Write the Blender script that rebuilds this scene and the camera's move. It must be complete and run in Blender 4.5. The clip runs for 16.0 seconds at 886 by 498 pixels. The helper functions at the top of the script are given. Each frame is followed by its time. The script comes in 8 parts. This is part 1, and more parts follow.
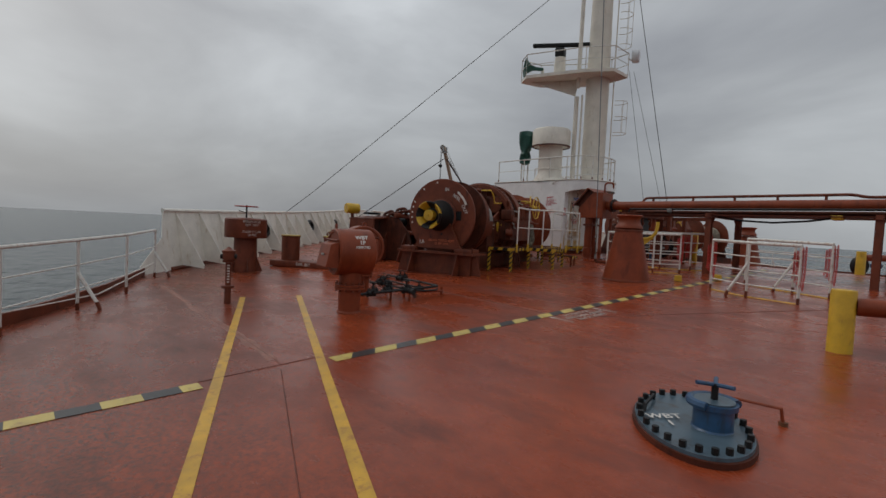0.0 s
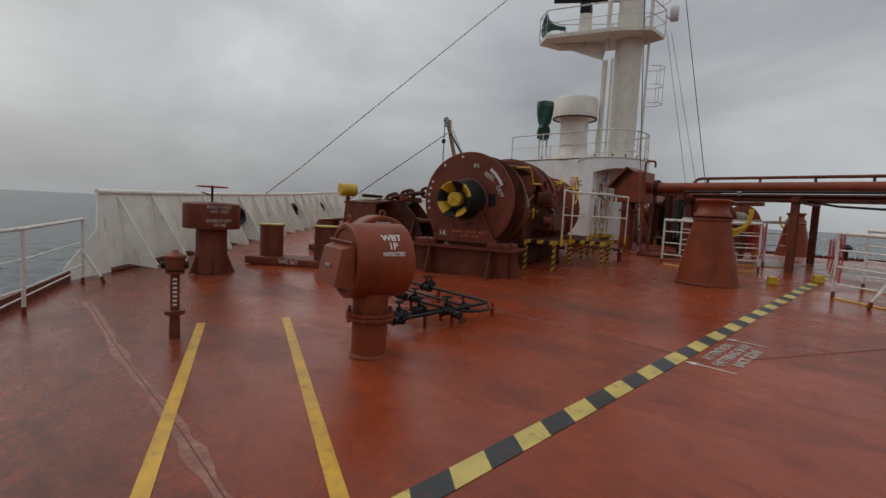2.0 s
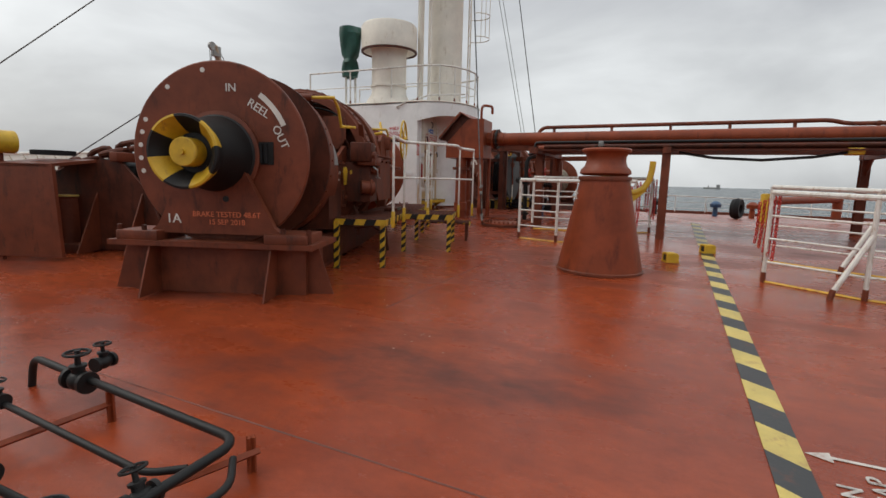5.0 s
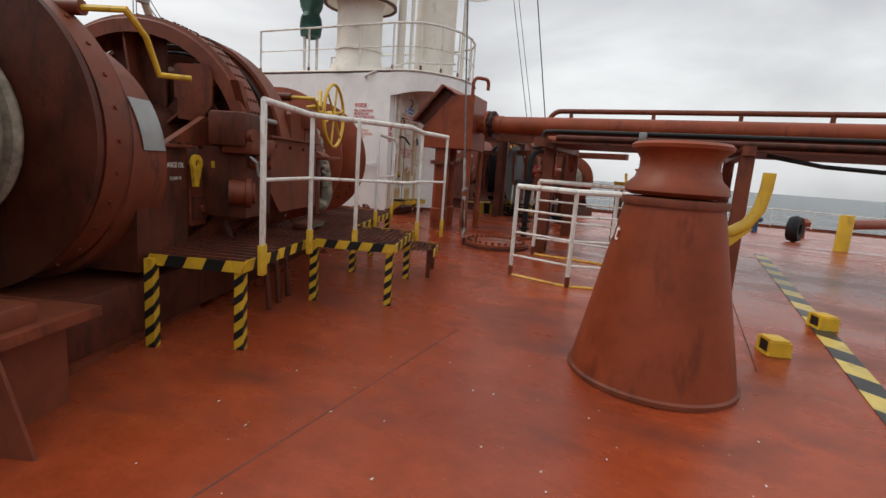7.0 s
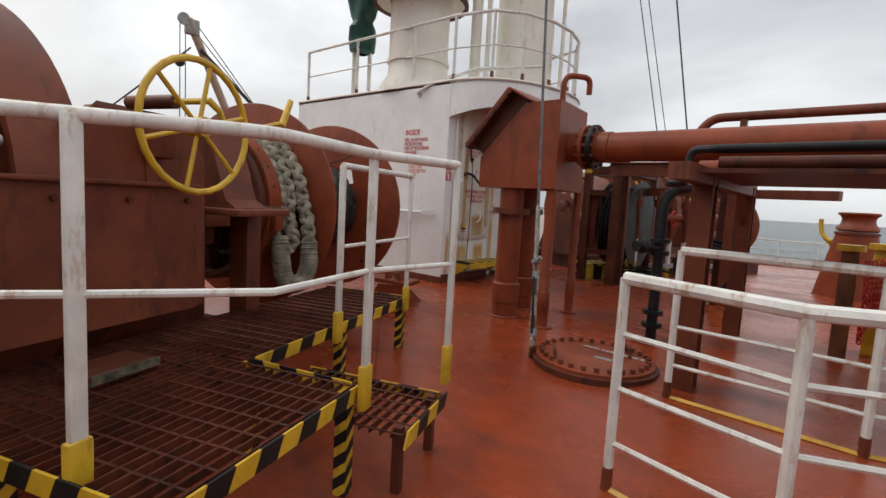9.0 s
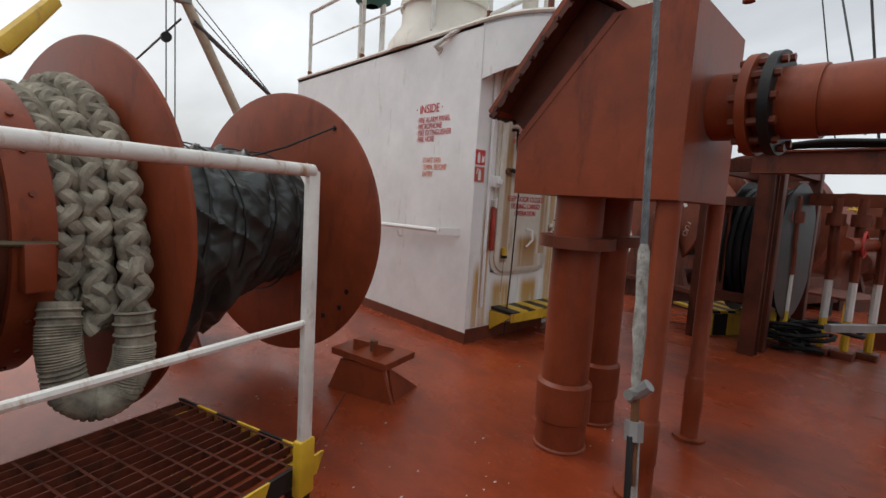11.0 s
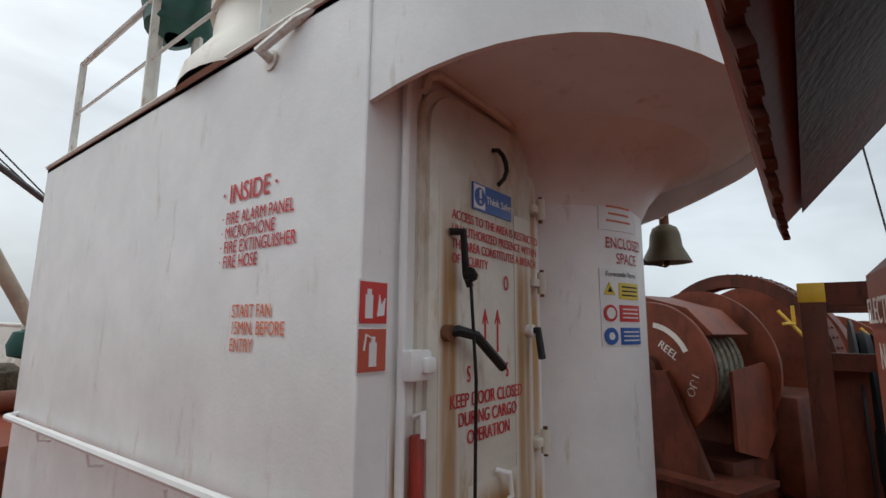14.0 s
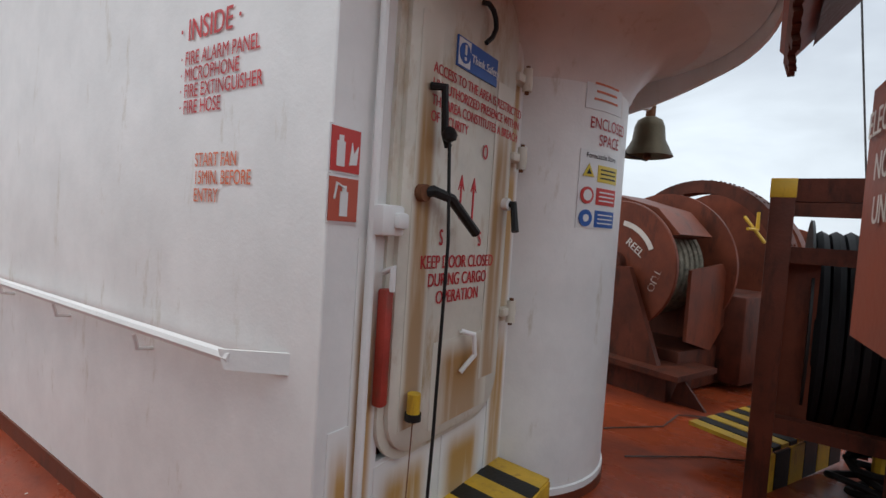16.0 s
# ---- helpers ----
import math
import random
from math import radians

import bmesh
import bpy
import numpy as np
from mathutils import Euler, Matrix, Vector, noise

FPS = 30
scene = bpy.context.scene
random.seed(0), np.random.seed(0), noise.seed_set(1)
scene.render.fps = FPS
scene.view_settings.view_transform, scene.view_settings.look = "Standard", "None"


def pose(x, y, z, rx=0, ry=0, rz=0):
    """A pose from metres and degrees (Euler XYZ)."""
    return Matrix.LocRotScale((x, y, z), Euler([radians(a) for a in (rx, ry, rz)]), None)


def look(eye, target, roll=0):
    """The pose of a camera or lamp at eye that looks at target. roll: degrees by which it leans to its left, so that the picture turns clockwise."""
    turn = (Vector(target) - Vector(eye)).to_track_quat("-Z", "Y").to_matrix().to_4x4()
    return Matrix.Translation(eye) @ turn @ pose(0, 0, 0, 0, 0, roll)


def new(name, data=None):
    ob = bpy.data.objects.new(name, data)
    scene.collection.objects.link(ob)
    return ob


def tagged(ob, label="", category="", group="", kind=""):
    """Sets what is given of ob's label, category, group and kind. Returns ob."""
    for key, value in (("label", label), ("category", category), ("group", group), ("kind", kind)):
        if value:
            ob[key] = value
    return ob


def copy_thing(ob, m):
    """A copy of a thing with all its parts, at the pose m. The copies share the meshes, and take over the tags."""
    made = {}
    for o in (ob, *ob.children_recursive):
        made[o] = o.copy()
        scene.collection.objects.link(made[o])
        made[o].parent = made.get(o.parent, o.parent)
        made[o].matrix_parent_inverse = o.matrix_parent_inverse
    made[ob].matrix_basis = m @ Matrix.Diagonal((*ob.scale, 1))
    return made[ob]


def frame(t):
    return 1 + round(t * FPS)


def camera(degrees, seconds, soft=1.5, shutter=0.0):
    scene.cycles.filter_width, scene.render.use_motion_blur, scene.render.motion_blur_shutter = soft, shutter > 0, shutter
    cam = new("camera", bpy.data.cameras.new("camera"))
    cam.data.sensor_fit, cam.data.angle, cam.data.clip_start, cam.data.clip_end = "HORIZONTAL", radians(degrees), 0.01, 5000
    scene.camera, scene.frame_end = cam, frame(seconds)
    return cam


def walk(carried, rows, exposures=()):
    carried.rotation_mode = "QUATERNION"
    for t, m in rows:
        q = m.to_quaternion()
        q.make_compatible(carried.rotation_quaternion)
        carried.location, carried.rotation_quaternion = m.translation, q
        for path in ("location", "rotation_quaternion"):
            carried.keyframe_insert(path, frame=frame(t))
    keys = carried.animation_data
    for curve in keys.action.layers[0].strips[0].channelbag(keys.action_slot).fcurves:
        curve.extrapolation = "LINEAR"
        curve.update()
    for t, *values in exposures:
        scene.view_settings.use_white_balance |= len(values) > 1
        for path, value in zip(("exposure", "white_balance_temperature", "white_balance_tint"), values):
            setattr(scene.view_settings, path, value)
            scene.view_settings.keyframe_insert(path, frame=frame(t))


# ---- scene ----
cam = camera(84.6, 16.0)
PATH = [
    (0, (-0.335, -0.137, 1.678), (0.988, 1.36, 1.588), 2.9),
    (0.5, (-0.012, 0.654, 1.673), (1.335, 2.129, 1.566), 0.5),
    (1, (0.275, 1.401, 1.69), (1.657, 2.841, 1.564), 1.6),
    (1.5, (0.627, 2.137, 1.714), (2.057, 3.528, 1.573), 2.4),
    (2, (0.966, 2.872, 1.74), (2.344, 4.313, 1.581), 3.0),
    (2.5, (1.385, 3.532, 1.693), (2.816, 4.92, 1.538), 2.0),
    (3, (1.827, 4.215, 1.707), (3.225, 5.632, 1.511), 1.2),
    (3.5, (2.481, 4.693, 1.697), (4.037, 5.928, 1.461), 0.2),
    (4, (3.079, 5.083, 1.733), (4.767, 6.13, 1.499), 3.1),
    (4.5, (3.793, 5.32, 1.743), (5.612, 6.107, 1.482), 2.9),
    (5, (4.604, 5.544, 1.765), (6.406, 6.363, 1.481), 1.4),
    (5.2, (4.938, 5.623, 1.791), (6.743, 6.433, 1.496), 1.6),
    (7.3, (8.556, 6.479, 1.962), (10.339, 7.323, 1.635), 4.6),
    (7.5, (8.893, 6.546, 1.951), (10.66, 7.425, 1.631), 4.2),
    (8, (9.741, 6.753, 2.015), (11.42, 7.808, 1.757), 2.7),
    (8.2, (10.101, 6.831, 2.03), (11.753, 7.935, 1.803), 2.9),
    (10.3, (13.414, 8.349, 2.327), (14.774, 9.793, 2.07), 3.1),
    (10.5, (13.503, 8.463, 2.232), (14.879, 9.896, 2.001), 3.9),
    (11, (14.216, 8.902, 2.282), (15.533, 10.392, 2.069), 3.5),
    (11.5, (14.804, 9.426, 2.314), (16.0, 11.02, 2.145), 4.6),
    (12, (15.314, 10.006, 2.378), (16.388, 11.682, 2.193), 3.7),
    (12.5, (15.73, 10.54, 2.434), (16.848, 12.197, 2.379), 5.6),
    (13, (16.185, 10.972, 2.519), (17.517, 12.463, 2.597), 7.5),
    (13.5, (16.494, 11.122, 2.622), (17.978, 12.441, 2.862), 0.4),
    (14, (16.502, 11.149, 2.614), (18.071, 12.349, 2.931), 0.5),
    (14.5, (16.525, 11.164, 2.578), (18.123, 12.333, 2.865), 1.1),
    (15, (16.537, 11.155, 2.55), (18.175, 12.29, 2.725), 2.2),
    (15.5, (16.555, 11.175, 2.505), (18.233, 12.263, 2.562), 3.1),
    (16, (16.567, 11.186, 2.456), (18.22, 12.309, 2.369), 3.8),
]
walk(cam, [(t, look(eye, target, roll)) for t, eye, target, roll in PATH], [(0, -0.65, 6700, 10), (2.5, -0.45, 6800, 10), (4.5, 0.02, 6900, 10), (8.0, 0.30, 7000, 12), (10.5, 0.24, 6750, 10), (12.5, 0.22, 6700, 8), (14.5, 0.15, 6350, 6), (16.0, 0.38, 6350, 8)])

# ---------------------------------------------------------------- light
world = bpy.data.worlds.new("overcast_sky")
scene.world = world
world.use_nodes = True
wn, wl = world.node_tree.nodes, world.node_tree.links
wn.clear()
w_out = wn.new("ShaderNodeOutputWorld")
w_bg = wn.new("ShaderNodeBackground")
w_sky = wn.new("ShaderNodeTexSky")
w_sky.sky_type = "NISHITA"
w_sky.sun_disc = False
w_sky.sun_elevation = radians(38)
w_sky.sun_rotation = radians(-12)
w_sky.dust_density = 4.0
w_co = wn.new("ShaderNodeTexCoord")
w_map = wn.new("ShaderNodeMapping")
w_map.inputs["Scale"].default_value = (1.0, 1.0, 2.5)
w_n1 = wn.new("ShaderNodeTexNoise")
w_n1.inputs["Scale"].default_value = 1.7
w_n1.inputs["Detail"].default_value = 7
w_n1.inputs["Roughness"].default_value = 0.5
w_n1.inputs["Distortion"].default_value = 0.35
w_ramp = wn.new("ShaderNodeValToRGB")
w_ramp.color_ramp.elements[0].position = 0.30
w_ramp.color_ramp.elements[0].color = (0.29, 0.31, 0.345, 1)
w_ramp.color_ramp.elements[1].position = 0.74
w_ramp.color_ramp.elements[1].color = (0.60, 0.645, 0.69, 1)
w_mid = w_ramp.color_ramp.elements.new(0.52)
w_mid.color = (0.42, 0.45, 0.485, 1)
w_scale = wn.new("ShaderNodeMixRGB")
w_scale.blend_type = "MULTIPLY"
w_scale.inputs[0].default_value = 1.0
w_scale.inputs[2].default_value = (0.09, 0.09, 0.09, 1)
w_mix = wn.new("ShaderNodeMixRGB")
w_mix.inputs[0].default_value = 0.93
wl.new(w_co.outputs["Generated"], w_map.inputs["Vector"])
wl.new(w_map.outputs["Vector"], w_n1.inputs["Vector"])
wl.new(w_n1.outputs["Fac"], w_ramp.inputs["Fac"])
wl.new(w_sky.outputs["Color"], w_scale.inputs[1])
wl.new(w_scale.outputs["Color"], w_mix.inputs[1])
wl.new(w_ramp.outputs["Color"], w_mix.inputs[2])
w_sep = wn.new("ShaderNodeSeparateXYZ")
w_grad = wn.new("ShaderNodeMapRange")
w_grad.inputs["From Min"].default_value = 0.0
w_grad.inputs["From Max"].default_value = 1.0
w_grad.inputs["To Min"].default_value = 1.0
w_grad.inputs["To Max"].default_value = 2.05
w_mul = wn.new("ShaderNodeMixRGB")
w_mul.blend_type = "MULTIPLY"
w_mul.inputs[0].default_value = 1.0
wl.new(w_co.outputs["Generated"], w_sep.inputs[0])
wl.new(w_sep.outputs["Z"], w_grad.inputs["Value"])
wl.new(w_mix.outputs["Color"], w_mul.inputs[1])
wl.new(w_grad.outputs["Result"], w_mul.inputs[2])
wl.new(w_mul.outputs["Color"], w_bg.inputs["Color"])
w_bg.inputs["Strength"].default_value = 1.15
wl.new(w_bg.outputs["Background"], w_out.inputs["Surface"])

sun = new("sun", bpy.data.lights.new("sun", "SUN"))
sun.data.energy = 0.7
sun.data.angle = radians(25)
sun.data.color = (1.0, 0.97, 0.93)
sun.matrix_world = look((-6, 30, 40), (6, 2, 0))

# ---------------------------------------------------------------- materials


def paint(name, color, rough=0.45, metal=0.0, vary=0.12, scale=2.5, bump=0.15, grain=60.0, stain=None, amount=0.0, rough_vary=0.12, coat=0.0, spec=0.5):
    """Painted or raw surface: patchy tone, fine grain, optional stains."""
    m = bpy.data.materials.new(name)
    m.use_nodes = True
    nt = m.node_tree
    n, l = nt.nodes, nt.links
    p = n["Principled BSDF"]
    p.inputs["Metallic"].default_value = metal
    p.inputs["Coat Weight"].default_value = coat
    p.inputs["Specular IOR Level"].default_value = spec
    co = n.new("ShaderNodeTexCoord")
    big = n.new("ShaderNodeTexNoise")
    big.inputs["Scale"].default_value = scale
    big.inputs["Detail"].default_value = 6
    big.inputs["Roughness"].default_value = 0.62
    fine = n.new("ShaderNodeTexNoise")
    fine.inputs["Scale"].default_value = grain
    fine.inputs["Detail"].default_value = 4
    geo = n.new("ShaderNodeObjectInfo")
    ofs = n.new("ShaderNodeVectorMath")
    ofs.operation = "ADD"
    l.new(co.outputs["Object"], ofs.inputs[0])
    l.new(geo.outputs["Location"], ofs.inputs[1])
    l.new(ofs.outputs[0], big.inputs["Vector"])
    l.new(ofs.outputs[0], fine.inputs["Vector"])
    ramp = n.new("ShaderNodeValToRGB")
    lo = tuple(c * (1 - vary * 1.6) for c in color)
    hi = tuple(min(1, c * (1 + vary)) for c in color)
    ramp.color_ramp.elements[0].position, ramp.color_ramp.elements[0].color = 0.3, (*lo, 1)
    ramp.color_ramp.elements[1].position, ramp.color_ramp.elements[1].color = 0.7, (*hi, 1)
    l.new(big.outputs["Fac"], ramp.inputs["Fac"])
    col = ramp.outputs["Color"]
    if stain:
        st = n.new("ShaderNodeTexNoise")
        st.inputs["Scale"].default_value = scale * 2.3
        st.inputs["Detail"].default_value = 8
        st.inputs["Roughness"].default_value = 0.7
        mp = n.new("ShaderNodeMapping")
        mp.inputs["Scale"].default_value = (1.0, 1.0, 0.3)
        mp.inputs["Location"].default_value = (3.1, 7.7, 1.3)
        l.new(ofs.outputs[0], mp.inputs["Vector"])
        l.new(mp.outputs["Vector"], st.inputs["Vector"])
        sr = n.new("ShaderNodeValToRGB")
        sr.color_ramp.elements[0].position = 0.62 - amount * 0.25
        sr.color_ramp.elements[1].position = 0.78 - amount * 0.2
        l.new(st.outputs["Fac"], sr.inputs["Fac"])
        mx = n.new("ShaderNodeMixRGB")
        mx.inputs[2].default_value = (*stain, 1)
        l.new(sr.outputs["Color"], mx.inputs[0])
        l.new(col, mx.inputs[1])
        col = mx.outputs["Color"]
    l.new(col, p.inputs["Base Color"])
    rr = n.new("ShaderNodeMapRange")
    rr.inputs["To Min"].default_value = max(0.03, rough - rough_vary)
    rr.inputs["To Max"].default_value = min(1, rough + rough_vary)
    l.new(big.outputs["Fac"], rr.inputs["Value"])
    l.new(rr.outputs["Result"], p.inputs["Roughness"])
    if bump:
        add = n.new("ShaderNodeMath")
        add.operation = "MULTIPLY_ADD"
        add.inputs[1].default_value = 0.35
        l.new(fine.outputs["Fac"], add.inputs[0])
        l.new(big.outputs["Fac"], add.inputs[2])
        bm_ = n.new("ShaderNodeBump")
        bm_.inputs["Strength"].default_value = bump
        bm_.inputs["Distance"].default_value = 0.02
        l.new(add.outputs[0], bm_.inputs["Height"])
        l.new(bm_.outputs["Normal"], p.inputs["Normal"])
    return m


def wet_deck():
    """Red oxide deck paint, rain-wet: glossy film with drier, worn patches."""
    m = bpy.data.materials.new("wet_red_deck")
    m.use_nodes = True
    n, l = m.node_tree.nodes, m.node_tree.links
    p = n["Principled BSDF"]
    p.inputs["Specular IOR Level"].default_value = 0.32
    co = n.new("ShaderNodeTexCoord")

    def tex(scale, detail, rough=0.6, stretch=None):
        t = n.new("ShaderNodeTexNoise")
        t.inputs["Scale"].default_value = scale
        t.inputs["Detail"].default_value = detail
        t.inputs["Roughness"].default_value = rough
        if stretch:
            mp = n.new("ShaderNodeMapping")
            mp.inputs["Scale"].default_value = stretch
            l.new(co.outputs["Object"], mp.inputs["Vector"])
            l.new(mp.outputs["Vector"], t.inputs["Vector"])
        else:
            l.new(co.outputs["Object"], t.inputs["Vector"])
        return t

    patch = tex(0.35, 6)
    worn = tex(1.1, 9, 0.7, (1.0, 0.45, 1.0))
    fine = tex(26, 6, 0.7)
    grit = tex(160, 2)
    r1 = n.new("ShaderNodeValToRGB")
    r1.color_ramp.elements[0].position, r1.color_ramp.elements[0].color = 0.32, (0.222, 0.0365, 0.0128, 1)
    r1.color_ramp.elements[1].position, r1.color_ramp.elements[1].color = 0.70, (0.365, 0.067, 0.0215, 1)
    l.new(patch.outputs["Fac"], r1.inputs["Fac"])
    r2 = n.new("ShaderNodeValToRGB")
    r2.color_ramp.elements[0].position = 0.50
    r2.color_ramp.elements[1].position = 0.70
    l.new(worn.outputs["Fac"], r2.inputs["Fac"])
    mx = n.new("ShaderNodeMixRGB")
    mx.inputs[2].default_value = (0.105, 0.028, 0.019, 1)
    l.new(r2.outputs["Color"], mx.inputs[0])
    l.new(r1.outputs["Color"], mx.inputs[1])
    # the outboard strip near the port rail is duller and more worn
    sep = n.new("ShaderNodeSeparateXYZ")
    l.new(co.outputs["Object"], sep.inputs[0])
    edge = n.new("ShaderNodeMath")
    edge.operation = "MULTIPLY_ADD"
    edge.inputs[1].default_value = -0.4
    l.new(sep.outputs["Y"], edge.inputs[0])
    l.new(sep.outputs["X"], edge.inputs[2])
    er = n.new("ShaderNodeMapRange")
    er.inputs["From Min"].default_value = 1.5
    er.inputs["From Max"].default_value = -1.6
    l.new(edge.outputs[0], er.inputs["Value"])
    mul = n.new("ShaderNodeMath")
    mul.operation = "MULTIPLY"
    l.new(er.outputs["Result"], mul.inputs[0])
    fr = n.new("ShaderNodeValToRGB")
    fr.color_ramp.elements[0].position = 0.40
    fr.color_ramp.elements[1].position = 0.62
    l.new(fine.outputs["Fac"], fr.inputs["Fac"])
    l.new(fr.outputs["Color"], mul.inputs[1])
    mx2 = n.new("ShaderNodeMixRGB")
    mx2.inputs[2].default_value = (0.080, 0.032, 0.023, 1)
    l.new(mul.outputs[0], mx2.inputs[0])
    l.new(mx.outputs["Color"], mx2.inputs[1])
    # scuffs: small paler and darker marks where people and ropes pass
    scuff = tex(5.5, 9, 0.78, (1.0, 0.6, 1.0))
    sc = n.new("ShaderNodeValToRGB")
    sc.color_ramp.elements[0].position, sc.color_ramp.elements[0].color = 0.30, (0.66, 0.63, 0.60, 1)
    sc.color_ramp.elements[1].position, sc.color_ramp.elements[1].color = 0.72, (1.22, 1.25, 1.28, 1)
    l.new(scuff.outputs["Fac"], sc.inputs["Fac"])
    mx3 = n.new("ShaderNodeMixRGB")
    mx3.blend_type = "MULTIPLY"
    mx3.inputs[0].default_value = 0.8
    l.new(mx2.outputs["Color"], mx3.inputs[1])
    l.new(sc.outputs["Color"], mx3.inputs[2])
    l.new(mx3.outputs["Color"], p.inputs["Base Color"])
    rr = n.new("ShaderNodeMapRange")
    rr.inputs["From Min"].default_value = 0.35
    rr.inputs["From Max"].default_value = 0.68
    rr.inputs["To Min"].default_value = 0.16
    rr.inputs["To Max"].default_value = 0.42
    l.new(worn.outputs["Fac"], rr.inputs["Value"])
    l.new(rr.outputs["Result"], p.inputs["Roughness"])
    add = n.new("ShaderNodeMath")
    add.operation = "MULTIPLY_ADD"
    add.inputs[1].default_value = 0.25
    l.new(grit.outputs["Fac"], add.inputs[0])
    l.new(fine.outputs["Fac"], add.inputs[2])
    b = n.new("ShaderNodeBump")
    b.inputs["Strength"].default_value = 0.22
    b.inputs["Distance"].default_value = 0.01
    l.new(add.outputs[0], b.inputs["Height"])
    l.new(b.outputs["Normal"], p.inputs["Normal"])
    return m


def sea_material():
    m = bpy.data.materials.new("grey_green_sea")
    m.use_nodes = True
    n, l = m.node_tree.nodes, m.node_tree.links
    p = n["Principled BSDF"]
    p.inputs["Base Color"].default_value = (0.040, 0.060, 0.066, 1)
    p.inputs["Specular IOR Level"].default_value = 0.3
    p.inputs["Roughness"].default_value = 0.22
    p.inputs["IOR"].default_value = 1.33
    co = n.new("ShaderNodeTexCoord")
    a = n.new("ShaderNodeTexNoise")
    a.inputs["Scale"].default_value = 0.22
    a.inputs["Detail"].default_value = 6
    mp = n.new("ShaderNodeMapping")
    mp.inputs["Scale"].default_value = (1.0, 0.45, 1.0)
    mp.inputs["Rotation"].default_value = (0, 0, radians(35))
    l.new(co.outputs["Object"], mp.inputs["Vector"])
    l.new(mp.outputs["Vector"], a.inputs["Vector"])
    b = n.new("ShaderNodeBump")
    b.inputs["Strength"].default_value = 1.0
    b.inputs["Distance"].default_value = 3.0
    l.new(a.outputs["Fac"], b.inputs["Height"])
    l.new(b.outputs["Normal"], p.inputs["Normal"])
    return m


def run_down(name, under, rust):
    """Rust that has run down a painted wall: soft at its sides, broken by drips."""
    m = bpy.data.materials.new(name)
    m.use_nodes = True
    n, l = m.node_tree.nodes, m.node_tree.links
    p = n["Principled BSDF"]
    p.inputs["Roughness"].default_value = 0.5
    co = n.new("ShaderNodeTexCoord")
    sep = n.new("ShaderNodeSeparateXYZ")
    l.new(co.outputs["Generated"], sep.inputs[0])
    side = n.new("ShaderNodeValToRGB")
    side.color_ramp.interpolation = "EASE"
    side.color_ramp.elements[0].color = (0, 0, 0, 1)
    side.color_ramp.elements[1].color = (0, 0, 0, 1)
    for q in (0.3, 0.72):
        e = side.color_ramp.elements.new(q)
        e.color = (1, 1, 1, 1)
    l.new(sep.outputs["X"], side.inputs["Fac"])
    tall = n.new("ShaderNodeValToRGB")
    tall.color_ramp.interpolation = "EASE"
    tall.color_ramp.elements[0].color = (0.75, 0.75, 0.75, 1)
    tall.color_ramp.elements[1].color = (0, 0, 0, 1)
    e = tall.color_ramp.elements.new(0.7)
    e.color = (1, 1, 1, 1)
    l.new(sep.outputs["Z"], tall.inputs["Fac"])
    mp = n.new("ShaderNodeMapping")
    mp.inputs["Scale"].default_value = (16, 16, 1.6)
    l.new(co.outputs["Object"], mp.inputs["Vector"])
    t = n.new("ShaderNodeTexNoise")
    t.inputs["Scale"].default_value = 1.0
    t.inputs["Detail"].default_value = 6
    l.new(mp.outputs["Vector"], t.inputs["Vector"])
    tr = n.new("ShaderNodeMapRange")
    tr.inputs["From Min"].default_value = 0.12
    tr.inputs["From Max"].default_value = 0.50
    l.new(t.outputs["Fac"], tr.inputs["Value"])
    a = n.new("ShaderNodeMath")
    a.operation = "MULTIPLY"
    b = n.new("ShaderNodeMath")
    b.operation = "MULTIPLY"
    l.new(side.outputs["Color"], a.inputs[0])
    l.new(tall.outputs["Color"], a.inputs[1])
    l.new(a.outputs[0], b.inputs[0])
    l.new(tr.outputs["Result"], b.inputs[1])
    mx = n.new("ShaderNodeMixRGB")
    mx.inputs[1].default_value = (*under, 1)
    mx.inputs[2].default_value = (*rust, 1)
    l.new(b.outputs[0], mx.inputs[0])
    l.new(mx.outputs["Color"], p.inputs["Base Color"])
    return m


DECK = wet_deck()
SEA = sea_material()
MACH = paint("machinery_brown_red", (0.165, 0.040, 0.018), 0.50, vary=0.24, stain=(0.050, 0.017, 0.010), amount=0.35, bump=0.2, spec=0.32)
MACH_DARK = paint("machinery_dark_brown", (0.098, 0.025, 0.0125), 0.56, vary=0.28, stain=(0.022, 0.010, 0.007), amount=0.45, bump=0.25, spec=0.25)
RED = paint("fresh_red_oxide", (0.232, 0.0475, 0.0175), 0.44, vary=0.18, stain=(0.12, 0.026, 0.012), amount=0.34, bump=0.08, spec=0.27)
WHITE = paint("white_paint", (0.80, 0.79, 0.77), 0.42, vary=0.06, stain=(0.52, 0.46, 0.36), amount=0.08, bump=0.12)
CREAM = paint("cream_mast_paint", (0.74, 0.69, 0.60), 0.5, vary=0.07, stain=(0.45, 0.36, 0.25), amount=0.15)
DOORPAINT = paint("weathered_door_paint", (0.66, 0.62, 0.53), 0.45, vary=0.10, stain=(0.42, 0.29, 0.15), amount=0.35)
BULW = paint("bulwark_white", (0.80, 0.77, 0.69), 0.5, vary=0.08, stain=(0.45, 0.34, 0.20), amount=0.18)
RAILW = paint("rail_white", (0.70, 0.68, 0.63), 0.4, vary=0.10, stain=(0.36, 0.19, 0.08), amount=0.34, scale=6)
YELLOW = paint("safety_yellow", (0.62, 0.38, 0.025), 0.45, vary=0.14, stain=(0.30, 0.15, 0.03), amount=0.25, scale=5)
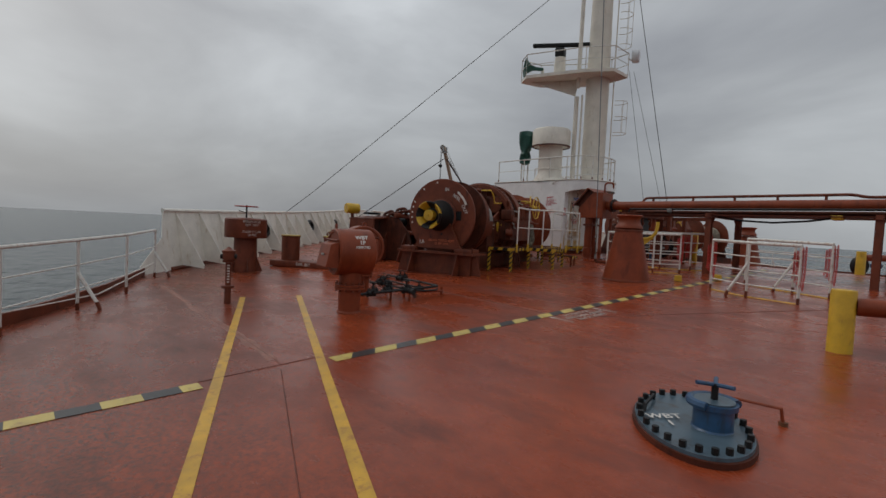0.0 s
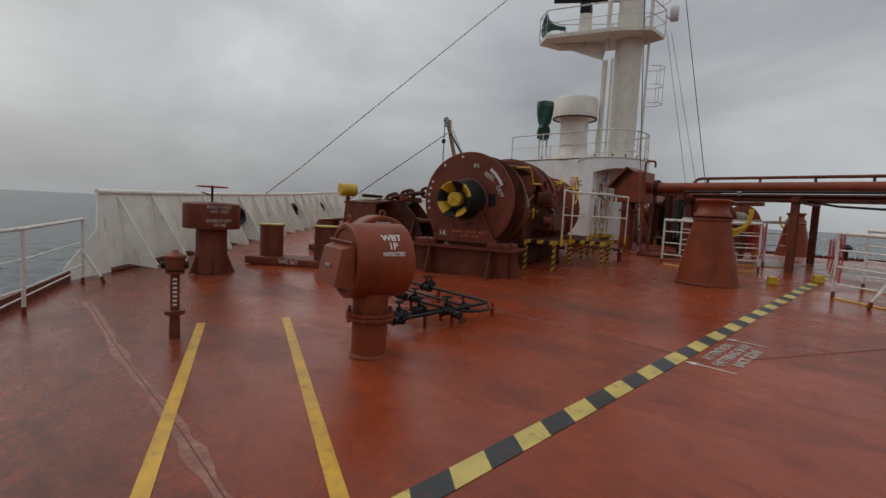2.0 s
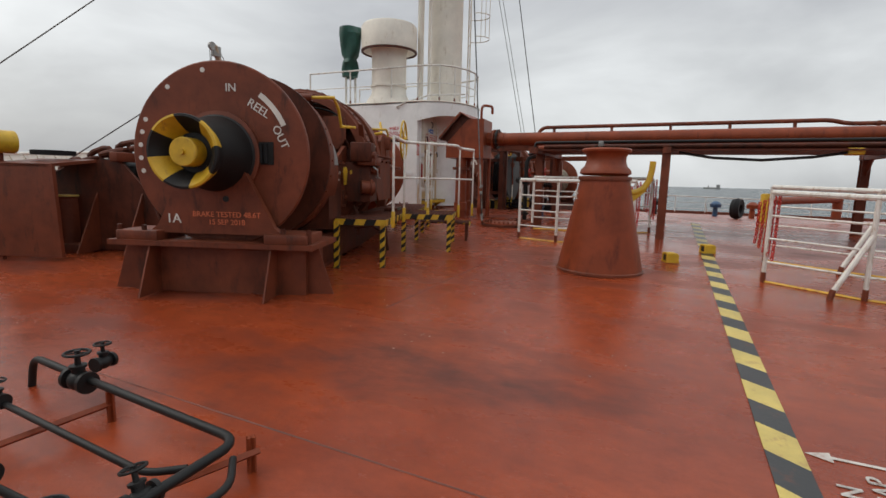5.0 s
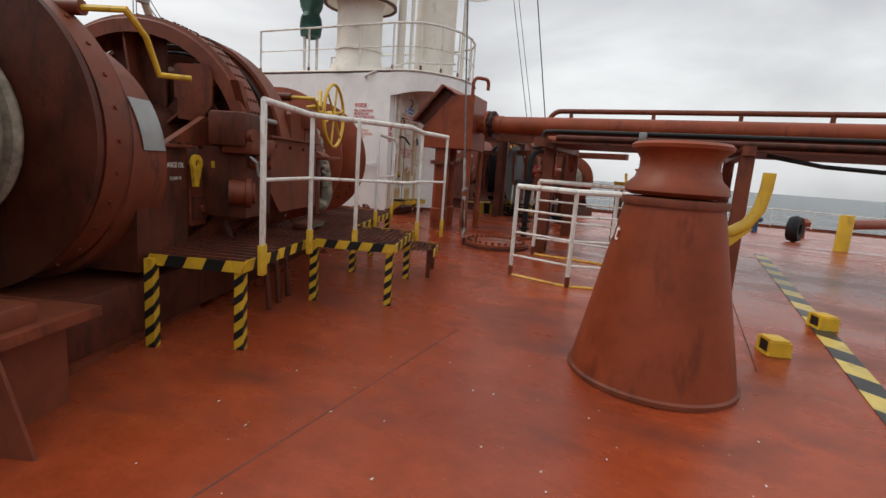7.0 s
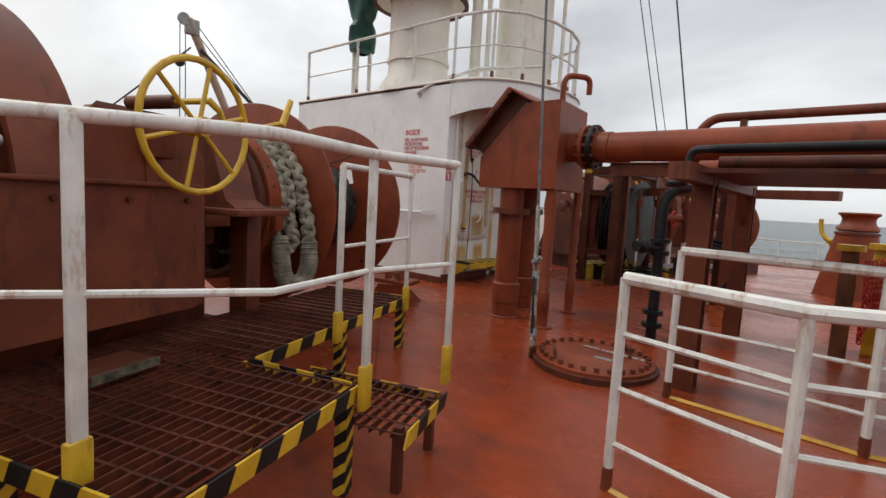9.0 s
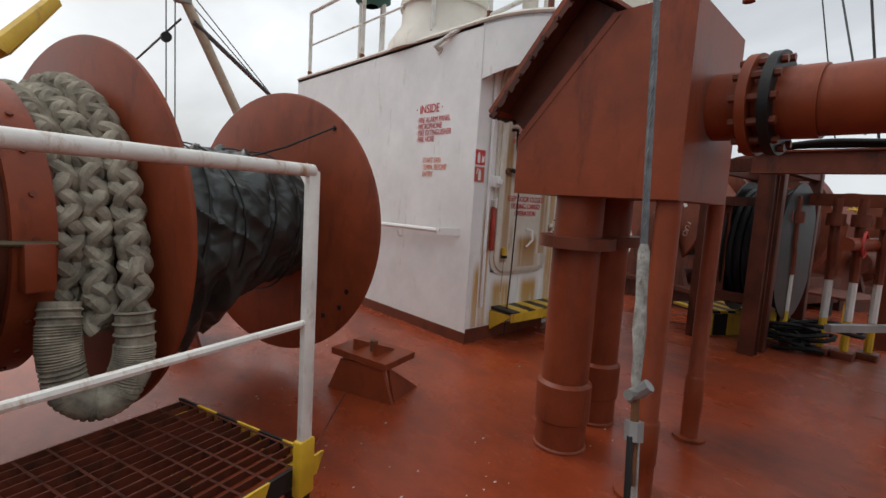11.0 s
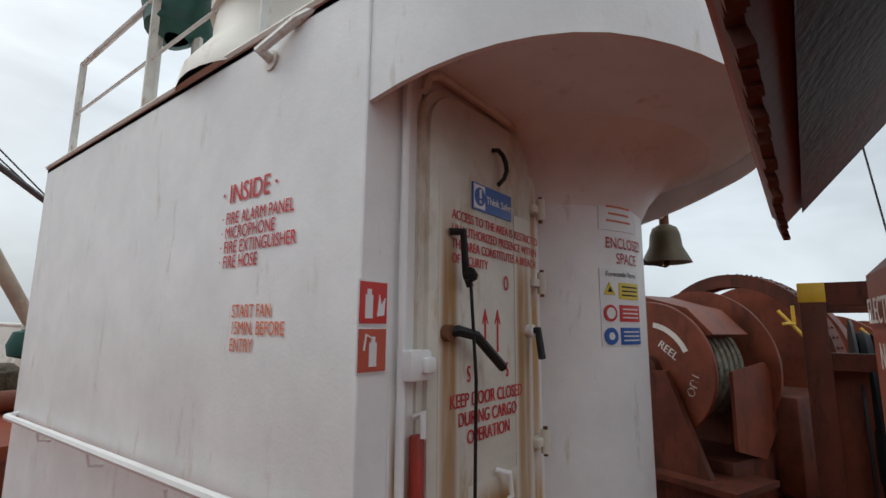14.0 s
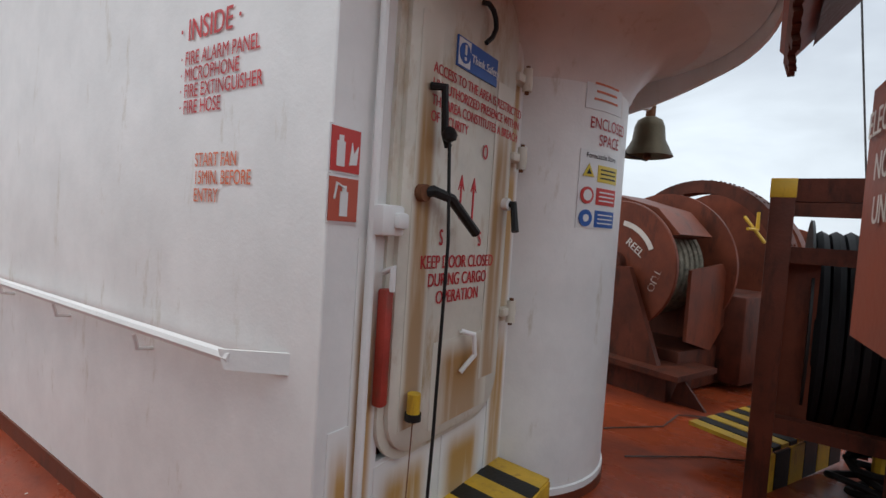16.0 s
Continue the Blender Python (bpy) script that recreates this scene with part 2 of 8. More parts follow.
LINEY = paint("line_yellow", (0.60, 0.33, 0.028), 0.38, vary=0.18, stain=(0.30, 0.11, 0.03), amount=0.35, scale=3)
PALEY = paint("faded_yellow", (0.58, 0.44, 0.12), 0.4, vary=0.16, stain=(0.30, 0.14, 0.06), amount=0.3, scale=3)
BLACK = paint("black_paint", (0.013, 0.013, 0.013), 0.48, vary=0.3, bump=0.2, spec=0.28)
LINEB = paint("line_black", (0.026, 0.027, 0.028), 0.35, vary=0.25, stain=(0.10, 0.035, 0.02), amount=0.2, scale=3)
RUBBER = paint("black_rubber", (0.013, 0.013, 0.014), 0.62, vary=0.3, spec=0.2)
TARP = paint("black_tarpaulin", (0.034, 0.040, 0.037), 0.42, vary=0.3, scale=4, bump=0.5, grain=14)
ROPE = paint("worn_rope", (0.30, 0.265, 0.205), 0.9, spec=0.15, vary=0.38, scale=9, bump=0.3, grain=120, stain=(0.20, 0.17, 0.13), amount=0.4)
WIRE = paint("steel_wire", (0.10, 0.10, 0.10), 0.5, metal=0.6, vary=0.3)
RUST = paint("rust", (0.17, 0.065, 0.025), 0.8, vary=0.35, scale=7, bump=0.4)
RUSTRUN = run_down("rust_run", (0.795, 0.785, 0.76), (0.50, 0.29, 0.09))
RUSTDOOR = run_down("rust_run_on_door", (0.66, 0.62, 0.53), (0.36, 0.19, 0.06))
STEELWIRE = paint("greased_wire_rope", (0.12, 0.125, 0.13), 0.55, metal=0.3, vary=0.3, scale=20)
SLEEVE = paint("dirty_canvas", (0.34, 0.33, 0.30), 0.85, vary=0.3, scale=18, bump=0.6, grain=90, stain=(0.14, 0.10, 0.07), amount=0.5)
GREEN = paint("green_cover", (0.010, 0.075, 0.055), 0.55, vary=0.25, bump=0.4, grain=10)
BRASS = paint("tarnished_bronze", (0.11, 0.085, 0.05), 0.5, metal=0.6, vary=0.25)
BLUE = paint("hatch_blue", (0.022, 0.075, 0.16), 0.35, vary=0.25, stain=(0.03, 0.04, 0.05), amount=0.4, scale=5)
BLUEGREY = paint("hatch_cover_grey_blue", (0.075, 0.115, 0.145), 0.35, vary=0.2, stain=(0.05, 0.04, 0.035), amount=0.35, scale=4)
SIGNRED = paint("sign_red", (0.55, 0.030, 0.022), 0.4, vary=0.08, bump=0)
CANRED = paint("dull_canister_red", (0.38, 0.045, 0.03), 0.5, vary=0.2, stain=(0.20, 0.05, 0.03), amount=0.35, scale=8)
CHAINRED = paint("chain_red", (0.50, 0.035, 0.025), 0.4, vary=0.1)
STENCIL = paint("stencil_red", (0.55, 0.03, 0.035), 0.55, vary=0.2, bump=0)
STENCILOR = paint("stencil_faded_red", (0.68, 0.17, 0.07), 0.55, vary=0.2, bump=0)
DECKTEXT = paint("worn_deck_stencil", (0.58, 0.53, 0.48), 0.5, vary=0.3, bump=0, stain=(0.25, 0.09, 0.05), amount=0.4, scale=8)
STENCILW = paint("stencil_white", (0.66, 0.62, 0.57), 0.5, vary=0.12, bump=0)
PAPER = paint("sign_white", (0.74, 0.74, 0.73), 0.35, vary=0.04, bump=0)
SIGNBLUE = paint("sign_blue", (0.02, 0.10, 0.38), 0.35, vary=0.06, bump=0)
SIGNYEL = paint("sign_yellow", (0.68, 0.50, 0.02), 0.35, vary=0.06, bump=0)
GREYM = paint("grey_metal", (0.30, 0.30, 0.29), 0.4, metal=0.4, vary=0.2)
SEAM = paint("weld_seam", (0.15, 0.034, 0.018), 0.5, vary=0.4, scale=1.2)
FADEDSIGN = paint("faded_sign_red", (0.48, 0.085, 0.045), 0.45, vary=0.12, bump=0)
DERRICK = paint("boom_paint", (0.44, 0.36, 0.27), 0.5, vary=0.15, stain=(0.28, 0.18, 0.10), amount=0.35)
NET = paint("net_cord", (0.11, 0.09, 0.055), 0.9, vary=0.5, scale=14, bump=0.9, grain=40)
LENS = paint("lamp_glass", (0.72, 0.74, 0.76), 0.12, vary=0.05, bump=0)

# ---------------------------------------------------------------- mesh helpers


def turn_to(axis):
    return Vector(axis).normalized().to_track_quat("Z", "Y").to_matrix()


class B:
    """Collects world-space geometry for one part."""

    def __init__(self):
        self.v, self.f = [], []

    def add(self, verts, faces):
        k = len(self.v)
        self.v += [tuple(q) for q in verts]
        self.f += [tuple(i + k for i in f) for f in faces]
        return self

    def box(self, c, s, rz=0.0, bevel=0.0, m=None):
        """Box at c with size s, turned by rz degrees or by the matrix m."""
        bm = bmesh.new()
        bmesh.ops.create_cube(bm, size=1.0)
        for q in bm.verts:
            q.co = Vector((q.co.x * s[0], q.co.y * s[1], q.co.z * s[2]))
        if bevel:
            bmesh.ops.bevel(bm, geom=bm.edges[:], offset=bevel, segments=2, affect="EDGES", profile=0.5)
        r = m if m is not None else Matrix.Rotation(radians(rz), 3, "Z")
        bm.verts.index_update()
        self.add([r @ q.co + Vector(c) for q in bm.verts], [[q.index for q in f.verts] for f in bm.faces])
        bm.free()
        return self

    def lathe(self, c, axis, profile, seg=32, a0=0.0, a1=360.0, ref=None):
        """Turned form: profile of (radius, height along axis); closed ends where the radius is 0."""
        c = Vector(c)
        w = Vector(axis).normalized()
        u = Vector(ref) if ref else (Vector((0, 0, 1)) if abs(w.z) < 0.9 else Vector((1, 0, 0)))
        u = (u - w * u.dot(w)).normalized()
        t = w.cross(u)
        full = abs(a1 - a0 - 360) < 1e-6
        cols = seg if full else seg + 1
        vs, fs = [], []
        for r, h in profile:
            for i in range(cols):
                a = radians(a0 + (a1 - a0) * i / seg)
                vs.append(c + w * h + (u * math.cos(a) + t * math.sin(a)) * max(r, 1e-4))
        for j in range(len(profile) - 1):
            for i in range(seg):
                k = (i + 1) % cols if full else i + 1
                fs.append((j * cols + i, j * cols + k, (j + 1) * cols + k, (j + 1) * cols + i))
        return self.add(vs, fs)

    def cyl(self, p0, p1, r, r2=None, seg=16):
        d = Vector(p1) - Vector(p0)
        r2 = r if r2 is None else r2
        return self.lathe(p0, d, [(0, 0), (r, 0), (r2, d.length), (0, d.length)], seg)

    def tube(self, pts, r, seg=8, closed=False):
        """Round bar along a line of points, mitred."""
        pts = [Vector(q) for q in pts]
        n = len(pts)
        vs, fs = [], []
        up = None
        for i, q in enumerate(pts):
            a = pts[(i - 1) % n] if (i or closed) else None
            b = pts[(i + 1) % n] if (i < n - 1 or closed) else None
            d1 = (q - a).normalized() if a is not None else (b - q).normalized()
            d2 = (b - q).normalized() if b is not None else d1
            d = (d1 + d2).normalized() if (d1 + d2).length > 1e-6 else d1
            if up is None:
                up = Vector((0, 0, 1)) if abs(d.z) < 0.9 else Vector((1, 0, 0))
            x = d.cross(up)
            x = x.normalized() if x.length > 1e-5 else d.orthogonal().normalized()
            y = x.cross(d).normalized()
            up = y
            k = 1.0 / max(0.5, d.dot(d1))
            for j in range(seg):
                t = 2 * math.pi * j / seg
                off = x * math.cos(t) + y * math.sin(t)
                vs.append(q + off * r * (1 + (k - 1) * 0.5))
        for i in range(n if closed else n - 1):
            for j in range(seg):
                k = (j + 1) % seg
                i2 = (i + 1) % n
                fs.append((i * seg + j, i * seg + k, i2 * seg + k, i2 * seg + j))
        if not closed:
            fs.append(tuple(range(seg))[::-1])
            fs.append(tuple((n - 1) * seg + j for j in range(seg)))
        return self.add(vs, fs)

    def prism(self, poly, vec):
        """Flat polygon pushed along vec."""
        n = len(poly)
        p = [Vector(q) for q in poly]
        v = Vector(vec)
        fs = [tuple(range(n))[::-1], tuple(range(n, 2 * n))]
        fs += [(i, (i + 1) % n, n + (i + 1) % n, n + i) for i in range(n)]
        return self.add(p + [q + v for q in p], fs)

    def ring(self, c, axis, ro, ri, h, seg=40):
        return self.lathe(c, axis, [(ri, 0), (ro, 0), (ro, h), (ri, h), (ri, 0)], seg)

    def mesh(self, name, origin, angle=38):
        me = bpy.data.meshes.new(name)
        me.from_pydata([Vector(q) - origin for q in self.v], [], self.f)
        bm = bmesh.new()
        bm.from_mesh(me)
        bmesh.ops.remove_doubles(bm, verts=bm.verts[:], dist=1e-5)
        bmesh.ops.recalc_face_normals(bm, faces=bm.faces[:])
        bm.to_mesh(me)
        bm.free()
        me.polygons.foreach_set("use_smooth", [True] * len(me.polygons))
        me.set_sharp_from_angle(angle=radians(angle))
        return me


ORIGIN = {}


def thing(name, at, label, category, group="", kind=""):
    e = new(name)
    e.location = at
    e.empty_display_size = 0.2
    ORIGIN[e.name] = Vector(at)
    return tagged(e, label, category, group, kind)


def part(name, b, mat, parent, label=""):
    o = ORIGIN[parent.name]
    ob = new(name, b.mesh(name, o))
    ob.data.materials.append(mat)
    ob.parent = parent
    ORIGIN[ob.name] = o
    return tagged(ob, label)


def solid(name, b, mat, label, category="", kind="structure", at=(0, 0, 0), group=""):
    ob = new(name, b.mesh(name, Vector(at)))
    ob.location = at
    ob.data.materials.append(mat)
    ORIGIN[ob.name] = Vector(at)
    return tagged(ob, label, category, group, kind)


def lettering(name, body, size, at, right, up, mat, parent, label="", align="CENTER", bend=None, stretch=1.0, gap=1.0, bold=0.0):
    """Raised paint letters: at is the middle of the first line's baseline; bend maps (s, t) to the world."""
    cu = bpy.data.curves.new("letters", "FONT")
    cu.body, cu.size, cu.align_x, cu.space_line = body, size, align, gap
    cu.fill_mode = "FRONT"
    cu.offset = bold * size
    tmp = bpy.data.objects.new("letters", cu)
    scene.collection.objects.link(tmp)
    me = bpy.data.meshes.new_from_object(tmp.evaluated_get(bpy.context.evaluated_depsgraph_get()))
    bpy.data.objects.remove(tmp)
    bpy.data.curves.remove(cu)
    o = ORIGIN[parent.name]
    r, u = Vector(right).normalized(), Vector(up).normalized()
    nrm = r.cross(u)
    for q in me.vertices:
        s, t = q.co.x * stretch, q.co.y
        q.co = (Vector(bend(s, t)) if bend else Vector(at) + r * s + u * t + nrm * 0.004) - o
    bm = bmesh.new()
    bm.from_mesh(me)
    twin = bmesh.ops.duplicate(bm, geom=bm.verts[:] + bm.edges[:] + bm.faces[:])["geom"]
    for q in twin:
        if isinstance(q, bmesh.types.BMVert):
            q.co += (Vector((0, 0, 0.001)) if bend else r * size * 0.035 + nrm * 0.001)
    bm.to_mesh(me)
    bm.free()
    me.name = name
    me.materials.append(mat)
    ob = new(name, me)
    ob.parent = parent
    ORIGIN[ob.name] = o
    return tagged(ob, label)


CL = 19.5


def dz(x):
    """Height of the cambered deck."""
    return 0.045 * x - 0.03 if x < CL else 0.045 * (2 * CL - x) - 0.03


def on(x, y, h=0.0):
    return Vector((x, y, dz(x) + h))


AX = Vector((0.940, 0.342, 0.0))
AV = Vector((-0.342, 0.940, 0.0))
WO = Vector((8.55, 10.25, 0.0))


def W(u, v, z):
    """Windlass frame: u along its shaft, v square to it, z absolute."""
    return WO + AX * u + AV * v + Vector((0, 0, z))


UPZ = Vector((0, 0, 1))


def WI(u, v, z):
    """The same frame at the inner drum, which stands a little forward."""
    return W(u, v + 0.2, z)


AXR = Matrix.Rotation(math.atan2(AX.y, AX.x), 3, "Z")

# ---------------------------------------------------------------- sea, deck, bulwark
solid("water", B().add([(-4500, -4500, -14), (4500, -4500, -14), (4500, 4500, -14), (-4500, 4500, -14)], [(0, 1, 2, 3)]), SEA, "grey-green open sea with small waves under overcast sky", "sea")

PORT = [(-9.3, -22.0), (-8.2, -9.0), (-6.4, -1.0), (-3.6, 4.0), (-0.85, 8.5), (0.15, 10.0), (1.05, 11.5), (2.15, 14.1), (2.55, 14.85), (9.0, 21.65), (13.2, 26.1), (16.6, 29.8), (18.3, 31.2), (19.5, 31.7)]
deck = B()
for (xa, ya), (xb, yb) in zip(PORT, PORT[1:]):
    for s in (1, -1):
        f = lambda x: CL + s * (x - CL)
        deck.add([(f(xa), ya, dz(xa)), (CL, ya, dz(CL)), (CL, yb, dz(CL)), (f(xb), yb, dz(xb))], [(0, 1, 2, 3) if s > 0 else (3, 2, 1, 0)])
solid("floor", deck, DECK, "rain-wet red oxide painted steel forecastle deck", "deck")
hull = B()
rim = PORT + [(2 * CL - x, y) for x, y in PORT[-2::-1]]
for (xa, ya), (xb, yb) in zip(rim, rim[1:]):
    hull.add([(xa, ya, dz(xa)), (xb, yb, dz(xb)), (xb, yb, -14.2), (xa, ya, -14.2)], [(0, 1, 2, 3)])
solid("hull_side", hull, MACH_DARK, "dark red steel ship's side below the deck edge", "hull")
for s, nm in ((1, "port"), (-1, "starboard")):
    b = B()
    line = [(CL + s * (x - CL), y, dz(x) + 0.09) for x, y in PORT[:8]]
    for p, q in zip(line, line[1:]):
        d = Vector(q) - Vector(p)
        m = d.to_track_quat("X", "Z").to_matrix()
        b.box((Vector(p) + Vector(q)) / 2, (d.length + 0.02, 0.05, 0.2), m=m)
    solid("gunwale_bar_" + nm, b, MACH, "red-brown upright flat bar along the deck edge", "deck edge")

# bulwark: flared plate with inboard brackets
BD = Vector((0.688, 0.726, 0))
BN = Vector((0.726, -0.688, 0))


def bul(s, h, inn=0.0):
    """Point on the bulwark: s along, h 0..1 up, inn metres inboard."""
    p = Vector((2.72, 15.02, 0)) + BD * s
    if s > 19.5:
        k = (s - 19.5) / 4.2
        p = Vector((2.72, 15.02, 0)) + BD * 19.5 + Vector((0.80, 0.60, 0)).normalized() * (s - 19.5) + Vector((0.3, -0.55, 0)) * k * k
    zb = dz(min(p.x, CL)) + 0.02
    zt = 1.73 + 0.018 * s + 0.00085 * s * s
    q = p + BN * (0.28 * (1 - h) + inn)
    return Vector((q.x, q.y, zb + (zt - zb) * h))


for sgn, nm in ((1, "port"), (-1, "starboard")):
    def fl(q):
        return Vector((CL + sgn * (q.x - CL), q.y, q.z))
    tilt = thing("bulwark_" + nm, fl(bul(0, 0)), "white flared steel bulwark with slanted brackets and rust", "bulwark", kind="structure")
    pl = B()
    n = 48
    outer, inner = [], []
    cols = []
    for i in range(n + 1):
        s = 23.2 * i / n
        cols.append([fl(bul(s, h)) for h in (0, 0.33, 0.66, 1)] + [fl(bul(s, h, -0.03)) for h in (1, 0.66, 0.33, 0)])
    vs = [q for c in cols for q in c]
    fs = []
    for i in range(n):
        for j in range(8):
            k = (j + 1) % 8
            fs.append((i * 8 + j, i * 8 + k, (i + 1) * 8 + k, (i + 1) * 8 + j))
    fs += [tuple(range(8)), tuple(n * 8 + j for j in range(8))[::-1]]
    pl.add(vs, fs)
    part("plate", pl, BULW, tilt)
    endp = B()
    a, b2, c2 = fl(bul(0, 1)), fl(bul(0, 0)), fl(bul(-1.15, 0, -0.10))
    endp.prism([a, b2, c2, c2 + Vector((0, 0, 0.22)), fl(bul(-0.22, 0.55))], fl(Vector((CL + 0.02, 0, 0))) - Vector((CL, 0, 0)))
    part("end_plate", endp, BULW, tilt)
    part("top_rail", B().tube([fl(bul(s * 0.5, 1)) + Vector((0, 0, 0.02)) for s in range(47)], 0.055, 8), BULW, tilt)
    part("foot_coaming", B().tube([fl(bul(s * 0.5, 0)) + Vector((0, 0, 0.02)) for s in range(47)], 0.07, 6), MACH, tilt, "red-brown foot bar")
    for i in range(18):
        s = 0.6 + i * 1.25
        br = B()
        br.prism([fl(bul(s, 0.98)), fl(bul(s, 0.05)), fl(bul(s, 0.0, 0.62)), fl(bul(s, 0.06, 0.62))], BD * 0.018)
        br.tube([fl(bul(s, 0.98)), fl(bul(s, 0.05, 0.63))], 0.022, 6)
        part("bracket", br, BULW, tilt)
    if sgn > 0:
        for s, h in ((6.45, 0.55), (12.5, 0.55), (17.5, 0.5), (22.5, 0.5)):
            c = bul(s, h, 0.02)
            nrm = (BN + Vector((0, 0, 0.18))).normalized()
            side = BD
            upv = nrm.cross(side).normalized()
            r = B()
            ring = []
            for i in range(24):
                t = 2 * math.pi * i / 24
                ring.append(c + side * 0.42 * math.cos(t) + upv * 0.24 * math.sin(t) + nrm * 0.06)
            r.tube(ring, 0.085, 8, closed=True)
            part("fairlead", r, BLACK, tilt, "black oval mooring fairlead")
            part("fairlead_opening", B().prism([c + side * 0.40 * math.cos(2 * math.pi * i / 20) + upv * 0.22 * math.sin(2 * math.pi * i / 20) + nrm * 0.012 for i in range(20)], nrm * 0.004), RUBBER, tilt)

# ---------------------------------------------------------------- painted lines on the deck
for x0, y0, x1, y1 in ((-2.02, -3.2, 3.04, 9.52), (-0.896, -3.2, 4.0, 9.1)):
    d = Vector((x1 - x0, y1 - y0, 0)).normalized()
    k = Vector((d.y, -d.x, 0)) * 0.052
    solid("painted_line", B().prism([on(x0 - k.x, y0 - k.y, 0.003), on(x0 + k.x, y0 + k.y, 0.003), on(x1 + k.x, y1 + k.y, 0.003), on(x1 - k.x, y1 - k.y, 0.003)], (0, 0, 0.003)), LINEY, "worn yellow walkway line painted on the red deck", "deck marking")
for x0, x1, mats, y0 in ((-3.2, 1.04, (LINEB, PALEY), 4.78), (2.445, 18.6, (PALEY, LINEB), 4.75)):
    st = thing("hazard_stripe", on(x0, y0), "yellow and black hazard stripe painted across the deck", "deck marking", kind="structure")
    i, x = 0, x0
    while x < x1:
        e = min(x + (0.3128 if x0 < 0 else 0.326), x1)
        k0, k1 = (0.0, 0.0) if x0 < 0 else (0.13 if i else 0.0, 0.13)
        part("stripe_block", B().prism([on(x - k0, y0, 0.003), on(e - k1, y0, 0.003), on(e, y0 + 0.19, 0.003), on(x, y0 + 0.19, 0.003)], (0, 0, 0.003)), mats[i % 2], st)
        x, i = e, i + 1
sm = B()
for pts in ([(1.84, 4.86), (0.99, 2.58), (0.1, 0.0)], [(1.04, 4.99), (2.42, 5.05)], [(6.6, 4.6), (6.7, 9.6)], [(7.0, 4.3), (12.5, 1.2)], [(9.0, 8.2), (12.0, 8.0)], [(12.5, 5.6), (19.0, 5.6)], [(2.15, 12.0), (2.02, 8.85), (1.99, 6.6), (1.92, 5.06)], [(14.2, 10.1), (16.2, 12.2)]):
    sm.tube([on(x, y, 0.001) for x, y in pts], 0.006, 4)
solid("deck_weld_seams", sm, SEAM, "thin weld seams across the red deck plating", "weld seam", kind="stuff")
PRIMER = paint("ground_primer", (0.30, 0.135, 0.095), 0.45, vary=0.35, scale=5, stain=(0.20, 0.045, 0.022), amount=0.75, bump=0.05)
strip = [(2.15, 12.0), (2.02, 8.85), (1.99, 6.6), (1.92, 5.06)]
gs = random.Random(11)
edge_l, edge_r = [], []
for (xa, ya), (xb, yb) in zip(strip, strip[1:]):
    for q in range(8):
        x, y = xa + (xb - xa) * q / 8, ya + (yb - ya) * q / 8
        edge_l.append((x - gs.uniform(0.03, 0.09), y))
        edge_r.append((x + gs.uniform(0.02, 0.08), y))
ps = B()
for q in range(len(edge_l) - 1):
    ps.add([on(*edge_l[q], 0.0015), on(*edge_r[q], 0.0015), on(*edge_r[q + 1], 0.0015), on(*edge_l[q + 1], 0.0015)], [(0, 1, 2, 3)])
solid("ground_strip", ps, PRIMER, "pale ground strip along a deck weld", "deck marking")
g = random.Random(5)
fl_ = B()
for _ in range(260):
    x, y = (g.uniform(8, 12), g.uniform(5.5, 9)) if g.random() < 0.4 else (g.uniform(15.5, 18), g.uniform(10.3, 15))
    r = g.uniform(0.003, 0.008)
    a = g.uniform(0, 3.1)
    fl_.add([on(x + r * math.cos(a + k) * (1 + (i % 2)), y + r * math.sin(a + k), 0.004) for i, k in enumerate((0, 1.6, 3.1, 4.7))], [(0, 1, 2, 3)])
solid("paint_flakes", fl_, STENCILW, "scattered pale paint chips on the deck", "debris", kind="stuff")

txt = thing("deck_warning_text", on(7.1, 4.5), "white stencilled warning beside the hazard stripe on deck", "deck marking", kind="structure")
up_ = Vector((0, 1, 0))
for body, yy in (("ATTENTION", 4.60), ("ENTERING SNAP", 4.45), ("BACK ZONE", 4.30)):
    lettering("letters", body, 0.155, on(7.07, yy - 0.04, 0.002), (1, 0, 0.045), up_, DECKTEXT, txt, stretch=0.92)
for x in (6.42, 7.72):
    part("arrow", B().prism([on(x - 0.012, 4.24, 0.003), on(x + 0.012, 4.24, 0.003), on(x + 0.012, 4.62, 0.003), on(x + 0.05, 4.62, 0.003), on(x, 4.74, 0.003), on(x - 0.05, 4.62, 0.003), on(x - 0.012, 4.62, 0.003)], (0, 0, 0.003)), DECKTEXT, txt)

# ---------------------------------------------------------------- side rails


def guard_rail(name, pts, label, height=1.17, braces=(), group="deck edge railing"):
    """Posts on the deck with a top rail and two courses."""
    t = thing(name, on(*pts[0]), label, "railing", group)
    n = len(pts)
    part("top_rail", B().tube([on(x, y, height) for x, y in pts], 0.028, 8), RAILW, t)
    for h in (0.70, 0.33):
        part("course_rail", B().tube([on(x, y, h * height / 1.08) for x, y in pts], 0.012, 6), RAILW, t)
    for i, (x, y) in enumerate(pts):
        part("post", B().box(on(x, y, height / 2 + 0.05), (0.05, 0.016, height - 0.12), rz=35), RAILW, t)
        part("post_foot", B().box(on(x, y, 0.05), (0.056, 0.022, 0.13), rz=35), MACH, t)
        if i in braces:
            part("brace", B().tube([on(x, y, 0.62), on(x + 0.26, y - 0.16, 0.10)], 0.03, 6), RAILW, t)
            part("brace_foot", B().tube([on(x + 0.25, y - 0.155, 0.13), on(x + 0.29, y - 0.18, 0.0)], 0.034, 6), MACH, t)
    return t


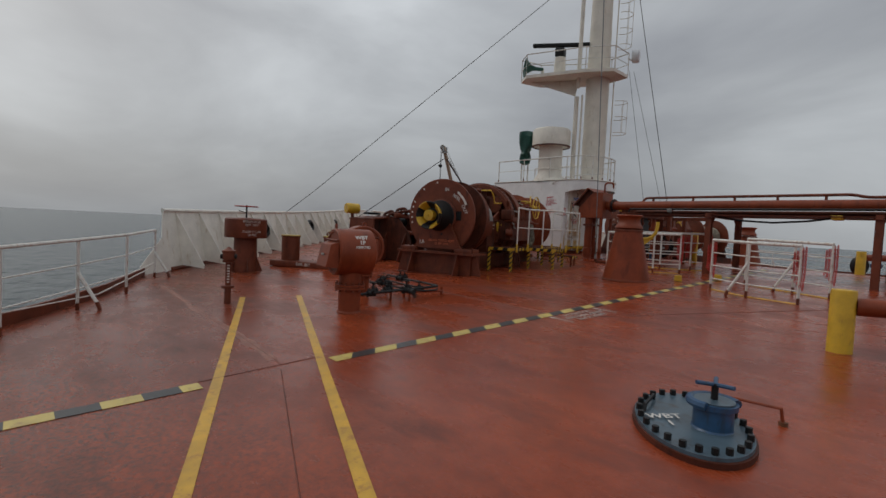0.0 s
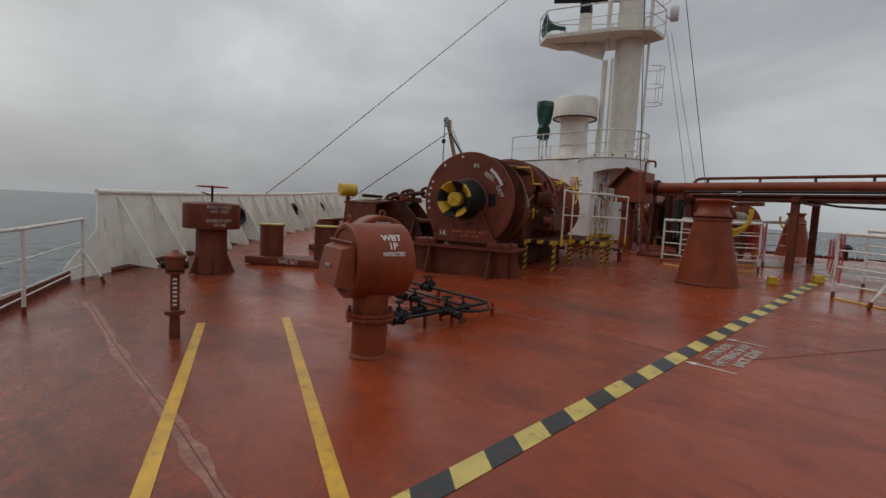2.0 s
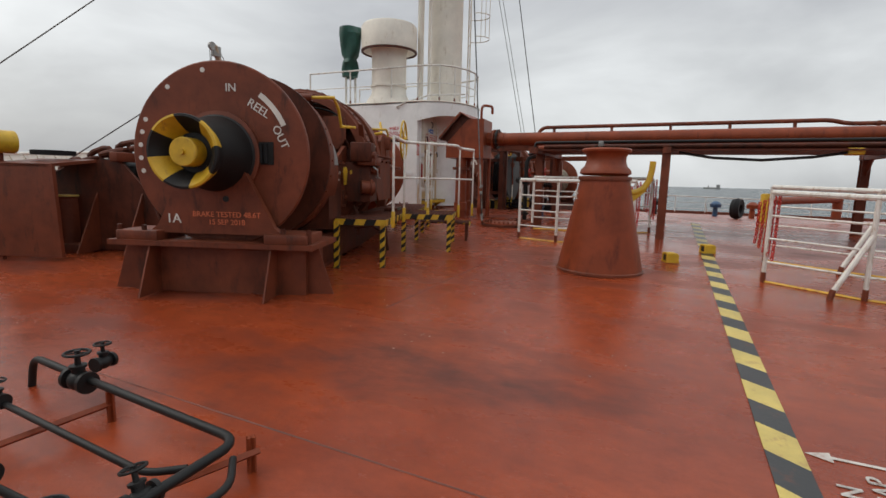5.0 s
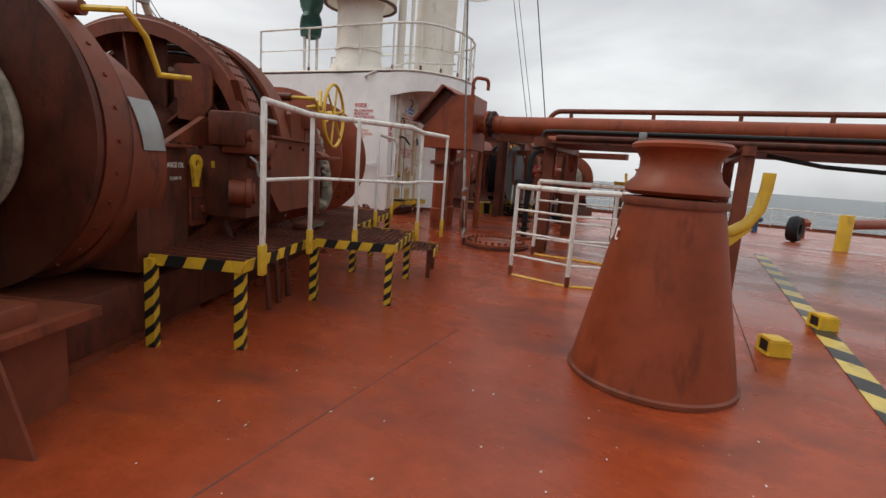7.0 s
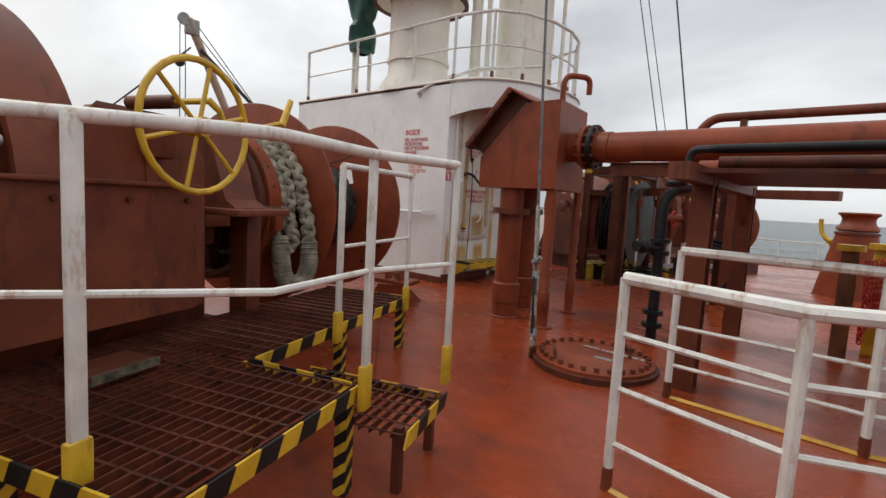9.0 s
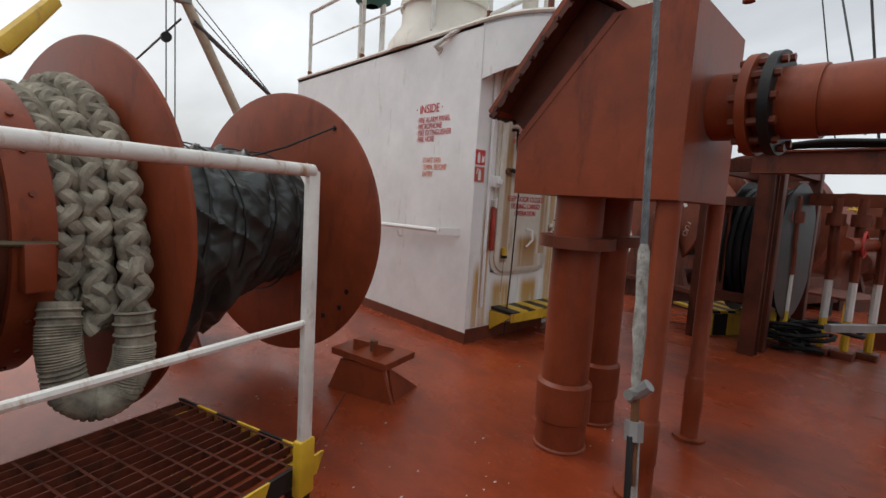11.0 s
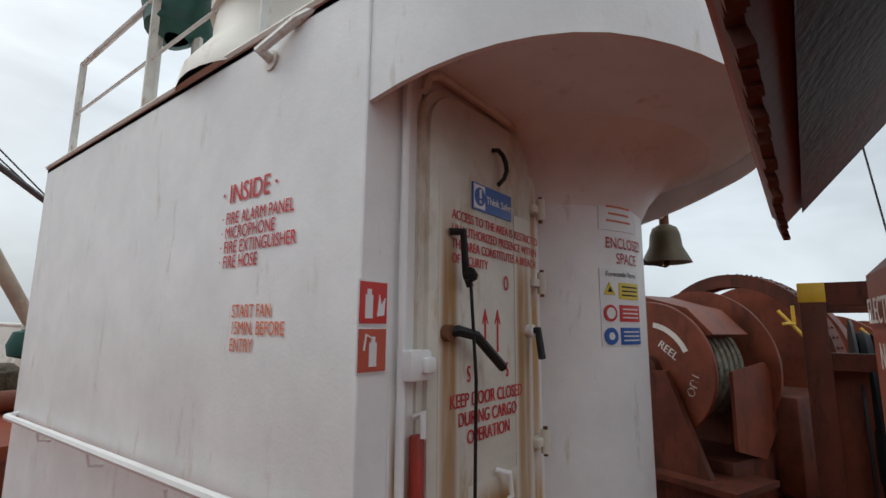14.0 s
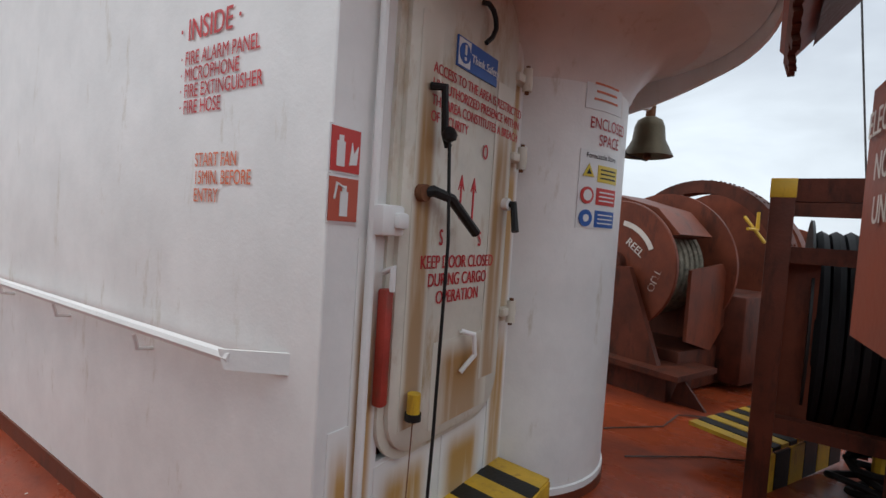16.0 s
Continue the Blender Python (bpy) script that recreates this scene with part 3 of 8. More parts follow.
port_rail = [(-8.2, -6.0), (-7.0, -3.6), (-5.9, -1.4), (-4.8, 0.9), (-3.6, 3.1), (-2.5, 5.0), (-1.35, 7.0), (-0.47, 8.45), (0.47, 9.88), (1.38, 11.4), (2.3, 13.62)]
guard_rail("guard_railing", port_rail, "white pipe guard railing with brown feet along deck edge", braces=(4, 6, 8, 10))
part("slack_wire", B().tube([on(-0.47, 8.45, 0.30), on(0.8, 10.3, 0.18), on(2.1, 13.0, 0.30)], 0.012, 5), RAILW, bpy.data.objects["guard_railing"])
guard_rail("guard_railing", [(2 * CL - x, y) for x, y in port_rail], "white pipe guard railing along the far deck edge", braces=(1, 4, 6, 8))

# ---------------------------------------------------------------- deckhouse with the foremast
HX, HY, HY2, HT = 17.71, 12.44, 16.63, 4.0
HM = 19.25
house = thing("deckhouse", on(HM, HY), "white steel deckhouse with rust streaks and overhanging roof", "deckhouse", kind="structure")
ww = 2 * (HM - HX)
DL, DR, DB, DTOP = 18.03, 18.93, 1.50, 3.66
part("wall", B().box((HX + 0.02, (HY + HY2) / 2, (HT + 0.75) / 2), (0.04, HY2 - HY, HT - 0.75)), WHITE, house, "port side wall")
part("wall", B().box((2 * HM - HX - 0.02, (HY + HY2) / 2, (HT + 0.75) / 2), (0.04, HY2 - HY, HT - 0.75)), WHITE, house)
part("wall", B().box((HM, HY2 - 0.02, (HT + 0.75) / 2), (ww - 0.08, 0.04, HT - 0.75)), WHITE, house)
aft = B()
aft.box(((HX + 0.04 + DL) / 2, HY + 0.02, (HT + 0.75) / 2), (DL - HX - 0.04, 0.04, HT - 0.75))
aft.box(((DL + DR) / 2, HY + 0.02, (DB + 0.75) / 2), (DR - DL, 0.04, DB - 0.75))
aft.box(((DL + DR) / 2, HY + 0.02, (DTOP + HT) / 2), (DR - DL, 0.04, HT - DTOP))
aft.box(((DR + 2 * HM - HX - 0.04) / 2, HY + 0.02, (HT + 0.75) / 2), (2 * HM - HX - 0.04 - DR, 0.04, HT - 0.75))
part("wall", aft, WHITE, house, "aft wall with door opening")
part("foot_band", B().box((HX - 0.006, (HY + HY2) / 2, 0.80), (0.012, HY2 - HY + 0.02, 0.16)), MACH, house, "red-brown painted foot band")
part("foot_band", B().box(((HX + 19.0) / 2, HY - 0.006, 0.84), (19.0 - HX, 0.012, 0.16)), MACH, house, "red-brown painted foot band")
part("corner_weld", B().tube([(HX, HY, 0.8), (HX, HY, HT)], 0.008, 5), WHITE, house)

# roof: straight sides, rounded after end
arc = []
for i in range(33):
    a = math.pi * i / 32
    arc.append((HM - 1.54 * math.cos(a), HY - 1.22 * math.sin(a) ** 0.9))
roof = B()
roof.prism([(x, y, HT - 0.03) for x, y in arc] + [(2 * HM - HX, HY2, HT - 0.03), (HX, HY2, HT - 0.03)], (0, 0, 0.06))
part("roof", roof, WHITE, house)
fas = B()
k = len(arc)
low = [3.62 - 0.16 * max(0, 1 - 4.2 * min(i, 32 - i) / 32) ** 1.6 for i in range(k)]
vs = [(x, y, HT) for x, y in arc] + [(x, y, z) for (x, y), z in zip(arc, low)]
inn = [(HM + (x - HM) * 0.985, HY + (y - HY) * 0.985) for x, y in arc]
vs += [(x, y, HT - 0.02) for x, y in inn] + [(x, y, z) for (x, y), z in zip(inn, low)]
fs = []
for i in range(k - 1):
    fs += [(i, i + 1, k + i + 1, k + i), (2 * k + i, 3 * k + i, 3 * k + i + 1, 2 * k + i + 1), (k + i, k + i + 1, 3 * k + i + 1, 3 * k + i)]
fas.add(vs, fs)
part("fascia", fas, WHITE, house, "rounded overhang edge")
part("soffit", B().prism([(HM + (x - HM) * 0.98, HY + (y - HY) * 0.98 - 0.0, 3.73) for x, y in arc], (0, 0, 0.02)), WHITE, house)
part("roof_edge_bead", B().tube([(HX, HY2, HT + 0.02), (HX, HY, HT + 0.02)] + [(x, y, HT + 0.02) for x, y in arc[1:-1]] + [(2 * HM - HX, HY, HT + 0.02), (2 * HM - HX, HY2, HT + 0.02)], 0.022, 6), CREAM, house)

# roof rail
rr = [(HX + 0.12, HY2 - 0.15), (HX + 0.12, 14.9), (HX + 0.12, 13.4), (HX + 0.12, 12.5)] + [(HM + (x - HM) * 0.94, HY + (y - HY) * 0.94) for x, y in arc[5:28:4]] + [(2 * HM - HX - 0.12, 12.5), (2 * HM - HX - 0.12, 14.0), (2 * HM - HX - 0.12, HY2 - 0.15)]
rt = thing("roof_railing", (HX, HY, HT), "white pipe railing round the deckhouse roof", "railing")
part("top_rail", B().tube([(x, y, HT + 1.05) for x, y in rr], 0.026, 8), RAILW, rt)
part("course_rail", B().tube([(x, y, HT + 0.55) for x, y in rr], 0.014, 6), RAILW, rt)
for x, y in rr:
    part("post", B().box((x, y, HT + 0.53), (0.055, 0.02, 1.04), rz=0), RAILW, rt)
    part("post_foot", B().box((x, y, HT + 0.09), (0.062, 0.026, 0.12)), MACH, rt)
hr = thing("handrail", (HX - 0.08, 14.5, 1.88), "white storm handrail on the deckhouse side wall", "handrail")
part("rail", B().tube([(HX - 0.0, 16.5, 1.87), (HX - 0.085, 16.42, 1.87), (HX - 0.085, 12.82, 1.92)], 0.026, 8), WHITE, hr)
part("end_bracket", B().prism([(HX - 0.11, 12.86, 1.95), (HX, 12.60, 1.965), (HX, 12.60, 1.885), (HX - 0.11, 12.82, 1.88)], (0, 0.018, 0)), WHITE, hr)
for y in (13.6, 14.6, 15.6):
    part("bracket", B().tube([(HX - 0.085, y, 1.87), (HX - 0.07, y, 1.80), (HX, y, 1.79)], 0.010, 6), WHITE, hr)
gr = thing("grab_rail", (HX, 13.1, HT), "bent white pipe stay from wall to roof rail", "handrail")
part("rail", B().tube([(HX, 13.11, 3.86), (HX - 0.07, 13.10, 3.88), (HX - 0.02, 12.9, 3.98), (HX + 0.25, 12.15, 4.22), (HX + 0.9, 11.3, 4.30)], 0.024, 8), RAILW, gr)
part("wall_flange", B().cyl((HX - 0.012, 13.11, 3.86), (HX, 13.11, 3.86), 0.05), RAILW, gr)

# weathertight door, closed
door = thing("door_1", (18.48, HY, DB), "closed cream weathertight steel door with rust and stencils", "door", kind="structure")


def rounded(cx, cz, w, h, r, y, n=6):
    out = []
    for qx, qz, a0 in ((1, 1, 0), (-1, 1, 90), (-1, -1, 180), (1, -1, 270)):
        for i in range(n + 1):
            a = radians(a0 + 90 * i / n)
            out.append((cx + qx * (w / 2 - r) + r * math.cos(a), y, cz + qz * (h / 2 - r) + r * math.sin(a)))
    return out


dcx, dcz, dw, dh = (DL + DR) / 2, (DB + DTOP) / 2, DR - DL, DTOP - DB
fr = B()
o1, o2 = rounded(dcx, dcz, dw + 0.06, dh + 0.06, 0.2, HY - 0.02), rounded(dcx, dcz, dw - 0.06, dh - 0.06, 0.17, HY - 0.02)
o3, o4 = [(x, HY, z) for x, y, z in o1], [(x, HY, z) for x, y, z in o2]
n = len(o1)
fr.add(o1 + o2 + o3 + o4, [f for i in range(n) for f in ((i, (i + 1) % n, n + (i + 1) % n, n + i), (i, 2 * n + i, 2 * n + (i + 1) % n, (i + 1) % n), (n + i, n + (i + 1) % n, 3 * n + (i + 1) % n, 3 * n + i))])
part("frame", fr, DOORPAINT, door)
leaf = B()
lf1, lf2 = rounded(dcx + 0.01, dcz, dw, dh, 0.19, HY - 0.042), rounded(dcx + 0.01, dcz, dw - 0.05, dh - 0.05, 0.17, HY - 0.057)
lf0 = [(x, HY - 0.01, z) for x, y, z in lf1]
leaf.add(lf0 + lf1 + lf2, [f for i in range(n) for f in ((i, (i + 1) % n, n + (i + 1) % n, n + i), (n + i, n + (i + 1) % n, 2 * n + (i + 1) % n, 2 * n + i))] + [tuple(range(2 * n, 3 * n)), tuple(range(n))[::-1]])
part("leaf", leaf, DOORPAINT, door)
FY = HY - 0.058


def bar_handle(pts, r=0.02, mat=BLACK, nm="handle", lab="black bent dog handle"):
    part(nm, B().tube(pts, r, 8), mat, door, lab)


bar_handle([(18.14, HY - 0.055, 2.59), (18.16, HY - 0.110, 2.60), (18.26, HY - 0.127, 2.58), (18.42, HY - 0.165, 2.44)], 0.022)
bar_handle([(18.86, HY - 0.055, 2.60), (18.88, HY - 0.110, 2.60), (18.84, HY - 0.149, 2.46)], 0.02)
bar_handle([(18.15, HY - 0.066, 3.02), (18.19, HY - 0.110, 3.02), (18.21, HY - 0.110, 2.84), (18.24, HY - 0.110, 2.79)], 0.017)
bar_handle([(18.50, HY - 0.072, 3.49), (18.53, HY - 0.085, 3.495), (18.56, HY - 0.094, 3.475), (18.578, HY - 0.10, 3.44), (18.578, HY - 0.105, 3.395), (18.56, HY - 0.098, 3.35), (18.525, HY - 0.088, 3.315)], 0.012, BLACK, "hook", "black wire hook")
brow = [(17.985, HY - 0.05, 3.60), (18.02, HY - 0.05, 3.68), (18.09, HY - 0.05, 3.715), (18.5, HY - 0.05, 3.715), (18.88, HY - 0.05, 3.70), (18.95, HY - 0.05, 3.64)]
part("drip_brow", B().tube(brow, 0.020, 6), DOORPAINT, door, "cream drip bar over the door")
bar_handle([(18.50, HY - 0.072, 1.98), (18.56, HY - 0.110, 1.96), (18.58, HY - 0.110, 1.86), (18.52, HY - 0.072, 1.78)], 0.012, WHITE, "grab_handle", "white bar grab handle")
part("bushing", B().cyl((18.13, HY - 0.094, 2.59), (18.13, HY, 2.59), 0.035), RUST, door)
part("bushing", B().cyl((18.86, HY - 0.094, 2.60), (18.86, HY, 2.60), 0.032), WHITE, door)
for z in (3.28, 2.86, 2.02):
    hb = B().box((18.99, HY - 0.05, z), (0.17, 0.06, 0.045), bevel=0.006)
    hb.cyl((19.0, HY - 0.08, z - 0.06), (19.0, HY - 0.08, z + 0.06), 0.026)
    part("hinge", hb, DOORPAINT, door)
    part("hinge_pin", B().cyl((19.0, HY - 0.08, z - 0.075), (19.0, HY - 0.08, z + 0.075), 0.012), RUST, door)
lettering("letters", "ACCESS TO THE AREA IS RESTRICTED\nUNAUTHORIZED PRESENCE WITHIN\nTHE AREA CONSTITUTES A BREACH\nOF SECURITY", 0.062, (18.17, FY, 3.085), (1, 0, -0.02), (0, 0, 1), STENCIL, door, align="LEFT", stretch=0.78, gap=1.05)
lettering("letters", "KEEP DOOR CLOSED\nDURING CARGO\nOPERATION", 0.082, (18.47, FY, 2.28), (1, 0, 0), (0, 0, 1), STENCIL, door, stretch=0.80, gap=0.95)
for x in (18.30, 18.63):
    lettering("letters", "O", 0.10, (x, FY, 2.80), (1, 0, 0), (0, 0, 1), STENCIL, door, stretch=0.6)
    lettering("letters", "S", 0.10, (x, FY, 2.38), (1, 0, 0), (0, 0, 1), STENCIL, door, stretch=0.6)
for x in (18.44, 18.55):
    part("arrow", B().prism([(x - 0.005, FY, 2.50), (x + 0.005, FY, 2.50), (x + 0.005, FY, 2.66), (x + 0.025, FY, 2.63), (x, FY, 2.70), (x - 0.025, FY, 2.63), (x - 0.005, FY, 2.66)], (0, -0.004, 0)), STENCIL, door)
th = part("think_sign", B().box((18.51, FY - 0.004, 3.225), (0.36, 0.006, 0.13)), SIGNBLUE, door, "blue and white safety sign")
part("sign_symbol", B().box((18.385, FY - 0.006, 3.225), (0.095, 0.008, 0.115)), PAPER, th)
part("symbol_disc", B().cyl((18.385, FY - 0.009, 3.225), (18.385, FY - 0.013, 3.225), 0.044, seg=24), SIGNBLUE, th)
part("exclamation_mark", B().box((18.385, FY - 0.014, 3.238), (0.014, 0.004, 0.042)).box((18.385, FY - 0.014, 3.200), (0.014, 0.004, 0.014)), PAPER, th)
lettering("letters", "Think Safety", 0.052, (18.57, FY - 0.007, 3.205), (1, 0, 0), (0, 0, 1), PAPER, th)

# rust runs round the door
for x0, x1, z0, z1 in ((18.94, 19.13, 0.93, 2.05), (18.94, 19.11, 1.95, 3.0), (18.94, 19.09, 2.8, 3.5), (18.02, 18.42, 0.93, 1.48), (18.5, 18.9, 0.93, 1.48), (17.86, 18.0, 0.93, 2.4), (17.76, 17.9, 0.93, 1.7)):
    part("rust_streak", B().box(((x0 + x1) / 2, HY - 0.0015 - 0.0006 * z1, (z0 + z1) / 2), (x1 - x0, 0.005, z1 - z0)), RUSTRUN, house, "ochre rust streak")
for x0, x1, z0, z1 in ((18.085, 18.23, 1.62, 3.3), (18.3, 18.8, 1.56, 1.95), (18.72, 18.89, 1.7, 3.2)):
    part("rust_streak", B().box(((x0 + x1) / 2, FY - 0.0004 * z1, (z0 + z1) / 2), (x1 - x0, 0.003, z1 - z0)), RUSTDOOR, door, "brown rust run")

dp = thing("door_frame_pipe", (17.9, HY, 3.4), "white conduit pipe running down beside the door", "pipe")
part("pipe", B().tube([(17.90, HY - 0.03, 3.75), (17.90, HY - 0.03, 2.62), (17.90, HY - 0.03, 2.0), (17.90, HY - 0.03, 1.15)], 0.018, 8), WHITE, dp)
part("junction_box", B().box((17.95, HY - 0.05, 2.47), (0.125, 0.08, 0.115), bevel=0.012).box((17.98, HY - 0.10, 2.47), (0.06, 0.03, 0.06), bevel=0.01), WHITE, dp)
fx = thing("red_canister", (17.98, HY - 0.06, 1.75), "narrow red metal canister hanging beside the door", "canister")
part("body", B().box((17.985, HY - 0.04, 1.98), (0.045, 0.05, 0.46), bevel=0.012), CANRED, fx)
part("hook", B().tube([(17.985, HY - 0.02, 2.27), (17.985, HY - 0.07, 2.29), (17.985, HY - 0.07, 2.2)], 0.012, 6), WHITE, fx)
whs = thing("yellow_whistle_light", (18.13, HY - 0.120, 1.7), "small yellow marker on a string by the door", "marker")
part("body", B().cyl((18.13, HY - 0.099, 1.70), (18.13, HY - 0.099, 1.78), 0.028), YELLOW, whs)
part("cap", B().cyl((18.13, HY - 0.099, 1.67), (18.13, HY - 0.099, 1.70), 0.034), BLACK, whs)
part("string", B().tube([(18.13, HY - 0.099, 1.67), (18.11, HY - 0.102, 1.3)], 0.003, 4), RUST, whs)
rp = thing("door_lanyard", (18.21, HY - 0.120, 2.8), "thin black cord hanging down over the door", "cord")
part("cord", B().tube([(18.215, HY - 0.129, 2.84), (18.24, HY - 0.141, 2.4), (18.20, HY - 0.156, 1.6), (18.13, HY - 0.180, 0.88)], 0.008, 6), BLACK, rp)
part("knot", B().lathe((18.215, HY - 0.129, 2.80), (0, 0, 1), [(0, 0), (0.03, 0.015), (0.035, 0.035), (0.02, 0.06), (0, 0.07)], 10), BLACK, rp)

ds = thing("door_step", (18.55, HY - 0.17, 1.1), "yellow and black striped steel step below the door", "step")
for i in range(8):
    part("tread_block", B().prism([(18.05 + i * 0.13, HY - 0.34, 1.10), (18.18 + i * 0.13, HY - 0.34, 1.10), (18.12 + i * 0.13 + 0.10, HY, 1.10), (18.05 + i * 0.13 + 0.04, HY, 1.10)], (0, 0, 0.03)), (BLACK, YELLOW)[i % 2], ds)
part("lip", B().box((18.55, HY - 0.345, 1.075), (1.05, 0.012, 0.09)), YELLOW, ds)
for x in (18.07, 19.03):
    part("bracket", B().prism([(x, HY, 1.09), (x, HY - 0.33, 1.09), (x, HY, 0.87)], (0.015, 0, 0)), YELLOW, ds)

# wall lettering and signs on the port wall
wl_ = thing("wall_notice", (HX, 13.1, 2.5), "red stencilled notice on the white side wall", "sign", kind="structure")
lettering("letters", "· INSIDE ·", 0.135, (HX - 0.001, 13.22, 3.20), (0, -1, 0), (0, 0, 1), STENCIL, wl_, stretch=0.85)
for i, body in enumerate(("· FIRE ALARM PANEL", "· MICROPHONE", "· FIRE EXTINGUISHER", "· FIRE HOSE")):
    lettering("letters", body, 0.086, (HX - 0.001, 13.44, 3.095 - i * 0.071), (0, -1, 0), (0, 0, 1), STENCIL, wl_, align="LEFT", stretch=0.74)
lettering("letters", "START FAN\n15MIN. BEFORE\nENTRY", 0.084, (HX - 0.001, 13.29, 2.65), (0, -1, 0), (0, 0, 1), STENCILOR, wl_, align="LEFT", stretch=0.72, gap=0.9)
for z, nm, col in ((2.70, "fire_extinguisher_sign", SIGNRED), (2.53, "extinguisher_cylinder_sign", FADEDSIGN)):
    sg = thing(nm, (17.76, HY, z), "square red and white fire extinguisher sign on wall", "sign", "fire signs")
    part("plate", B().box((17.765, HY - 0.004, z), (0.15, 0.007, 0.165)), PAPER, sg)
    part("panel", B().box((17.765, HY - 0.009, z), (0.135, 0.004, 0.15)), col, sg)
    part("bottle", B().box((17.74 if z > 2.6 else 17.765, HY - 0.012, z - 0.015), (0.036, 0.004, 0.085)).box((17.74 if z > 2.6 else 17.765, HY - 0.012, z + 0.037), (0.02, 0.004, 0.022)), PAPER, sg)
    if z > 2.6:
        part("flame", B().prism([(17.78, HY - 0.012, z - 0.05), (17.815, HY - 0.012, z - 0.045), (17.82, HY - 0.012, z + 0.02), (17.80, HY - 0.012, z - 0.01), (17.79, HY - 0.012, z + 0.03)], (0, -0.004, 0)), PAPER, sg)
    else:
        part("hose", B().tube([(17.765, HY - 0.013, z + 0.04), (17.73, HY - 0.013, z + 0.055), (17.72, HY - 0.013, z)], 0.004, 5), PAPER, sg)

# mast column
MX, MY, MR = 19.77, 12.76, 0.72
mast = thing("foremast", on(MX, MY), "cream round steel foremast with ladder and radar platform", "mast")
part("trunk", B().lathe((MX, MY, 0.72), UPZ, [(MR + 0.012, 0), (MR + 0.012, 0.22), (MR, 0.225), (MR, 3.1), (MR + 0.02, 3.3)], 48), WHITE, mast, "white trunk")
part("foot_band", B().lathe((MX, MY, 0.70), UPZ, [(MR + 0.016, 0), (MR + 0.016, 0.2), (MR, 0.201)], 48), MACH, mast)
part("haunch", B().lathe((MX, MY, 3.35), UPZ, [(MR, 0), (MR + 0.06, 0.12), (MR + 0.22, 0.30), (MR + 0.5, 0.40)], 48), WHITE, mast)
part("column", B().lathe((MX + 0.19, MY - 0.19, HT), UPZ, [(0.52, 0), (0.52, 4.4), (0.46, 8.5), (0.40, 12.5), (0, 12.52)], 40), CREAM, mast)


def on_mast(ang, z, s):
    a = radians(ang)
    return lambda ss, t: (MX + (MR + 0.004) * math.cos(a + ss / MR), MY + (MR + 0.004) * math.sin(a + ss / MR), z + t)


def mast_patch(ang, z, w, h, mat, parent, nm, lift=0.004, n=8):
    b = B()
    a0 = radians(ang)
    vs = []
    for i in range(n + 1):
        a = a0 + (i / n - 0.5) * w / MR
        for r in (MR + lift, MR):
            for zz in (z - h / 2, z + h / 2):
                vs.append((MX + r * math.cos(a), MY + r * math.sin(a), zz))
    fs = []
    for i in range(n):
        k = i * 4
        fs += [(k, k + 4, k + 5, k + 1), (k + 1, k + 5, k + 7, k + 3), (k + 2, k, k + 4, k + 6)]
    fs += [(0, 1, 3, 2), (n * 4, n * 4 + 1, n * 4 + 3, n * 4 + 2)]
    return part(nm, b.add(vs, fs), mat, parent)


PA = 250
ns = thing("store_notices", (MX, MY - MR, 2.7), "paper safety notices stuck on the white trunk", "sign", kind="structure")
mast_patch(PA, 3.36, 0.34, 0.30, PAPER, ns, "paper")
for i in range(5):
    mast_patch(PA, 3.45 - i * 0.045, 0.22 - 0.03 * (i % 2), 0.012, STENCILOR, ns, "writing_bar", 0.007)
lettering("letters", "ENCLOSED\nSPACE", 0.095, (0, 0, 0), (1, 0, 0), (0, 0, 1), STENCIL, ns, bend=on_mast(PA + 5, 3.10, 0), stretch=0.8)
mast_patch(PA, 2.74, 0.36, 0.46, PAPER, ns, "board")
lettering("letters", "Forecastle Store", 0.042, (0, 0, 0), (1, 0, 0), (0, 0, 1), BLACK, ns, bend=lambda s, t: (MX + (MR + 0.008) * math.cos(radians(PA) + s / MR), MY + (MR + 0.008) * math.sin(radians(PA) + s / MR), 2.925 + t))
for i, (c1, c2) in enumerate(((SIGNYEL, SIGNYEL), (SIGNRED, SIGNRED), (SIGNBLUE, SIGNBLUE))):
    z = 2.84 - i * 0.135
    mast_patch(PA + 5.5, z, 0.21, 0.10, c2, ns, "panel", 0.007)
    for q in range(3):
        mast_patch(PA + 5.5, z + 0.025 - q * 0.025, 0.16, 0.008, PAPER if i else BLACK, ns, "writing_bar", 0.010)
    a = radians(PA - 9)
    c = Vector((MX + (MR + 0.005) * math.cos(a), MY + (MR + 0.005) * math.sin(a), z))
    d = Vector((math.cos(a), math.sin(a), 0))
    part("symbol", B().lathe(c, d, [(0, 0.006), (0.05, 0.006), (0.05, 0)], 3 if i == 0 else 20), c1, ns)
    part("symbol_mark", B().lathe(c, d, [(0, 0.009), (0.022 if i != 1 else 0.034, 0.009), (0.02, 0)], 3 if i == 0 else 14), PAPER if i else BLACK, ns)

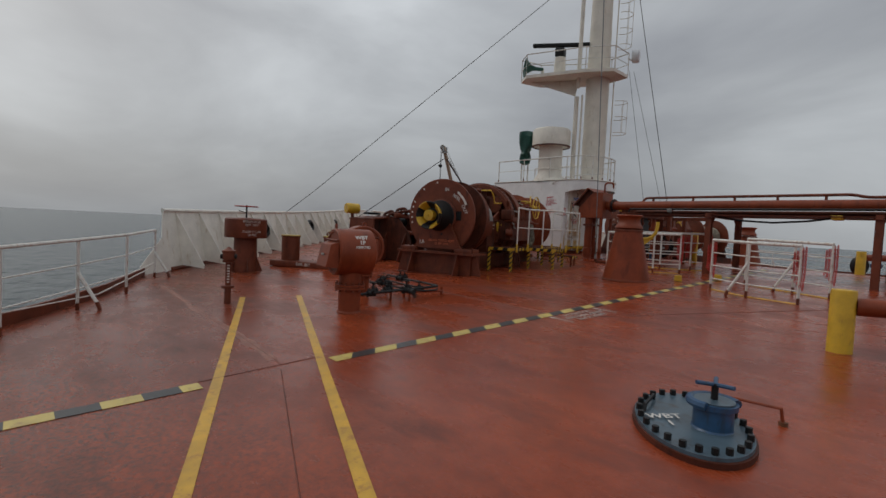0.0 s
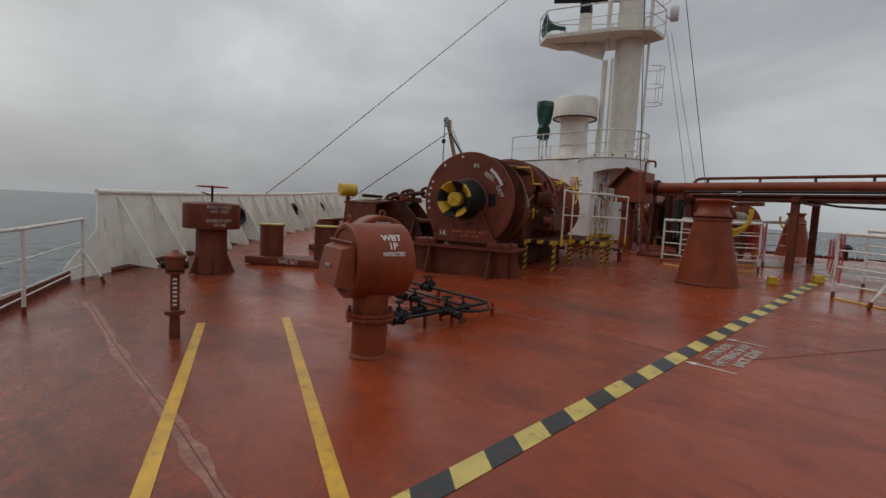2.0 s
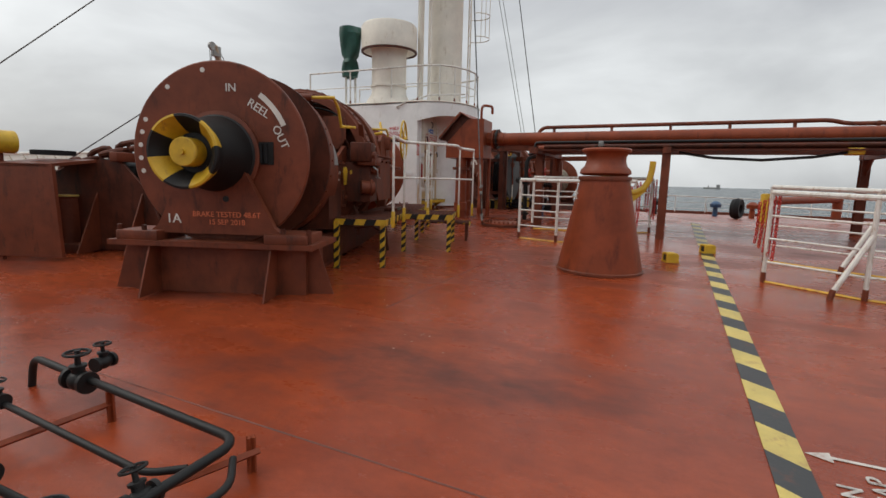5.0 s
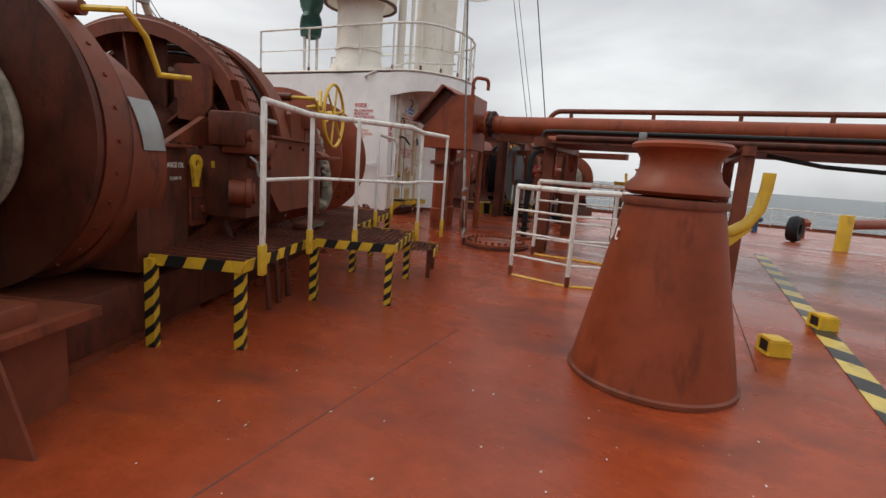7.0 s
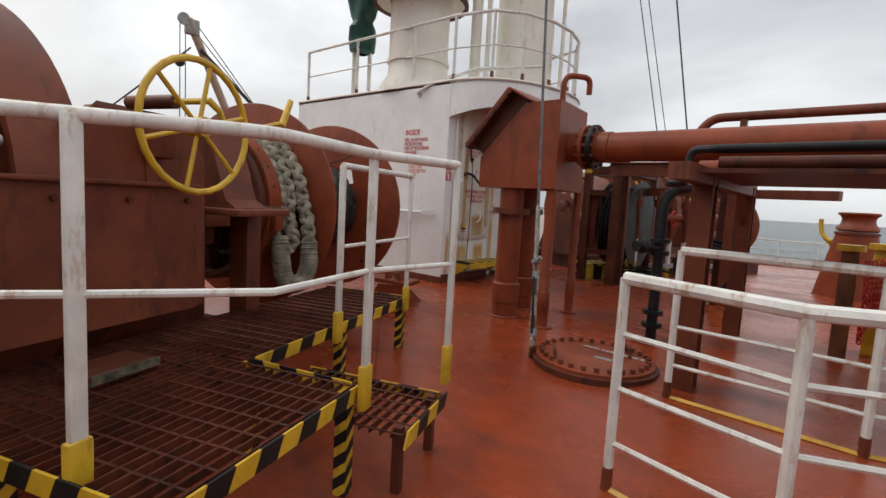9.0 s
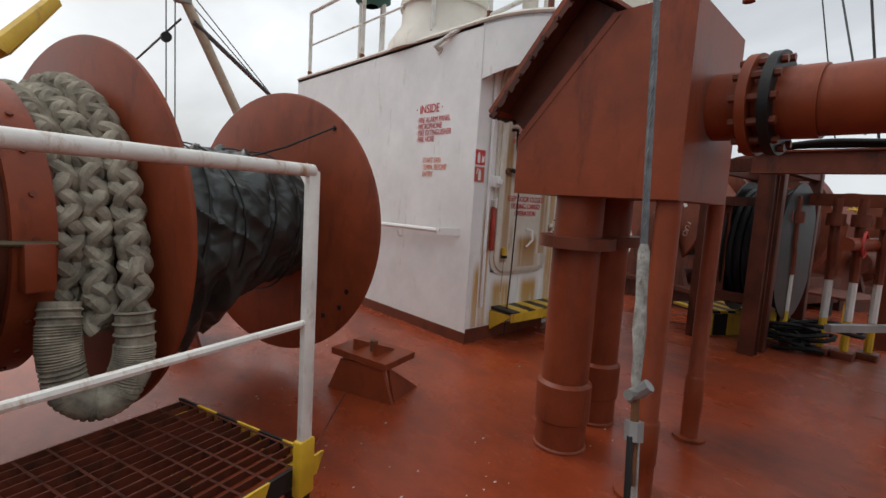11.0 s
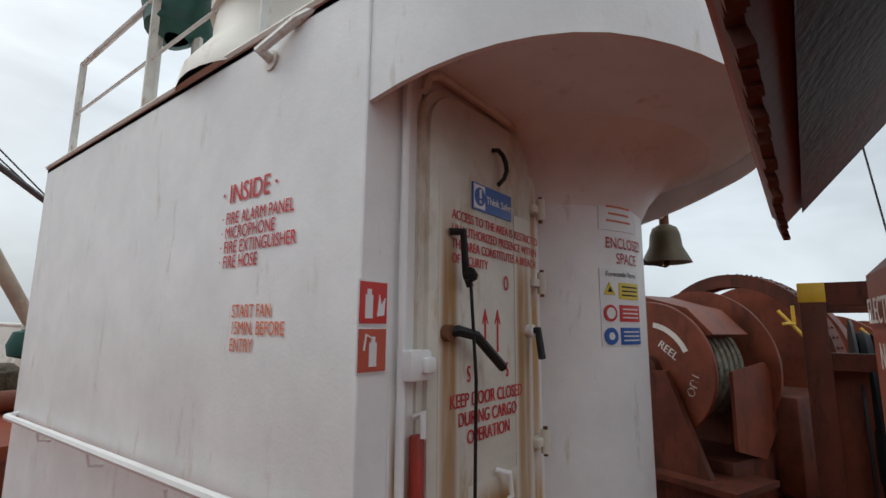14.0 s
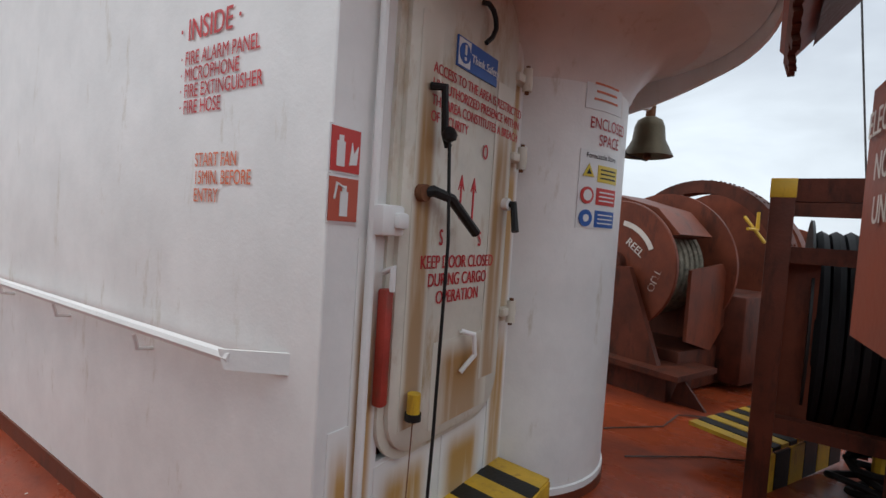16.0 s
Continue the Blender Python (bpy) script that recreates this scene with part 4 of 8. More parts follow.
bell = thing("ship_bell", (21.0, 12.15, 3.2), "tarnished bronze bell hanging from a white bracket", "bell")
BC = Vector((21.0, 12.15, 0.28))
part("bracket", B().tube([(20.38, 12.55, 3.54), (20.7, 12.3, 3.58), BC + Vector((0, 0, 3.31))], 0.03, 8).prism([(20.4, 12.53, 3.53), (20.65, 12.35, 3.57), (20.4, 12.53, 3.3)], (0.01, 0.008, 0)), WHITE, bell)
part("hanger", B().cyl(BC + Vector((0, 0, 3.22)), BC + Vector((0, 0, 3.36)), 0.04, seg=12), RUST, bell)
part("bowl", B().lathe(BC + Vector((0, 0, 2.90)), UPZ, [(0.185, 0), (0.205, 0), (0.175, 0.06), (0.135, 0.14), (0.122, 0.25), (0.10, 0.305), (0.05, 0.335), (0, 0.34), (0, 0.32), (0.08, 0.29), (0.11, 0.14), (0.185, 0)], 36), BRASS, bell)
part("clapper", B().lathe(BC + Vector((0, 0, 2.86)), UPZ, [(0, 0), (0.03, 0.02), (0.03, 0.05), (0.01, 0.08), (0.01, 0.25)], 10), RUST, bell)
part("lanyard", B().tube([BC + Vector((-0.03, 0, 2.86)), BC + Vector((-0.22, 0.1, 2.88)), BC + Vector((-0.33, 0.2, 2.98))], 0.007, 5), BLACK, bell)

# mast fittings
part("conduit", B().tube([(MX - 0.62, MY + 0.35, HT), (MX - 0.62, MY + 0.35, 8.0)], 0.10, 10), CREAM, mast)
part("conduit", B().tube([(MX - 0.74, MY - 0.02, HT), (MX - 0.74, MY - 0.02, 8.0)], 0.045, 8), CREAM, mast)
part("conduit", B().tube([(MX - 0.62, MY + 0.32, 8.4), (MX - 0.6, MY + 0.3, 14.0)], 0.09, 10), CREAM, mast)
lx, ly = MX + 0.30, MY - 0.95
for dx in (-0.2, 0.2):
    part("ladder_stile", B().tube([(lx + dx * 0.8, ly + dx * 0.5, HT), (lx + dx * 0.8, ly + dx * 0.5, 16.2)], 0.025, 6), CREAM, mast)
for i in range(40):
    z = HT + 0.3 + i * 0.3
    part("rung", B().tube([(lx - 0.16, ly - 0.1, z), (lx + 0.16, ly + 0.1, z)], 0.012, 5), CREAM, mast)
for z in (6.3, 7.0, 7.7, 10.2, 10.9, 11.6, 12.3):
    hoop = [(lx + 0.38 * math.cos(radians(a)) + 0.12, ly + 0.42 * math.sin(radians(a)) - 0.2, z) for a in range(-170, 60, 22)]
    part("ladder_hoop", B().tube(hoop, 0.014, 5), CREAM, mast)
for a in (-120, -60, 0):
    for z0, z1 in ((6.3, 7.7), (10.2, 12.3)):
        x, y = lx + 0.38 * math.cos(radians(a)) + 0.12, ly + 0.42 * math.sin(radians(a)) - 0.2
        part("hoop_bar", B().tube([(x, y, z0), (x, y, z1)], 0.011, 5), CREAM, mast)
PZ = 8.85
pf = [(MX + 0.75, MY - 1.35), (MX + 0.95, MY - 0.4), (MX + 0.75, MY + 0.9), (MX - 0.5, MY + 2.6), (MX - 1.6, MY + 2.9), (MX - 2.1, MY + 2.2), (MX - 1.2, MY - 0.4), (MX - 0.5, MY - 1.4)]
part("platform", B().prism([(x, y, PZ) for x, y in pf], (0, 0, 0.14)), CREAM, mast, "cream platform plate")
part("knee", B().prism([(MX - 0.3, MY + 0.5, PZ), (MX - 1.5, MY + 2.4, PZ), (MX - 0.45, MY + 0.55, PZ - 0.75)], (0.03, 0.03, 0)), CREAM, mast)
part("platform_rail", B().tube([(x, y, PZ + 1.1) for x, y in pf], 0.024, 6, closed=True), RAILW, mast)
part("platform_rail", B().tube([(x, y, PZ + 0.6) for x, y in pf], 0.014, 6, closed=True), RAILW, mast)
for x, y in pf:
    part("rail_post", B().tube([(x, y, PZ + 0.1), (x, y, PZ + 1.1)], 0.022, 6), RAILW, mast)
rd = thing("radar_scanner", (MX - 0.9, MY + 1.2, PZ + 0.14), "dark bar radar scanner on its pedestal", "radar")
RC = Vector((MX - 0.9, MY + 1.2, PZ + 0.14))
part("pedestal", B().lathe(RC, UPZ, [(0.28, 0), (0.26, 0.5), (0.24, 0.9), (0, 0.92)], 20), CREAM, rd)
part("motor", B().box(RC + Vector((0, 0, 1.12)), (0.5, 0.42, 0.42), rz=20, bevel=0.06), BLACK, rd)
sd = Vector((0.55, -0.83, -0.02))
part("scanner", B().box(RC + Vector((0, 0, 1.48)), (2.6, 0.22, 0.16), m=sd.to_track_quat("X", "Z").to_matrix(), bevel=0.03), BLACK, rd)
fh = thing("fog_horn", (MX - 1.6, MY + 2.2, PZ + 0.14), "green fog horn trumpet on the mast platform", "horn")
hd = Vector((-0.75, 0.6, 0.05)).normalized()
FHC = Vector((MX - 1.25, MY + 1.9, PZ + 0.55))
part("trumpet", B().lathe(FHC, hd, [(0.0, 0), (0.08, 0), (0.09, 0.35), (0.14, 0.55), (0.28, 0.75), (0.45, 0.85), (0.44, 0.87), (0.25, 0.78), (0, 0.6)], 28), GREEN, fh)
part("stand", B().cyl(FHC - Vector((0, 0, 0.4)), FHC, 0.06), CREAM, fh)
ml = thing("mast_light", (MX + 1.1, MY - 1.5, PZ + 0.9), "round white search lamp on the mast platform", "lamp")
part("drum", B().lathe((MX + 0.95, MY - 1.42, PZ + 1.0), (0.3, -0.95, 0.0), [(0, 0), (0.27, 0), (0.30, 0.05), (0.30, 0.26), (0.26, 0.3), (0, 0.32)], 28), LENS, ml)
part("bracket", B().tube([(MX + 0.75, MY - 1.3, PZ + 0.9), (MX + 1.0, MY - 1.55, PZ + 0.7)], 0.03, 6), RAILW, ml)

# mushroom ventilator and covered unit on the roof
vn = thing("mushroom_ventilator", (17.95, 13.95, HT), "white mushroom ventilator with a drum cap", "ventilator")
VC = Vector((18.35, 13.80, HT))
part("trunk", B().lathe(VC, UPZ, [(0.72, 0), (0.70, 0.12), (0.55, 0.35), (0.54, 0.55), (0.57, 0.56), (0.57, 0.62), (0.54, 0.63), (0.54, 1.6), (0.6, 1.75)], 36), CREAM, vn)
part("cap", B().lathe(VC + Vector((0, 0, 1.62)), UPZ, [(0.5, 0.14), (0.86, 0), (0.86, 0.72), (0.80, 0.80), (0.2, 0.86), (0, 0.86)], 44), CREAM, vn)
part("cap_lip", B().ring(VC + Vector((0, 0, 1.61)), UPZ, 0.87, 0.80, 0.05), MACH_DARK, vn)
gc = thing("covered_lamp", (17.98, 15.1, HT), "lamp on white posts under a green canvas cover", "lamp")
GC = Vector((18.05, 15.05, HT))
for dx, dy in ((-0.1, 0.1), (0.12, -0.1)):
    part("post", B().tube([GC + Vector((dx, dy, 0)), GC + Vector((dx, dy, 1.9))], 0.04, 6), RAILW, gc)
cv = B()
prof = [(0.10, 0.86), (0.24, 0.92), (0.27, 1.15), (0.25, 1.34), (0.19, 1.46), (0.25, 1.58), (0.31, 1.85), (0.34, 2.2), (0.33, 2.4), (0.12, 2.46), (0, 2.46)]
cv.lathe(GC, UPZ, prof, 28)
cv.v = [tuple(Vector(q) + Vector((0.16, 0.16, 0.05)) * noise.noise(Vector(q) * 3.1)) for q in cv.v]
part("cover", cv, GREEN, gc)

# stays from the mast
for pts, nm in (([(9.18, 21.85, 1.98), (10.0, 20.9, 2.95), (MX, MY + 0.4, 14.2)], "forestay"), ([(22.33, 9.97, 3.0), (20.56, 11.68, 15.2)], "backstay"), ([(19.50, 9.72, 3.0), (20.56, 11.38, 9.2)], "halyard"), ([(22.85, 10.48, 3.0), (20.90, 11.33, 9.2)], "halyard")):
    t = thing(nm, pts[0], "thin steel wire stay leading up to the mast", "wire", "mast stays")
    part("wire", B().tube(pts, 0.016 if nm != "halyard" else 0.009, 5), WIRE, t)
t = thing("wire_stay", on(15.80, 9.60), "wire rope stay with canvas sleeve and turnbuckle at deck", "wire", "mast stays")
S0, S1 = on(15.80, 9.60), Vector((18.40, 11.68, 15.6))
sv = (S1 - S0).normalized()
sx = sv.cross(Vector((0, 1, 0))).normalized()
sy = sv.cross(sx)
part("pad_eye", B().box(S0 + Vector((0, 0, 0.05)), (0.12, 0.03, 0.12), bevel=0.01), MACH, t)
part("shackle", B().tube([S0 + sv * 0.06 - sx * 0.035, S0 + sv * 0.16 - sx * 0.04, S0 + sv * 0.2, S0 + sv * 0.16 + sx * 0.04, S0 + sv * 0.06 + sx * 0.035], 0.014, 6), GREYM, t)
for s in (-1, 1):
    part("turnbuckle_bar", B().box(S0 + sv * 0.50 + sx * 0.028 * s, (0.016, 0.022, 0.56), m=Matrix((sx, sy, sv)).transposed(), bevel=0.004), SLEEVE if s < 0 else BLACK, t, "weathered turnbuckle bar")
for k in (0.2, 0.76):
    part("turnbuckle_nut", B().cyl(S0 + sv * k, S0 + sv * (k + 0.07), 0.036, seg=8), GREYM, t)
part("turnbuckle_screw", B().cyl(S0 + sv * 0.26, S0 + sv * 0.40, 0.014, seg=8), RUST, t)
part("turnbuckle_screw", B().cyl(S0 + sv * 0.6, S0 + sv * 0.95, 0.016, seg=8), RUST, t)
part("clamp_bolt", B().cyl(S0 + sv * 0.93 - sx * 0.06, S0 + sv * 0.93 + sx * 0.06, 0.02, seg=8).cyl(S0 + sv * 0.91 - sy * 0.03, S0 + sv * 0.97 + sy * 0.05, 0.026, seg=8), GREYM, t)
slv = B().lathe(S0 + sv * 0.92, sv, [(0.010, 0), (0.022, 0.06), (0.019, 0.16), (0.025, 0.25), (0.020, 0.36), (0.023, 0.46), (0.018, 0.55), (0.015, 0.58)], 14)
slv.v = [tuple(Vector(q) + sx * 0.010 * noise.noise(Vector(q) * 22) + sy * 0.010 * noise.noise(Vector(q) * 25 + Vector((5, 1, 2)))) for q in slv.v]
part("sleeve", slv, SLEEVE, t, "dirty pale canvas sleeve")
for k in range(6):
    ph = k * math.pi / 3
    part("wire_strand", B().tube([S0 + sv * (1.42 + 0.02 * i) + (sx * math.cos(ph + i * 0.75) + sy * math.sin(ph + i * 0.75)) * 0.0085 for i in range(130)], 0.0066, 5), STEELWIRE, t)
part("wire", B().tube([S0 + sv * 3.9, S1], 0.018, 8), STEELWIRE, t)

# ---------------------------------------------------------------- tank vents


def rivets(b, c, axis, r, n, size, h):
    w = Vector(axis).normalized()
    u = w.orthogonal().normalized()
    t = w.cross(u)
    for i in range(n):
        a = 2 * math.pi * i / n
        p = Vector(c) + (u * math.cos(a) + t * math.sin(a)) * r
        b.cyl(p, p + w * h, size, seg=6)
    return b


def tank_vent(name, x, y, axis, R, L, zc, label, texts, group="tank vents"):
    """Round vent head on a flanged pipe with a box flap on its flat face."""
    t = thing(name, on(x, y), label, "vent", group)
    a = Vector(axis).normalized()
    z0 = dz(x)
    c = Vector((x, y, zc))
    part("pipe", B().lathe((x, y, z0), UPZ, [(0.205, 0), (0.20, 0.02), (0.188, 0.03), (0.188, 0.44)], 32), RED, t)
    fb = B().lathe((x, y, z0 + 0.40), UPZ, [(0.18, 0), (0.255, 0), (0.255, 0.035), (0.195, 0.036), (0.195, 0.045), (0.255, 0.046), (0.255, 0.08), (0.18, 0.081)], 36)
    part("flange", fb, RED, t)
    for i in range(12):
        an = 2 * math.pi * i / 12 + 0.2
        p = Vector((x + 0.228 * math.cos(an), y + 0.228 * math.sin(an), z0 + 0.365))
        part("bolt", B().cyl(p, p + Vector((0, 0, 0.155)), 0.02, seg=6), MACH, t)
    part("neck", B().lathe((x, y, z0 + 0.47), UPZ, [(0.188, 0), (0.192, zc - z0 - 0.47)], 32), RED, t)
    part("drum", B().lathe(c - a * L / 2, a, [(0, 0), (R - 0.03, 0), (R, 0.02), (R, L - 0.02), (R - 0.02, L), (R - 0.06, L), (R - 0.07, L - 0.015), (0, L - 0.015)], 56), RED, t)
    f = c + a * (L / 2)
    side = UPZ.cross(a).normalized()
    fl = B()
    w, h = 0.29, 0.215
    q = [(-w, h), (w, h), (w, -h), (-w, -h)]
    inner = [f + side * i - UPZ * 0.04 + UPZ * j for i, j in q]
    outer = [f + a * (0.20 if j < 0 else 0.12) + side * i * 0.86 - UPZ * 0.05 + UPZ * j * 0.84 for i, j in q]
    fl.add(inner + outer, [(0, 1, 2, 3), (4, 5, 6, 7), (0, 1, 5, 4), (1, 2, 6, 5), (2, 3, 7, 6), (3, 0, 4, 7)])
    flap = part("flap_box", fl, RED, t)
    fc = f + a * 0.172 - UPZ * 0.04
    part("name_plate", B().box(fc, (0.012, 0.13, 0.035), m=Matrix((a, side, UPZ)).transposed(), bevel=0.004), GREYM, flap, "small grey metal plate")
    part("hinge_bar", B().cyl(f + side * 0.3 + UPZ * 0.2 + a * 0.03, f - side * 0.3 + UPZ * 0.2 + a * 0.03, 0.016), MACH, t)
    part("lifting_eye", B().ring(c + UPZ * (R + 0.03) + a * (L / 2 - 0.05), a, 0.05, 0.025, 0.02, 16), RED, t)
    return t, c, a


wb, wc, wa = tank_vent("tank_vent", 3.98, 7.10, (-0.985, 0.17, 0), 0.39, 0.64, 1.175, "red round-headed ballast tank vent with white stencil", ())
wr = Vector((0.985, -0.17, 0))
wf = Vector((-0.17, -0.985, 0))


def wrap(a0, R, ds=0.0):
    return lambda s, t: wc + wr * (s + ds) + (wf * math.cos(a0 + t / R) + UPZ * math.sin(a0 + t / R)) * (R + 0.004)


lettering("letters", "WBT", 0.10, (0, 0, 0), (1, 0, 0), (0, 0, 1), STENCILW, wb, bend=wrap(radians(36), 0.39, 0.06), bold=0.028)
lettering("letters", "1P", 0.10, (0, 0, 0), (1, 0, 0), (0, 0, 1), STENCILW, wb, bend=wrap(radians(22), 0.39, 0.06), bold=0.028)
lettering("letters", "INSPECTED", 0.055, (0, 0, 0), (1, 0, 0), (0, 0, 1), STENCILW, wb, bend=wrap(radians(12), 0.39, 0.06), bold=0.028, stretch=0.9)
fp, fc_, fa_ = tank_vent("tank_vent", 5.05, 8.5, (-0.35, -0.94, 0), 0.43, 0.5, 1.19, "red round-headed forepeak tank vent with white stencil", ())
fs_ = UPZ.cross(fa_).normalized()
lettering("letters", "FPT", 0.14, fc_ + fa_ * 0.25 + UPZ * 0.25, fs_, UPZ, STENCILW, fp)

# natural ventilator of the store
nv = thing("store_ventilator", on(4.5, 13.62), "brown store ventilator with a drum head and wheel", "ventilator")
NV = Vector((4.5, 13.62, dz(4.5)))
part("stem", B().lathe(NV, UPZ, [(0.31, 0), (0.30, 0.95), (0.36, 1.0)], 32), MACH, nv)
part("head", B().lathe(NV + Vector((0, 0, 0.94)), UPZ, [(0.3, 0.04), (0.54, 0), (0.55, 0.02), (0.55, 0.50), (0.5, 0.53), (0, 0.55)], 44), MACH, nv)
for i in range(5):
    a = radians(i * 72 - 100)
    d = Vector((math.cos(a), math.sin(a), 0))
    part("gusset", B().prism([NV + d * 0.29, NV + d * 0.47, NV + d * 0.29 + UPZ * 0.45], Vector((-d.y, d.x, 0)) * 0.014), MACH, nv)
part("spindle", B().tube([NV + UPZ * 1.48, NV + UPZ * 1.83], 0.024, 8), BLACK, nv)
hw = part("handwheel", B().tube([NV + Vector((0.30 * math.cos(i * math.pi / 12), 0.30 * math.sin(i * math.pi / 12), 1.80)) for i in range(24)], 0.016, 6, closed=True), CHAINRED, nv, "red rim handwheel")
for i in range(3):
    a = i * math.pi / 3
    part("spoke", B().tube([NV + Vector((0.3 * math.cos(a), 0.3 * math.sin(a), 1.80)), NV + Vector((-0.3 * math.cos(a), -0.3 * math.sin(a), 1.80))], 0.012, 6), BLACK, hw)
part("stop_lever", B().tube([NV + Vector((0, 0, 1.62)), NV + Vector((-0.18, 0.1, 1.68))], 0.014, 6), BLACK, nv)


def wrapn(a0, z, R=0.556):
    return lambda s, t: NV + Vector((R * math.cos(a0 + s / R), R * math.sin(a0 + s / R), z + t))


an = math.atan2(3.5 - 13.6, 1.4 - 4.5)
for body, z in (("BOSUN STORE", 1.36), ("NAT. VENT", 1.27), ("CLOSE IN CASE", 1.09), ("OF FIRE", 1.00)):
    lettering("letters", body, 0.085, (0, 0, 0), (1, 0, 0), (0, 0, 1), STENCILW, nv, bend=wrapn(an + 0.25, z), stretch=0.85)

# sounding post
sp = thing("sounding_post", on(2.6, 9.05), "slim brown air vent post with white writing", "vent post")
SPB = Vector((2.6, 9.05, dz(2.6)))
part("lower_pipe", B().lathe(SPB, UPZ, [(0.06, 0), (0.055, 0.28), (0.11, 0.285), (0.11, 0.33), (0.05, 0.335)], 18), MACH, sp)
part("stem", B().lathe(SPB + UPZ * 0.33, UPZ, [(0.05, 0), (0.05, 0.42), (0.1, 0.43), (0.1, 0.46)], 18), MACH, sp)
part("head", B().lathe(SPB + UPZ * 0.78, UPZ, [(0.07, 0), (0.105, 0.03), (0.105, 0.15), (0.12, 0.16), (0.12, 0.19), (0.05, 0.22), (0.03, 0.25), (0, 0.26)], 18), MACH, sp)
part("valve_nut", B().cyl(SPB + Vector((-0.13, 0.05, 0.86)), SPB + Vector((0.13, -0.05, 0.86)), 0.045, seg=8), BLACK, sp)
for i in range(7):
    part("writing_bar", B().box(SPB + Vector((-0.014, -0.051, 0.40 + i * 0.05)), (0.045, 0.006, 0.022), rz=-15), STENCILW, sp)


def bollard_pair(c0, c1, r, h, group, swl=True):
    t = thing("mooring_bollard", on(*((Vector(c0) + Vector(c1)) / 2)[:2]), "brown twin mooring bollard with pale yellow tops", "bollard", group)
    a, b = on(*c0), on(*c1)
    d = (b - a)
    ang = math.degrees(math.atan2(d.y, d.x))
    mid = (a + b) / 2
    part("base", B().box(mid + UPZ * 0.07, (d.length + 2 * r + 0.35, 2 * r + 0.3, 0.18), rz=ang, bevel=0.015), MACH, t)
    for p in (a, b):
        k = part("post", B().lathe(p + UPZ * 0.1, UPZ, [(r, 0), (r, h - 0.16), (r + 0.025, h - 0.14), (r + 0.025, h - 0.1), (0, h - 0.1)], 32), MACH, t)
        part("top", B().lathe(p + UPZ * (h - 0.004), UPZ, [(r + 0.026, -0.02), (r + 0.026, 0.008), (0, 0.008)], 32), PALEY, k, "pale yellow painted top")
    if swl:
        s = Vector((d.x, d.y, 0)).normalized()
        nrm = Vector((s.y, -s.x, 0))
        if nrm.dot(Vector((1.4, 3.5, 0)) - mid) < 0:
            nrm, s = -nrm, -s
        lettering("letters", "SWL 86T", 0.13, mid + UPZ * 0.045 + nrm * (r + 0.152), UPZ.cross(nrm), UPZ, STENCILW, t)
    return t


bollard_pair((6.12, 14.30), (6.88, 13.05), 0.27, 0.95, "mooring bollards")
bollard_pair((9.55, 14.95), (8.62, 15.9), 0.30, 0.95, "mooring bollards", False)


def pedestal(x, y, label, letters=True):
    """Tapered pedestal with a flared roller on top and a yellow horn."""
    t = thing("roller_pedestal", on(x, y), label, "pedestal roller", "pedestal rollers")
    p = Vector((x, y, dz(x)))
    part("cone", B().lathe(p, UPZ, [(0.605, -0.03), (0.60, 0.02), (0.345, 1.29), (0.345, 1.31)], 56), RED, t)
    part("weld_bead", B().lathe(p, UPZ, [(0.62, -0.02), (0.62, 0.012), (0.60, 0.025)], 48), MACH, t)
    part("collar", B().lathe(p + UPZ * 1.29, UPZ, [(0.29, 0), (0.365, 0), (0.37, 0.03), (0.365, 0.055), (0.29, 0.06)], 48), MACH, t)
    part("roller", B().lathe(p + UPZ * 1.36, UPZ, [(0.31, 0), (0.355, 0.03), (0.345, 0.08), (0.295, 0.13), (0.272, 0.2), (0.272, 0.26), (0.30, 0.31), (0.338, 0.335), (0.343, 0.36), (0.32, 0.38), (0, 0.385)], 56), RED, t)
    h = Vector((0.5, -0.87, 0)).normalized() if x < CL else Vector((0.5, 0.87, 0)).normalized()
    base = p + UPZ * 1.12 + h * 0.37
    horn = part("horn", B().tube([base, base + h * 0.11 + UPZ * 0.01, base + h * 0.22 + UPZ * 0.07, base + h * 0.30 + UPZ * 0.19, base + h * 0.33 + UPZ * 0.34, base + h * 0.335 + UPZ * 0.46], 0.044, 12), YELLOW, t, "yellow curved horn")
    part("gusset", B().prism([base + UPZ * 0.04 - h * 0.04, base + h * 0.26 + UPZ * 0.04, base + h * 0.02 - UPZ * 0.17], Vector((h.y, -h.x, 0)) * 0.025), YELLOW, horn)
    if letters:
        a0 = math.atan2(6.83 - y, 10.1 - x) - 1.0
        lettering("letters", "73t", 0.19, (0, 0, 0), (1, 0, 0), (0, 0, 1), STENCILW, t, bend=lambda s, q: p + Vector((math.cos(a0 + s / 0.42), math.sin(a0 + s / 0.42), 0)) * (0.605 - 0.183 * (1.02 + q)) + UPZ * (1.02 + q))
    return t


pedestal(12.03, 6.38, "red tapered roller pedestal with yellow horn, standing on deck")
pedestal(24.6, 7.3, "far red tapered roller pedestal beside the railing", False)

# ballast tank hatch
hp = thing("tank_hatch", on(3.80, 1.40), "oval blue-grey bolted tank hatch with a blue trunk", "hatch")
HT0 = Vector((3.80, 1.40, dz(3.8)))
ha = Vector((0.80, 0.60, 0)).normalized()
hb_ = Vector((-0.60, 0.80, 0)).normalized()


